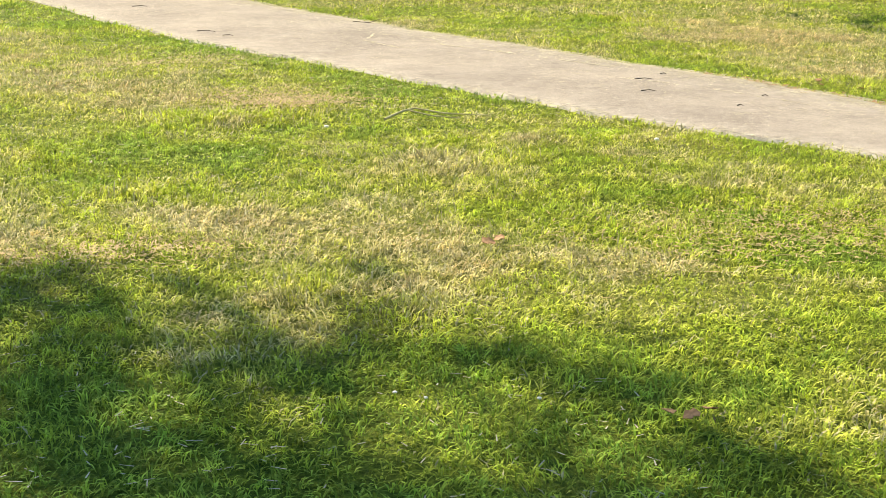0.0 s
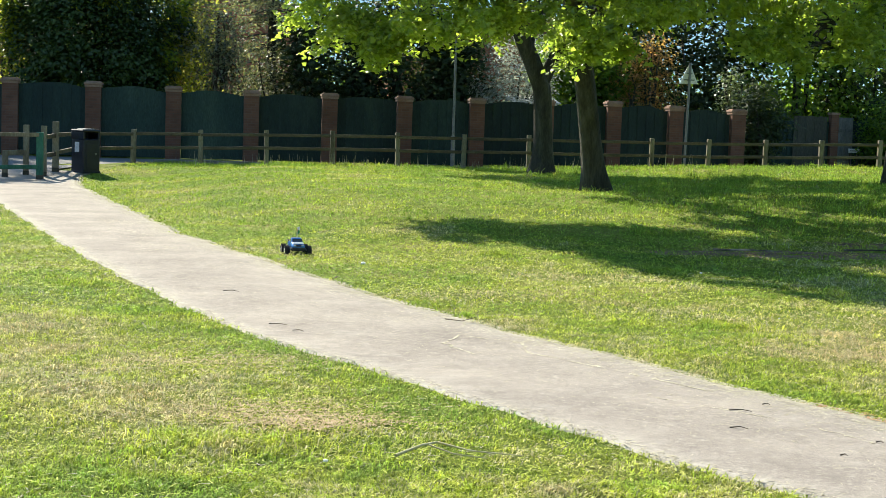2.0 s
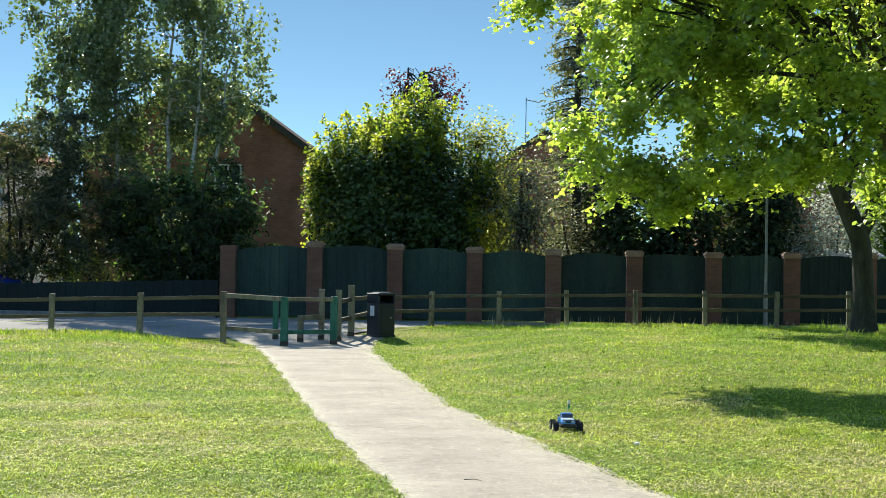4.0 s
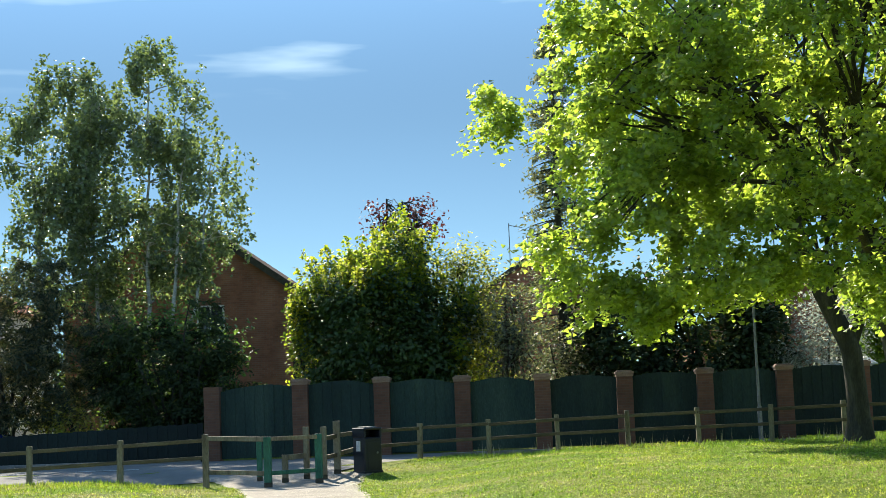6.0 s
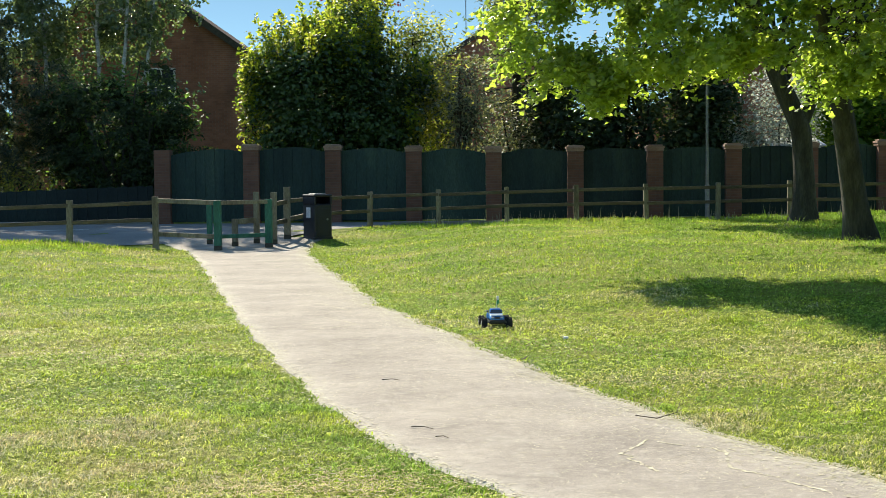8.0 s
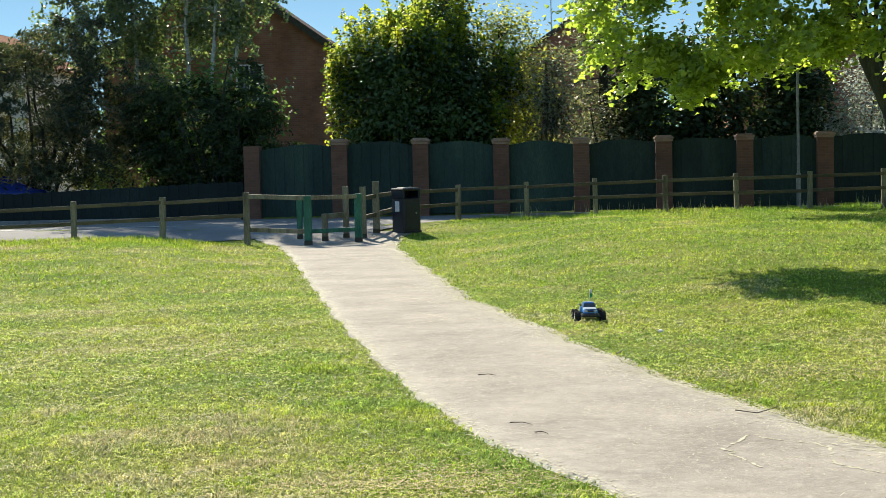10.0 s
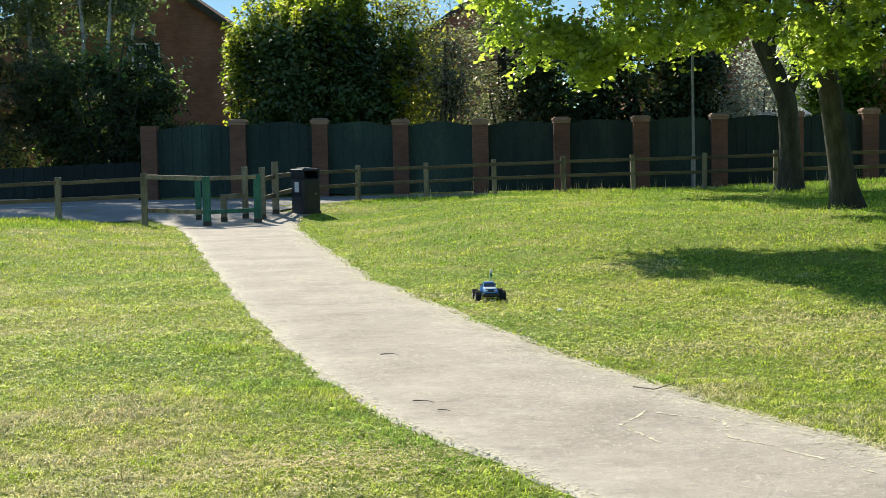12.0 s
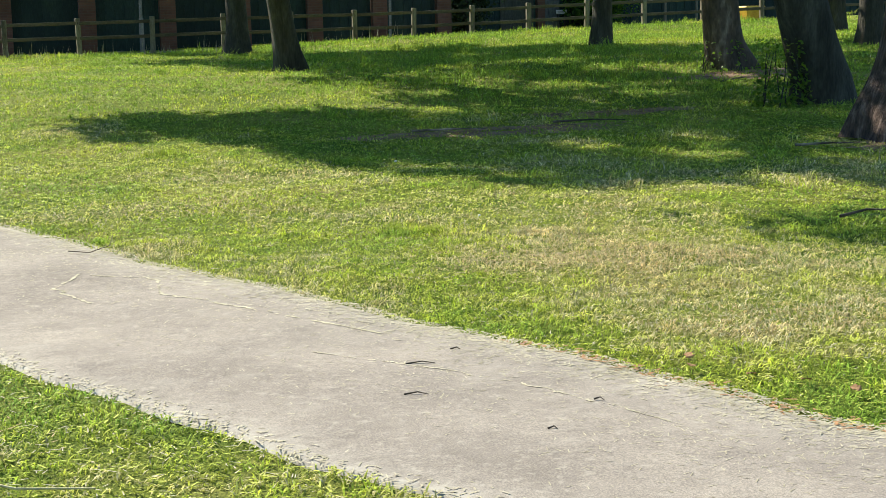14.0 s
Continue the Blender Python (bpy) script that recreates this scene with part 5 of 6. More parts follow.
def conifer(label, x, y, z0, h, r, leaf, tiers, per, size, lean=0.0, low=0.3):
    """Layered sweeping boughs round a straight stem."""
    t = empty("conifer", x, y, z0)
    tagged(t, label, "tree")
    v, q = tube(np.array([(0, 0, -0.1), (0, 0, h * 0.5), (lean, 0, h)]), [0.2, 0.12, 0.02], 8)
    array_mesh("trunk", v, q, M_bark, t, smooth=True)
    L, N, made = [], [], []
    for i in range(tiers):
        z = low + (h - low) * (i + rng.random()) / tiers
        for j in range(7):
            a = rng.uniform(0, 2 * np.pi)
            R = r * (1 - z / h) ** 0.75 * rng.uniform(0.7, 1.15) + 0.15
            s = np.array([lean * z / h, 0, z])
            e = s + np.array([R * math.cos(a), R * math.sin(a), -0.22 * R])
            c = bend(s, e, 6, 0.1 * R)
            made.append(tube(c, np.linspace(0.03, 0.006, 6), 4))
            w = rng.random(per)[:, None]
            p = s + (e - s) * w ** 0.7 + rng.normal(size=(per, 3)) * np.array([0.16, 0.16, 0.10]) * (0.5 + R * 0.4)
            p[:, 2] -= 0.1
            L.append(p)
            N.append(np.array([0, 0, 0.7]) + 0.5 * (p - s) / (R + 0.1) + rng.normal(size=p.shape) * 0.5)
    v, q = join(made)
    tagged(array_mesh("fine_branchwork", v, q, M_bark, t), kind="stuff")
    at = np.concatenate(L)
    leaves("crown", at, np.concatenate(N), size * rng.uniform(0.7, 1.3, len(at)), SPIKE, leaf, t)


bush("conifer", "broad dark evergreen conifer with drooping brownish tips", "tree", -18.1, 46.6, 0.2, (3.4, 2.0, 3.3), 3.3, 420, 98, 0.20, SPIKE * np.array([0.8, 1]), M_conifer, floor=1.3, hollow=0.5, ragged=0.25, reach=0.75)
conifer("dense dark evergreen conifer behind the low fence", -23.5, 48.5, 0.2, 7.6, 3.2, M_dark_leaf, 26, 60, 0.32)
bush("shrub", "dark evergreen shrub under the birch", "shrub", -12.6, 46.6, 0.2, (2.4, 1.3, 2.5), 2.3, 250, 84, 0.17, SPIKE * np.array([1.3, 1]), M_dark_leaf, floor=0.1, ragged=0.3, reach=0.62)
bush("shrub", "mixed green shrub lit from above", "shrub", -13.0, 47.8, 0.2, (2.4, 1.2, 2.2), 3.0, 150, 56, 0.19, OVAL, M_shrub, floor=0.2)
bush("shrub", "small pale green shrub behind the low fence", "shrub", -15.4, 45.4, 0.2, (0.9, 0.6, 0.8), 1.1, 40, 40, 0.11, OVAL, M_yellow, floor=0.1)
bush("laurel_tree", "dense rounded evergreen laurel tree with sunlit yellow-green top", "tree", -5.75, 47.2, 0.2, (2.6, 2.2, 3.45), 3.3, 600, 82, 0.17, OVAL, M_laurel, floor=0.3, hollow=0.5, ragged=0.16, sigma=(0.32, 0.32, 0.28), young=M_sunlit_young)
# the laurel's sunlit left edge, as a separate clump in the lit colour
bush("laurel_tree", "sunlit left edge of the laurel, added as a brighter clump", "tree", -8.35, 47.0, 0.2, (0.35, 0.5, 2.4), 3.2, 46, 40, 0.15, OVAL, M_sunlit_young, floor=1.2, sigma=(0.16, 0.3, 0.3))
tree("purple leaved plum tree behind the laurel", [(-5.9, 51.5, 0.3, 0.14), (-5.9, 51.5, 4, 0.11), (-5.8, 51.5, 9.0, 0.03)], (-5.2, 51.5, 8.3), (1.5, 0.6, 0.7), 22, 40, 0.15, OVAL, M_purple, M_bark, floor=4.0, limbs=8, sigma=(0.2, 0.3, 0.22), hollow=0.2, ragged=0.4)
tree("golden leaved shrub tree behind the wall", [(-3.2, 48.6, 0.3, 0.12), (-3.2, 48.6, 3, 0.09), (-3.2, 48.6, 5.6, 0.03)], (-3.05, 48.6, 4.3), (1.15, 0.8, 2.35), 190, 60, 0.14, OVAL, M_yellow, M_bark, floor=1.2, limbs=8)
tree("thin grey-green garden tree in front of the brick house", [(-1.75, 47.0, 0.3, 0.10), (-1.75, 47.0, 3, 0.07), (-1.7, 47.0, 5.0, 0.02)], (-1.7, 47.0, 3.7), (0.95, 0.7, 2.1), 90, 50, 0.12, OVAL, M_grey_leaf, M_bark_pale, floor=1.2, limbs=10, hollow=0.3, ragged=0.3)
conifer("open grey-green spruce behind the wall", 0.2, 50, 0.3, 14.5, 2.1, M_grey_leaf, 40, 40, 0.20)
bush("shrub", "dry pinkish grey shrub behind the wall", "shrub", 0.3, 48.0, 0.3, (1.1, 0.7, 1.5), 2.1, 60, 40, 0.12, OVAL, M_grey_leaf, floor=0.2)
for x, rx_, top in ((2.3, 1.6, 5.4), (4.7, 1.9, 6.2), (6.4, 0.9, 4.6)):
    bush("hedge_tree", "dark dense evergreen hedge tree behind the wall", "hedge", x, 48.3, 0.3, (rx_, 1.2, top / 2), top / 2 + 0.1, 150, 60, 0.21, OVAL, M_dark_leaf, floor=0.1, hollow=0.6, ragged=0.1)
bush("shrub", "silvery variegated shrub glowing in the sun", "shrub", 8.35, 47.2, 0.3, (1.15, 0.8, 2.2), 2.5, 120, 60, 0.12, OVAL, M_pale_leaf, floor=0.2)
bush("shrub", "copper leaved shrub behind the wall", "shrub", 13.2, 47.6, 0.3, (0.85, 0.7, 2.0), 2.7, 80, 50, 0.12, OVAL, M_orange, floor=0.2)
for x, y, rr, top, leaf in ((11.2, 49.2, 1.4, 4.8, M_maple2), (12.6, 52.5, 2.2, 7.6, M_dark_leaf), (16.0, 50, 2.4, 7.6, M_dark_leaf), (19.5, 49, 2.2, 6.8, M_maple2), (22.8, 50, 2.4, 7.6, M_dark_leaf), (26.2, 49, 2.3, 6.4, M_pale_leaf), (29.5, 50.5, 2.6, 7.4, M_maple2), (33.2, 51, 2.6, 7.0, M_dark_leaf), (37.0, 52, 3.0, 7.6, M_maple2)):
    bush("garden_tree", "leafy garden tree behind the far wall", "tree", x, y, 0.4, (rr, 1.6, top / 2), top / 2 + 0.2, 190, 46, 0.24, OVAL, leaf, floor=0.1, hollow=0.55, ragged=0.15, sigma=(0.5, 0.5, 0.4))

bush("shrub", "dark shrub spilling over the end of the wall", "shrub", 15.95, 43.9, 0.4, (0.85, 0.6, 1.25), 1.45, 90, 60, 0.13, OVAL, M_dark_leaf, floor=0.0, hollow=0.5, ragged=0.15, sigma=(0.28, 0.24, 0.28))
bush("shrub", "dark shrub growing over the garden gate", "shrub", 21.3, 45.3, 0.5, (0.95, 0.5, 1.3), 1.2, 90, 60, 0.13, OVAL, M_maple2, floor=0.0, hollow=0.5, ragged=0.15, sigma=(0.28, 0.24, 0.28))
bush("shrub", "small pale green shrub showing over the wall", "shrub", 15.4, 44.9, 0.4, (0.45, 0.35, 0.75), 2.5, 26, 46, 0.10, OVAL, M_birch, floor=1.6, sigma=(0.2, 0.2, 0.22))

# far belt of woods that closes the view
fx = rng.uniform(-90, 110, 1100)
fy = rng.uniform(92, 108, 1100)
fh = 4.6 + 1.6 * lumps(fx, 0 * fx, 0.25)
fC = np.stack([fx, fy, rng.random(1100) ** 0.7 * fh], 1)
f_at = spread(fC, 22, (1.2, 1.2, 0.9))
woods = leaves("far_woods", f_at, facing(f_at, (0, 150, -10), 0.6, 0.5, 0.6), rng.uniform(0.5, 0.9, len(f_at)), SPIKE * np.array([2, 1]), M_maple2, None)
tagged(woods, "distant belt of dark trees beyond the houses", "woods", kind="stuff")


# ---- radio controlled toy truck ----
def plain(name, colour, rough=0.4, metal=0.0, coat=0.0):
    m, n, l, b = shader(name, rough, metal, 0.5)
    r = ramp(n, [(0.35, tuple(0.82 * c for c in colour)), (0.65, colour)])
    l.new(noise_of(n, l, 30, 3, 0.6, None, False), r.inputs["Fac"])
    l.new(r.outputs["Color"], b.inputs["Base Color"])
    b.inputs["Coat Weight"].default_value = coat
    return m


M_shell_blue = plain("blue_lacquer", (0.07, 0.27, 0.66), 0.25, 0.0, 0.6)
M_shell_pale = plain("silver_blue_lacquer", (0.55, 0.64, 0.74), 0.25, 0.0, 0.6)
M_black = plain("black_plastic", (0.018, 0.018, 0.020), 0.45)
M_rim = plain("pale_plastic_rim", (0.62, 0.62, 0.60), 0.35)
M_flag_white = plain("white_cloth", (0.78, 0.78, 0.76), 0.8)
M_flag_green = plain("green_cloth", (0.02, 0.32, 0.12), 0.8)
M_flag_red = plain("red_cloth", (0.60, 0.03, 0.03), 0.8)
M_mast = plain("pale_flexible_rod", (0.62, 0.66, 0.32), 0.4)


def toy_truck(x, y, rz):
    """Facing its own +x; about 0.46 m long."""
    t = empty("toy_truck", x, y, g1(x, y) + 0.022, rz)
    tagged(t, "blue radio controlled toy monster truck with knobbly black tyres", "toy truck")
    bm = bmesh.new()
    box(bm, 0, 0, 0.085, 0.34, 0.11, 0.035, bevel=0.008)
    box(bm, 0.19, 0, 0.085, 0.05, 0.20, 0.03, bevel=0.008)
    box(bm, -0.19, 0, 0.085, 0.05, 0.20, 0.03, bevel=0.008)
    chassis = part("chassis", bm, M_black, t)
    for s in (-1, 1):
        for f in (0.145, -0.145):
            bm = bmesh.new()
            bar(bm, (f, s * 0.05, 0.09), (f, s * 0.13, 0.075), 0.03, 0.012)
            rod(bm, (f + 0.03, s * 0.06, 0.14), (f + 0.02, s * 0.12, 0.08), 0.011, seg=8)
            part("suspension_arm", bm, M_steel, chassis, "bare metal arm and damper")
    # shell: lofted cross-sections along x, as (x, half width, floor, top)
    prof = [(-0.225, 0.080, 0.125, 0.160), (-0.20, 0.092, 0.115, 0.178), (-0.09, 0.095, 0.11, 0.180), (-0.075, 0.088, 0.11, 0.215), (-0.055, 0.075, 0.11, 0.238), (0.03, 0.075, 0.11, 0.240), (0.045, 0.080, 0.11, 0.225), (0.10, 0.094, 0.11, 0.182), (0.19, 0.092, 0.115, 0.168), (0.225, 0.082, 0.12, 0.150)]
    def loft(rows):
        bm = bmesh.new()
        rings = []
        for px_, hw, z0, z1 in rows:
            rings.append([bm.verts.new(c) for c in ((px_, -hw, z0), (px_, -hw * 1.02, (z0 + z1) / 2), (px_, -hw * 0.86, z1), (px_, hw * 0.86, z1), (px_, hw * 1.02, (z0 + z1) / 2), (px_, hw, z0))])
        for a, b in zip(rings, rings[1:]):
            for i in range(6):
                bm.faces.new((a[i], b[i], b[(i + 1) % 6], a[(i + 1) % 6]))
        bm.faces.new(rings[0][::-1])
        bm.faces.new(rings[-1])
        bmesh.ops.recalc_face_normals(bm, faces=bm.faces)
        bmesh.ops.bevel(bm, geom=bm.edges[:], offset=0.004, segments=1, affect="EDGES")
        return bm
    shell = part("shell", loft(prof), M_shell_blue, t, "glossy blue pickup shell", smooth=False)
    bm = bmesh.new()
    box(bm, 0.155, 0, 0.1785, 0.12, 0.145, 0.008, bevel=0.003, m=pose(0, 0, 0, 0, 5.5, 0) @ Matrix.Translation((-0.013, 0, 0.014)))
    part("bonnet", bm, M_shell_pale, shell, "silvery white bonnet panel")
    bm = bmesh.new()
    box(bm, -0.012, 0, 0.2425, 0.078, 0.118, 0.006, bevel=0.002)
    part("roof_panel", bm, M_shell_pale, shell, "silvery white roof panel")
    bm = bmesh.new()
    v = [bm.verts.new(c) for c in ((0.048, -0.062, 0.2235), (0.048, 0.062, 0.2235), (0.098, 0.074, 0.187), (0.098, -0.074, 0.187))]
    bm.faces.new(v)
    bmesh.ops.translate(bm, verts=v, vec=(0.004, 0, 0.004))
    bmesh.ops.solidify(bm, geom=bm.faces[:], thickness=0.003)
    part("windscreen", bm, M_pane, shell, "dark tinted windscreen")
    for s in (-1, 1):
        bm = bmesh.new()
        box(bm, -0.012, s * 0.0815, 0.205, 0.075, 0.004, 0.032, bevel=0.001)
        part("side_window", bm, M_pane, shell)
        bm = bmesh.new()
        box(bm, 0.227, s * 0.055, 0.152, 0.008, 0.034, 0.016, bevel=0.002)
        part("headlight", bm, M_rim, shell, "clear headlight")
    bm = bmesh.new()
    box(bm, 0.228, 0, 0.145, 0.008, 0.07, 0.022, bevel=0.002)
    part("grille", bm, M_black, shell)
    bm = bmesh.new()
    bar(bm, (0.25, -0.09, 0.10), (0.25, 0.09, 0.10), 0.02, 0.03, bevel=0.006)
    for s in (-1, 1):
        bar(bm, (0.20, s * 0.05, 0.09), (0.25, s * 0.06, 0.10), 0.015, 0.015)
    part("front_bumper", bm, M_black, t)
    bm = bmesh.new()
    bar(bm, (-0.245, -0.085, 0.11), (-0.245, 0.085, 0.11), 0.02, 0.03, bevel=0.006)
    box(bm, -0.235, 0, 0.19, 0.05, 0.19, 0.012, bevel=0.004)
    for s in (-1, 1):
        bar(bm, (-0.21, s * 0.07, 0.12), (-0.235, s * 0.07, 0.19), 0.012, 0.02)
    part("rear_wing", bm, M_black, t)
    # wheels
    for s in (-1, 1):
        for f in (0.145, -0.145):
            bm = bmesh.new()
            c = Vector((f, s * 0.155, 0.07))
            prof_w = [(-0.032, 0.040), (-0.036, 0.060), (-0.026, 0.069), (0.026, 0.069), (0.036, 0.060), (0.032, 0.040)]
            rings = [[bm.verts.new(c + Vector((r * math.cos(a), o, r * math.sin(a)))) for a in np.linspace(0, 2 * math.pi, 20, endpoint=False)] for o, r in prof_w]
            for a, b in zip(rings, rings[1:] + rings[:1]):
                for i in range(20):
                    bm.faces.new((a[i], b[i], b[(i + 1) % 20], a[(i + 1) % 20]))
            for i in range(16):
                for side in (-1, 1):
                    ang = 2 * math.pi * (i + 0.5 * (side > 0)) / 16
                    m = Matrix.Translation(c) @ Matrix.Rotation(-ang, 4, "Y") @ Matrix.Translation((0.070, side * 0.018, 0)) @ Matrix.Rotation(side * 0.5, 4, "X")
                    box(bm, 0, 0, 0, 0.010, 0.030, 0.010, m=m)
            bmesh.ops.recalc_face_normals(bm, faces=bm.faces)
            wheel = part("wheel", bm, M_tyre, t, "knobbly black tyre")
            bm = bmesh.new()
            rod(bm, c + Vector((0, s * 0.020, 0)), c + Vector((0, s * 0.033, 0)), 0.041, 0.038, 16)
            rod(bm, c + Vector((0, s * 0.030, 0)), c + Vector((0, s * 0.040, 0)), 0.012, 0.010, 6)
            rim = part("rim", bm, M_rim, wheel, "pale dished rim")
            # black discs on the rim stand in for the shade inside its holes
            for k in range(5):
                a = 2 * math.pi * k / 5
                bm = bmesh.new()
                d = Vector((math.cos(a), 0, math.sin(a)))
                rod(bm, c + d * 0.024 + Vector((0, s * 0.031, 0)), c + d * 0.024 + Vector((0, s * 0.0345, 0)), 0.0075, seg=8)
                part("rim_hole_disc", bm, M_black, rim)
    # whip mast with a small flag
    mast = [(-0.10, 0.03, 0.18), (-0.105, 0.032, 0.25), (-0.12, 0.036, 0.31), (-0.155, 0.04, 0.355), (-0.20, 0.045, 0.375)]
    v, q = tube(bend(mast[0], mast[-1], 9, 0.09), np.full(9, 0.007), 6)
    array_mesh("mast", v, q, M_mast, t, smooth=True)
    def cloth(z0, z1, off, cols=8, u0=0.0, u1=1.0):
        bm = bmesh.new()
        rows = [[bm.verts.new((-0.185 - 0.004 + 0.15 * u, 0.045 + 0.012 * math.sin(7 * u) + off, z + 0.02 * u)) for u in np.linspace(u0, u1, cols)] for z in (z0, z1)]
        for i in range(cols - 1):
            bm.faces.new((rows[0][i], rows[0][i + 1], rows[1][i + 1], rows[1][i]))
        bmesh.ops.solidify(bm, geom=bm.faces[:], thickness=0.0015)
        return bm
    up = part("flag", cloth(0.325, 0.375, 0.0), M_flag_white, t, "small white and green flag with a red emblem")
    part("flag_lower_half", cloth(0.275, 0.325, 0.0), M_flag_green, up)
    part("flag_emblem", cloth(0.305, 0.345, -0.0025, 5, 0.3, 0.7), M_flag_red, up)
    return t


toy = toy_truck(-1.0, 14.75, -84)
toy.scale = (0.85, 0.85, 0.85)
toy.location.z -= 0.04


# ---- small litter on the ground ----
def stick(name, label, pts, r, mat, fork=None):
    base = np.array([pts[0][0], pts[0][1], 0.0])
    P = np.array([(x, y, g1(x, y) + 0.012 + h) for x, y, h in pts]) - base
    u = np.linspace(0, len(P) - 1, 4 * (len(P) - 1) + 1)
    P = np.stack([np.interp(u, np.arange(len(P)), P[:, k]) for k in range(3)], 1)
    got = [tube(P, np.linspace(r, r * 0.4, len(P)), 6, 0.1)]
    if fork:
        F = np.array([(x, y, g1(x, y) + 0.012 + h) for x, y, h in fork]) - base
        got.append(tube(F, np.linspace(r * 0.7, r * 0.3, len(F)), 5))
    v, q = join(got)
    t = array_mesh(name, v, q, mat, smooth=True)
    t.location = base
    tagged(t, label, "stick")


stick("twig", "forked straw-coloured twig lying on the lawn", [(-1.22, 3.62, 0.05), (-1.08, 3.74, 0.07), (-1.00, 3.78, 0.075), (-0.86, 3.66, 0.06), (-0.62, 3.60, 0.05)], 0.008, M_twig, [(-1.05, 3.76, 0.07), (-0.95, 3.60, 0.06), (-0.80, 3.55, 0.05)])
for a, b in (((-1.92, 10.45), (-1.78, 10.42)), ((-1.60, 8.30), (-1.46, 8.22)), ((-1.44, 7.95), (-1.36, 7.90)), ((0.86, 4.90), (0.98, 4.86)), ((0.69, 4.42), (0.78, 4.38)), ((1.13, 5.08), (1.17, 5.06)), ((1.35, 4.05), (1.38, 4.02)), ((1.02, 3.75), (1.05, 3.73))):
    mid = ((a[0] + b[0]) / 2 + 0.01, (a[1] + b[1]) / 2 + 0.012)
    stick("twig", "thin dark twig lying on the tarmac path", [(*a, 0.02), (*mid, 0.026), (*b, 0.02)], 0.0038, M_dark_twig)
stick("twig", "curved dark stem lying at the path edge", [(-0.18, 8.62, 0.03), (-0.06, 8.50, 0.03), (0.08, 8.60, 0.05), (0.14, 8.85, 0.09)], 0.0038, M_dark_twig)
stick("twig", "grey fallen branch on the shaded grass", [(4.9, 7.55, 0.05), (5.15, 7.60, 0.07), (5.45, 7.52, 0.06)], 0.012, M_bark_pale)

for a, b, c in (((6.3, 15.5, 0.03), (6.75, 15.42, 0.05), (7.25, 15.46, 0.03)), ((4.4, 15.25, 0.03), (4.9, 15.12, 0.05), (5.3, 15.2, 0.03)), ((7.5, 12.1, 0.03), (7.8, 11.9, 0.06), (8.1, 11.95, 0.04)), ((10.6, 18.9, 0.03), (11.1, 19.1, 0.05), (11.5, 19.05, 0.03))):
    stick("twig", "pale bare dead stick lying on trodden earth", [a, b, c], 0.016, M_bark_pale)

M_dead = grainy("dead_leaf", (0.26, 0.13, 0.055), (0.46, 0.26, 0.12), 20, 0.8, fine=60, bump=0.2)
M_red_leaf = grainy("red_dead_leaf", (0.20, 0.10, 0.045), (0.32, 0.18, 0.085), 20, 0.8, fine=60, bump=0.2)
M_petal = grainy("white_petal", (0.72, 0.72, 0.66), (0.82, 0.82, 0.78), 20, 0.7, bump=0)


def fallen_leaf(x, y, s, mat, label, h=0.04):
    at = np.array([[0, 0, 0.0]])
    ob = leaves("fallen_leaf", at, np.array([[rng.normal(0, 0.25), rng.normal(0, 0.25), 1.0]]), s, LOBED, mat, None, 0.15)
    me = ob.data
    bm = bmesh.new()
    bm.from_mesh(me)
    bmesh.ops.solidify(bm, geom=bm.faces[:], thickness=0.002)
    bm.to_mesh(me)
    bm.free()
    ob.location = (x, y, g1(x, y) + h)
    tagged(ob, label, "leaf")


fallen_leaf(-1.48, 1.06, 0.06, M_dead, "curled brown dead leaf on the lawn")
fallen_leaf(-1.42, 1.10, 0.045, M_dead, "curled brown dead leaf on the lawn")
fallen_leaf(-1.55, -0.86, 0.05, M_red_leaf, "reddish dead leaf on the shaded lawn")
fallen_leaf(-1.48, -0.83, 0.045, M_red_leaf, "reddish dead leaf on the shaded lawn")
fallen_leaf(-1.60, -0.82, 0.04, M_dead, "reddish dead leaf on the shaded lawn")
fallen_leaf(-0.80, 11.65, 0.07, M_dark_twig, "dark withered leaf at the path edge")
for x, y in ((1.95, 4.35), (2.1, 4.12), (2.25, 3.95), (2.02, 4.5), (2.35, 3.75)):
    fallen_leaf(x, y, 0.045, M_dead, "brown dead leaf at the path edge")


def daisy(x, y, s, h):
    t = empty("flower", x, y, g1(x, y))
    tagged(t, "small white flower head in the grass", "flower", "white flowers")
    bm = bmesh.new()
    rod(bm, (0, 0, 0), (0, 0, h), 0.0025, seg=5)
    part("stalk", bm, M_maple, t)
    bm = bmesh.new()
    bmesh.ops.create_icosphere(bm, subdivisions=1, radius=s, matrix=Matrix.Translation((0, 0, h)) @ Matrix.Diagonal((1, 1, 0.6, 1)))
    part("flower_head", bm, M_petal, t)


for x, y, s in ((0.06, 2.83, 0.026), (-1.54, 3.66, 0.026), (-0.35, 13.23, 0.055), (-2.27, -0.45, 0.014), (-2.20, -0.52, 0.012), (-1.9, -0.62, 0.014), (-3.0, -1.2, 0.018), (2.8, 9.0, 0.02), (1.7, 11.2, 0.025), (3.4, 12.8, 0.03)):
    daisy(x, y, s * 0.55, 0.034)

rng = np.random.default_rng(44)

# ---- grass: fine on the near lawn, coarser away from it ----
BARE = [(5.5, 15.2, 1.9, 0.42), (11.7, 19.9, 1.3, 0.7), (9.2, 12.0, 1.2, 0.6), (7.5, 16.4, 1.3, 0.3)]


def worn(x, y):
    b = 0 * x
    for cx, cy, rx0, ry0 in BARE:
        d = ((x - cx) / rx0) ** 2 + ((y - cy) / ry0) ** 2
        b = np.maximum(b, np.clip(1.4 - d, 0, 1))
    return b


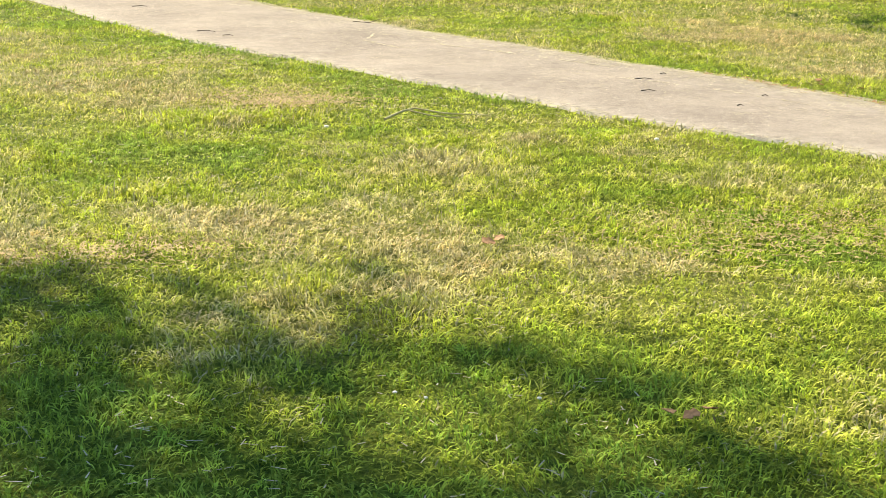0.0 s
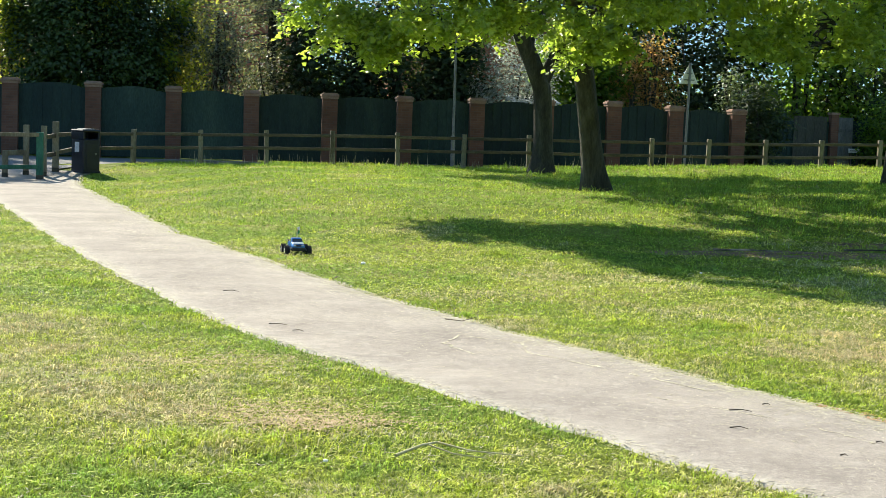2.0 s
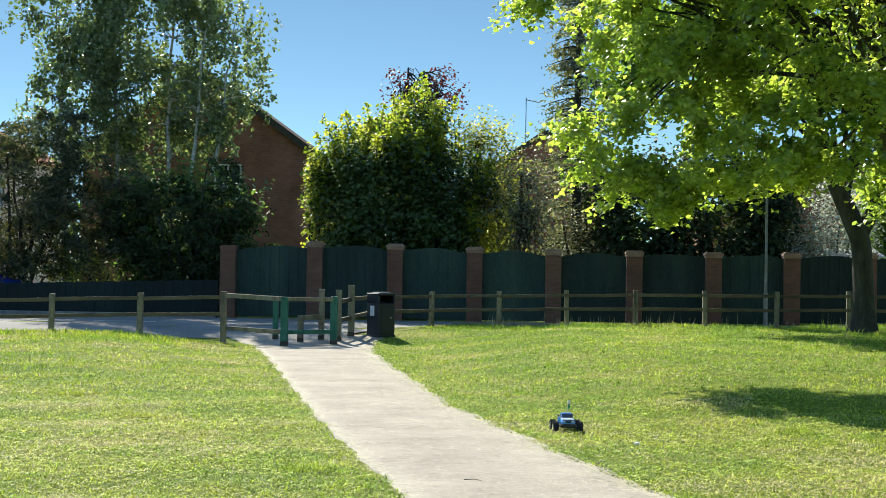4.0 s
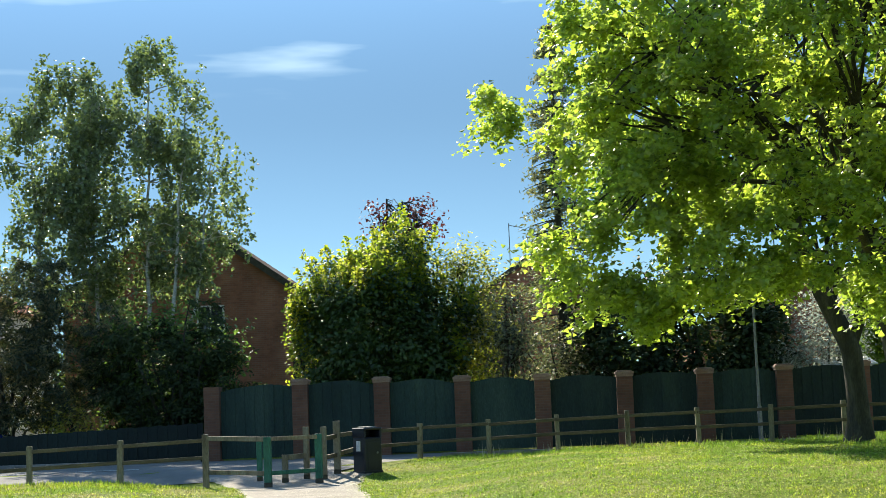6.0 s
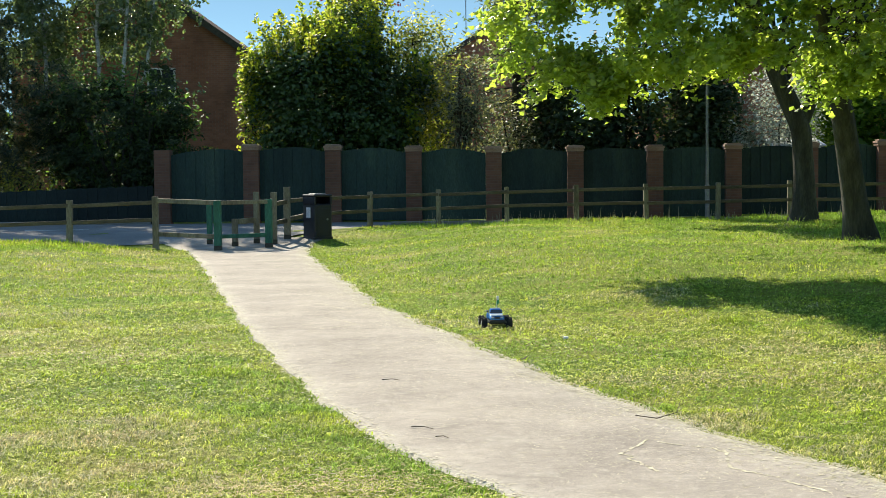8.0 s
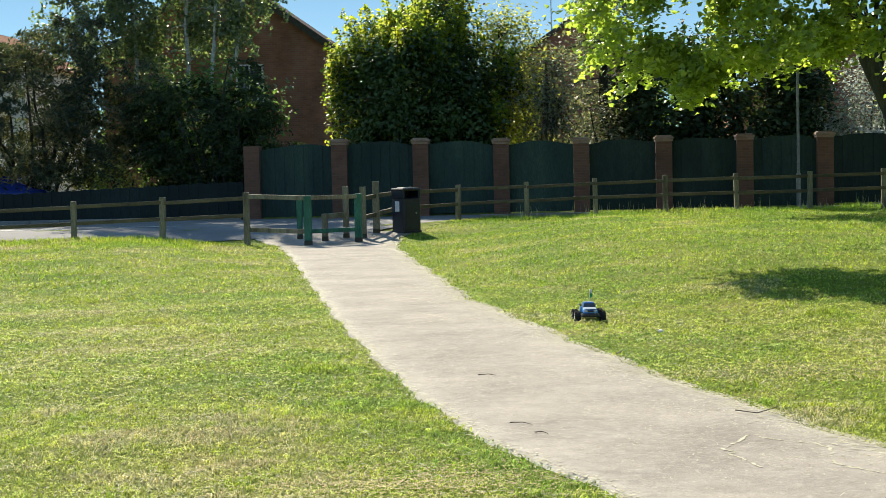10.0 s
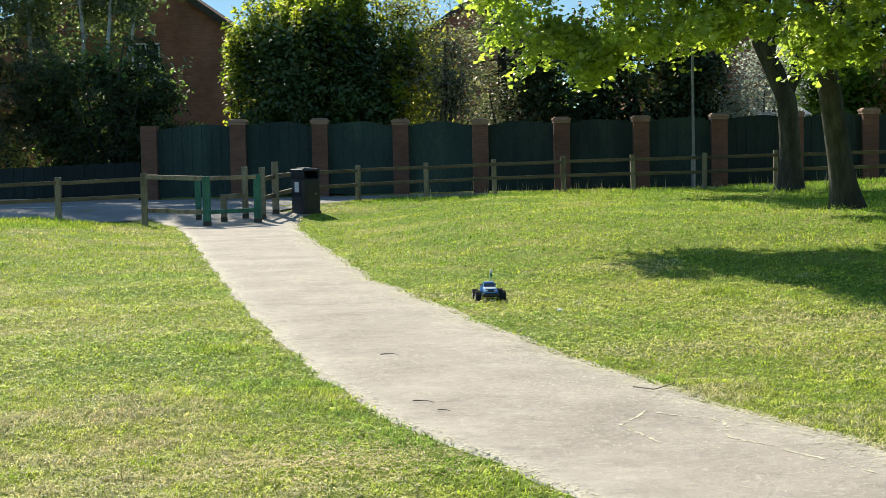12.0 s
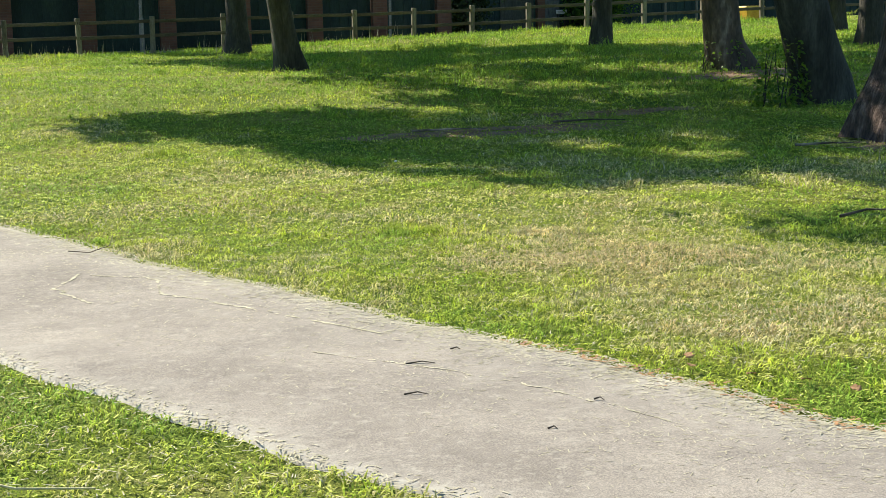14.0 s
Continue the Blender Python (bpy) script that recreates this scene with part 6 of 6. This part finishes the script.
def scatter(n, y0, y1, az0=-38.0, az1=25.0, ex=-1.6, ey=-3.6):
    """Points of the lawn within the part of the park that comes into view."""
    a = np.radians(rng.uniform(az0, az1, n))
    r0, r1 = y0 - ey, y1 - ey
    r = np.sqrt(rng.random(n) * (r1 ** 2 - r0 ** 2) + r0 ** 2)
    x, y = ex - r * np.sin(a), ey + r * np.cos(a)
    off = np.maximum(path_left(y) - x, x - path_right(y))
    edge = 0.02 + 0.05 * lumps(x, y, 9.0) + rng.normal(0, 0.025, n)
    keep = (off > edge) & ~((y > 38.9) | ((x < -8.0) & (y > 32.2)) | ((x < -5.2) & (x > -8.2) & (y > 33.4)) | ((x < -4.6) & (y > 35.0)))
    keep &= rng.random(n) > 0.5 * worn(x, y)
    return x[keep], y[keep]


def blades(name, n, y0, y1, length, width, flop=0.9, az=(-38.0, 25.0), extra=None, material=None, label="", bent=False, eye=(-1.6, -3.6)):
    """Grass blades: single points, or (bent) folded over half-way."""
    x, y = scatter(n, y0, y1, *az, *eye) if extra is None else extra
    k = len(x)
    tuft = 0.90 + 0.32 * lumps(x, y, 2.2) + 0.22 * lumps(y, x, 7.0) + 0.15 * lumps(x + y, y - x, 15.0)
    L = length * np.clip(tuft, 0.4, 2.0) * rng.uniform(0.7, 1.3, k)
    rough_edge = 1 + 1.0 * sm(35.2, 37.6, y) * sm(-4.6, -2.5, x) + 1.2 * sm(27.5, 30.8, y) * sm(0.0, 2.0, path_left(y) - x) + 0.5 * sm(4.5, 7.5, x) * sm(17, 22, y)
    L = L * rough_edge
    a = 2.2 * lumps(x, y, 5.3) + 1.6 * lumps(y + 40, x, 2.3) + rng.normal(0, 1.5, k)
    lean = (0.22 + np.abs(rng.normal(0, flop, k))) / (0.5 + 0.5 * rough_edge)
    d = np.stack([np.cos(a), np.sin(a), 0 * a], 1)
    s = np.stack([-np.sin(a), np.cos(a), 0 * a], 1)
    base = np.stack([x, y, gz(x, y) - 0.004], 1)
    way = (d * lean[:, None] + np.array([0, 0, 1.0])) / np.sqrt(1 + lean ** 2)[:, None]
    w = (width * rng.uniform(0.7, 1.3, k))[:, None] / 2
    if bent:
        mid = base + way * 0.55 * L[:, None]
        lean2 = lean * rng.uniform(1.2, 2.6, k) + rng.uniform(0.1, 0.7, k)
        way2 = (d * lean2[:, None] + np.array([0, 0, 1.0]) * rng.uniform(-0.4, 1.0, k)[:, None]) / np.sqrt(1 + lean2 ** 2)[:, None]
        tip = mid + way2 * 0.55 * L[:, None]
        tip[:, 2] = np.maximum(tip[:, 2], base[:, 2] + 0.006)
        v = np.stack([base, mid + s * w, mid - s * w, tip], 1).reshape(-1, 3)
        o = 4 * np.arange(k)[:, None]
        f = np.stack([o + np.array([[0, 1, 2]]), o + np.array([[2, 1, 3]])], 1).reshape(-1, 3)
    else:
        v = np.stack([base - s * w, base + s * w, base + way * L[:, None]], 1).reshape(-1, 3)
        f = np.arange(3 * k).reshape(-1, 3)
    ob = array_mesh(name, v, f, material or M_grass)
    left, right = path_left(y) - x, x - path_right(y)
    fresh = np.exp(-((left - 0.2) / 0.45) ** 2) * (left > -0.2) * (1 - sm(7, 10, y)) + 0.8 * np.exp(-((right - 0.25) / 0.35) ** 2) * (right > -0.2) * (1 - sm(5, 7, y))
    ob.data.attributes.new("fresh", "FLOAT", "POINT").data.foreach_set("value", np.repeat(fresh, len(v) // max(k, 1)).astype(np.float32))
    return tagged(ob, label or "sunlit lawn grass with green tufts and dry yellow patches", "grass", kind="stuff")


blades("grass_nearest", 190000, -2.0, 3.6, 0.052, 0.0060, 0.95, (-36, 28), bent=True, eye=(-2.6, -5.8))
blades("grass_near", 205000, 3.3, 9.4, 0.050, 0.0074, 1.0, (-34, 26), bent=True, eye=(-2.6, -5.8))
blades("grass_middle", 190000, 9.0, 19.0, 0.052, 0.0125, 1.35, bent=True)
blades("grass_far", 290000, 18.8, 44.0, 0.052, 0.023, 1.3)


def fresh_tufts(n, y0, y1, per, length, width):
    """Small upright bunches of fresh grass that the mower missed."""
    cx, cy = scatter(n, y0, y1, -36, 28, -2.6, -5.8)
    ok = lumps(cx, cy, 0.9) < -0.1
    cx, cy = np.repeat(cx[ok], per), np.repeat(cy[ok], per)
    r = rng.normal(0, 0.045, (2, len(cx)))
    blades("grass_bunches", 0, 0, 0, length, width, 0.35, extra=(cx + r[0], cy + r[1]), bent=True, label="small upright bunches of fresh green lawn grass")


fresh_tufts(1300, -2.0, 4.0, 20, 0.070, 0.0055)
fresh_tufts(900, 4.0, 14.0, 18, 0.040, 0.0075)


# taller tufts in the shade of the grove
def tufts(n, x0, x1, y0, y1, per, length):
    cx, cy = rng.uniform(x0, x1, n), rng.uniform(y0, y1, n)
    ok = (cx > path_right(cy) + 0.6) & (worn(cx, cy) < 0.3)
    cx, cy = np.repeat(cx[ok], per), np.repeat(cy[ok], per)
    r = rng.normal(0, 0.09, (2, len(cx)))
    blades("grass_tufts", 0, 0, 0, length, 0.011, 0.5, extra=(cx + r[0], cy + r[1]), bent=True, label="taller green grass tufts under the trees")


tufts(170, 4.0, 12.0, 9.0, 22.0, 36, 0.15)
tufts(60, 2.0, 14.0, 22.0, 35.0, 42, 0.20)
tufts(40, -3.0, 26.0, 35.5, 37.8, 40, 0.10)


def earth_patch(cx, cy, rx0, ry0, rz_):
    """Trodden bare soil with an uneven outline, lying on the turf."""
    n, rings = 40, 6
    a = np.linspace(0, 2 * np.pi, n, endpoint=False)
    edge = 1 + 0.22 * np.sin(3 * a + cx) + 0.14 * np.sin(7 * a + cy) + 0.08 * np.sin(13 * a)
    P, c, s = [], math.cos(rz_), math.sin(rz_)
    for k in range(1, rings + 1):
        u, v = rx0 * edge * k / rings * np.cos(a), ry0 * edge * k / rings * np.sin(a)
        x, y = cx + c * u - s * v, cy + s * u + c * v
        P.append(np.stack([x, y, gz(x, y) + 0.006 * (1 - (k / rings) ** 3) + 0.001], 1))
    i, j = np.meshgrid(np.arange(rings - 1), np.arange(n), indexing="ij")
    q = np.stack([i * n + j, i * n + (j + 1) % n, (i + 1) * n + (j + 1) % n, (i + 1) * n + j], -1).reshape(-1, 4)
    tagged(array_mesh("bare_earth", np.concatenate(P), q[:, ::-1], M_soil, smooth=True), "trodden bare brown earth under the trees", "earth", kind="structure")


for cx, cy, rx0, ry0 in BARE:
    earth_patch(cx, cy, rx0 * 0.95, ry0 * 0.9, 0.05)

# seed stalks standing along the fence
sx, sy = rng.uniform(-3, 12, 200), rng.uniform(36.8, 38.3, 200)
blades("grass_seed_stalks", 0, 0, 0, 0.16, 0.016, 0.25, extra=(sx, sy), material=M_straw, label="tall dry seeding grass stalks along the fence")


# clippings and straw: a fringe along both edges and loose bits on the tarmac
def straw(name, x, y, z, length, width, label, material=None, category="straw"):
    k = len(x)
    a = rng.uniform(0, np.pi, k)
    d = np.stack([np.cos(a), np.sin(a), rng.normal(0, 0.03, k)], 1) * (length * rng.uniform(0.4, 1.5, k))[:, None] / 2
    s = np.stack([-np.sin(a), np.cos(a), 0 * a], 1) * (width * np.ones(k))[:, None] / 2
    c = np.stack([x, y, z], 1)
    v = np.stack([c - d - s, c - d + s, c + d + s * 0.6, c + d - s * 0.6], 1).reshape(-1, 3)
    tagged(array_mesh(name, v, np.arange(4 * k).reshape(-1, 4), material or M_straw), label, category, kind="stuff")


def on_path(x, y):
    """Height of the path's surface, and of the turf beside it."""
    u = np.clip((x - path_left(y)) / (path_right(y) - path_left(y)), 0, 1)
    return gz(x, y) + 0.0125 + 0.018 * np.sin(np.pi * u) ** 0.5 + 0.004 * lumps(x, y, 2.5)


ey_ = 1.0 + 33 * rng.random(26000) ** 1.7
side = rng.random(26000) < 0.2
ex_ = np.where(side, path_left(ey_) + rng.normal(0.03, 0.045, 26000), path_right(ey_) - np.abs(rng.normal(0, 0.15, 26000)) + 0.07)
straw("straw_fringe", ex_, ey_, on_path(ex_, ey_) + 0.004 * rng.random(26000), 0.030 + 0 * ey_, 0.0038 + 0.0006 * ey_, "dry straw and clippings along the path edges")
ly = 1.0 + 30 * rng.random(20000) ** 1.25
lu = np.where(rng.random(20000) < 0.62, 1 - np.abs(rng.normal(0, 0.26, 20000)), rng.random(20000))
lu = np.clip(lu, 0.02, 0.98)
lx = path_left(ly) + (path_right(ly) - path_left(ly)) * lu
keep = (lumps(lx, ly, 1.6) + 0.5 * lumps(lx, ly, 5.0)) > rng.uniform(-0.6, 0.9, 20000)
lx, ly, lu = lx[keep], ly[keep], lu[keep]
straw("loose_straw", lx, ly, on_path(lx, ly) + 0.001 * rng.random(len(lx)), 0.026 + 0.0006 * ly, 0.0032 + 0.00032 * ly, "loose bits of dry grass scattered on the path")
# clippings lying on the mown lawn
cx_, cy_ = scatter(34000, -2.0, 13.0, -36, 28, -2.6, -5.8)
thick = lumps(cx_, cy_, 0.9) + 0.6 * lumps(cx_, cy_, 3.1) > rng.uniform(-0.9, 1.2, len(cx_))
thick &= ~((cx_ < path_left(cy_)) & (cy_ < 3.5) & (cx_ > -1.6))
cx_, cy_ = cx_[thick], cy_[thick]
straw("lawn_clippings", cx_, cy_, gz(cx_, cy_) + 0.012 + 0.016 * rng.random(len(cx_)), 0.032 + 0.0012 * np.clip(cy_, 0, 13), 0.0048, "pale dry clippings lying on the mown lawn")
mx_, my_ = scatter(24000, 12.0, 27.0)
thick = lumps(mx_, my_, 0.9) + 0.6 * lumps(mx_, my_, 3.1) > rng.uniform(-1.2, 1.4, len(mx_))
mx_, my_ = mx_[thick], my_[thick]
straw("lawn_clippings", mx_, my_, gz(mx_, my_) + 0.016 + 0.02 * rng.random(len(mx_)), 0.04 + 0 * mx_, 0.0095, "pale dry clippings lying on the mown lawn")
# blades bent over the mown turf, the sun on them put into their paleness
M_bent = grainy("sunlit_bent_grass", (0.37, 0.45, 0.065), (0.62, 0.64, 0.17), 3, 0.85, spec=0.1, fine=20, bump=0, world=True)
for count, y0, y1, long_, wide, lift in ((15000, 3.0, 11.0, 0.045, 0.0070, 0.024), (38000, 10.5, 22.0, 0.060, 0.0135, 0.032), (16000, 21.5, 36.0, 0.075, 0.021, 0.034)):
    px_, py_ = scatter(count, y0, y1)
    some = lumps(px_, py_, 1.3) + 0.6 * lumps(px_, py_, 4.7) > rng.uniform(-1.3, 1.0, len(px_))
    px_, py_ = px_[some], py_[some]
    straw("bent_blades", px_, py_, gz(px_, py_) + lift * rng.uniform(0.7, 1.3, len(px_)), long_ + 0 * px_, wide, "bent grass blades tinted as sunlit, lying over the lawn", M_bent, "grass")
# worn dry patches in the lawn
M_dry = grainy("dead_turf", (0.37, 0.26, 0.12), (0.56, 0.42, 0.22), 5, 0.85, fine=30, bump=0, world=True)
dry = []
for cx, cy, rx0, ry0, n in ((-1.52, 4.62, 0.26, 0.13, 1500), (-1.80, 4.98, 0.32, 0.16, 1000), (-2.05, 6.6, 0.55, 0.3, 1500), (-0.25, 0.95, 0.45, 0.25, 1500), (-2.9, 1.35, 0.35, 0.12, 1000), (2.7, 7.2, 0.6, 0.35, 1800), (-4.6, 12.4, 0.7, 0.5, 1400), (1.0, 10.6, 0.6, 0.4, 1300)):
    dry.append(np.stack([cx + rng.normal(0, rx0, n), cy + rng.normal(0, ry0, n)], 1))
dry = np.concatenate(dry)
dry = dry[(dry[:, 0] < path_left(dry[:, 1]) - 0.05) | (dry[:, 0] > path_right(dry[:, 1]) + 0.05)]
straw("dead_turf", dry[:, 0], dry[:, 1], gz(dry[:, 0], dry[:, 1]) + 0.014 + 0.018 * rng.random(len(dry)), 0.038 + 0 * dry[:, 0], 0.0055, "worn patches of dead tan turf in the lawn", M_dry, "turf")
# rank clumps of darker grass
rank = []
for cx, cy in ((-2.15, 4.25), (-1.85, 4.15), (-7.4, 17.8), (-3.2, 11.0), (-5.85, 15.2), (-3.2, 8.7), (-1.2, 2.6), (-2.6, 2.4), (3.1, 13.2), (1.4, 14.6), (2.2, 8.6)):
    rank.append(np.stack([cx + rng.normal(0, 0.16, 420), cy + rng.normal(0, 0.11, 420)], 1))
rank = np.concatenate(rank)
blades("grass_clumps", 0, 0, 0, 0.085, 0.008, 0.4, extra=(rank[:, 0], rank[:, 1]), bent=True, label="rank clumps of longer darker grass in the lawn")
# dead leaves and bark bits on the bare earth under the trees
lit = []
for cx, cy, rx0, ry0 in BARE:
    lit.append(np.stack([cx + rng.normal(0, 0.55 * rx0, 500), cy + rng.normal(0, 0.6 * ry0, 500)], 1))
lit = np.concatenate(lit)
straw("leaf_litter", lit[:, 0], lit[:, 1], gz(lit[:, 0], lit[:, 1]) + 0.012 + 0.02 * rng.random(len(lit)), 0.05 + 0 * lit[:, 0], 0.022, "brown dead leaves and bark bits on bare earth", M_dead, "leaf litter")
# a thicker drift of clippings inside the outer edge of the bend
dy = rng.uniform(3.2, 9.0, 1500)
du = np.clip(1 - np.abs(rng.normal(0.05, 0.15, 1500)), 0.05, 0.985)
dx_ = path_left(dy) + (path_right(dy) - path_left(dy)) * du
straw("straw_drift", dx_, dy, on_path(dx_, dy) + 0.001 * rng.random(1500), 0.030 + 0 * dx_, 0.0042, "drift of pale dry clippings on the path")
# dead leaves gathered against the grass where the path leaves the grove
ky = rng.uniform(2.6, 5.2, 260)
kx = path_right(ky) + rng.normal(0.0, 0.05, 260)
straw("edge_litter", kx, ky, gz(kx, ky) + 0.012 + 0.012 * rng.random(260), 0.035 + 0 * kx, 0.015, "brown dead leaves along the path edge", M_dead, "leaf litter")
# straw gathered in cracks of the tarmac, in thin uneven ribbons
crack_v, crack_f, made_v = [], [], 0
for pts in ([(-0.18, 7.85), (-0.45, 7.34), (-0.38, 7.2), (-0.25, 6.86)], [(-0.16, 7.76), (0.12, 7.45), (0.21, 6.81), (0.45, 6.35), (0.95, 5.55)], [(0.55, 5.3), (0.95, 4.75), (1.30, 4.1), (1.5, 3.6)], [(-2.9, 15.6), (-2.5, 14.8), (-2.8, 14.3)], [(-3.4, 17.6), (-2.9, 17.2), (-2.7, 16.5)]):
    P = np.array(pts)
    u = np.linspace(0, len(P) - 1, 60 * (len(P) - 1) + 1)
    line = np.stack([np.interp(u, np.arange(len(P)), P[:, k]) for k in range(2)], 1)
    line += np.cumsum(rng.normal(0, 0.006, line.shape), 0) * np.sin(np.pi * u / u[-1])[:, None] + rng.normal(0, 0.002, line.shape)
    T = np.gradient(line, axis=0)
    N = np.stack([-T[:, 1], T[:, 0]], 1) / (np.linalg.norm(T, axis=1, keepdims=True) + 1e-9)
    half = 0.5 * np.clip(rng.normal(0.015, 0.004, len(u)) + 0.006 * np.sin(0.35 * np.arange(len(u))), 0.003, 0.03)[:, None] * (1.0 if pts[0][1] > 7 else 0.5)
    for side_line in (line - N * half, line + N * half):
        crack_v.append(np.concatenate([side_line, (on_path(side_line[:, 0], side_line[:, 1]) + 0.002)[:, None]], 1))
    k = np.arange(len(u) - 1)
    kept = (rng.random(len(k)) < 0.45) | (np.sin(0.12 * k + 3 * pts[0][0]) > 0.0)
    crack_f.append((made_v + np.stack([k, k + 1, k + 1 + len(u), k + len(u)], 1))[kept])
    made_v += 2 * len(u)
tagged(array_mesh("crack_straw", np.concatenate(crack_v), np.concatenate(crack_f), M_straw), "straw caught in cracks of the path", "straw", kind="stuff")
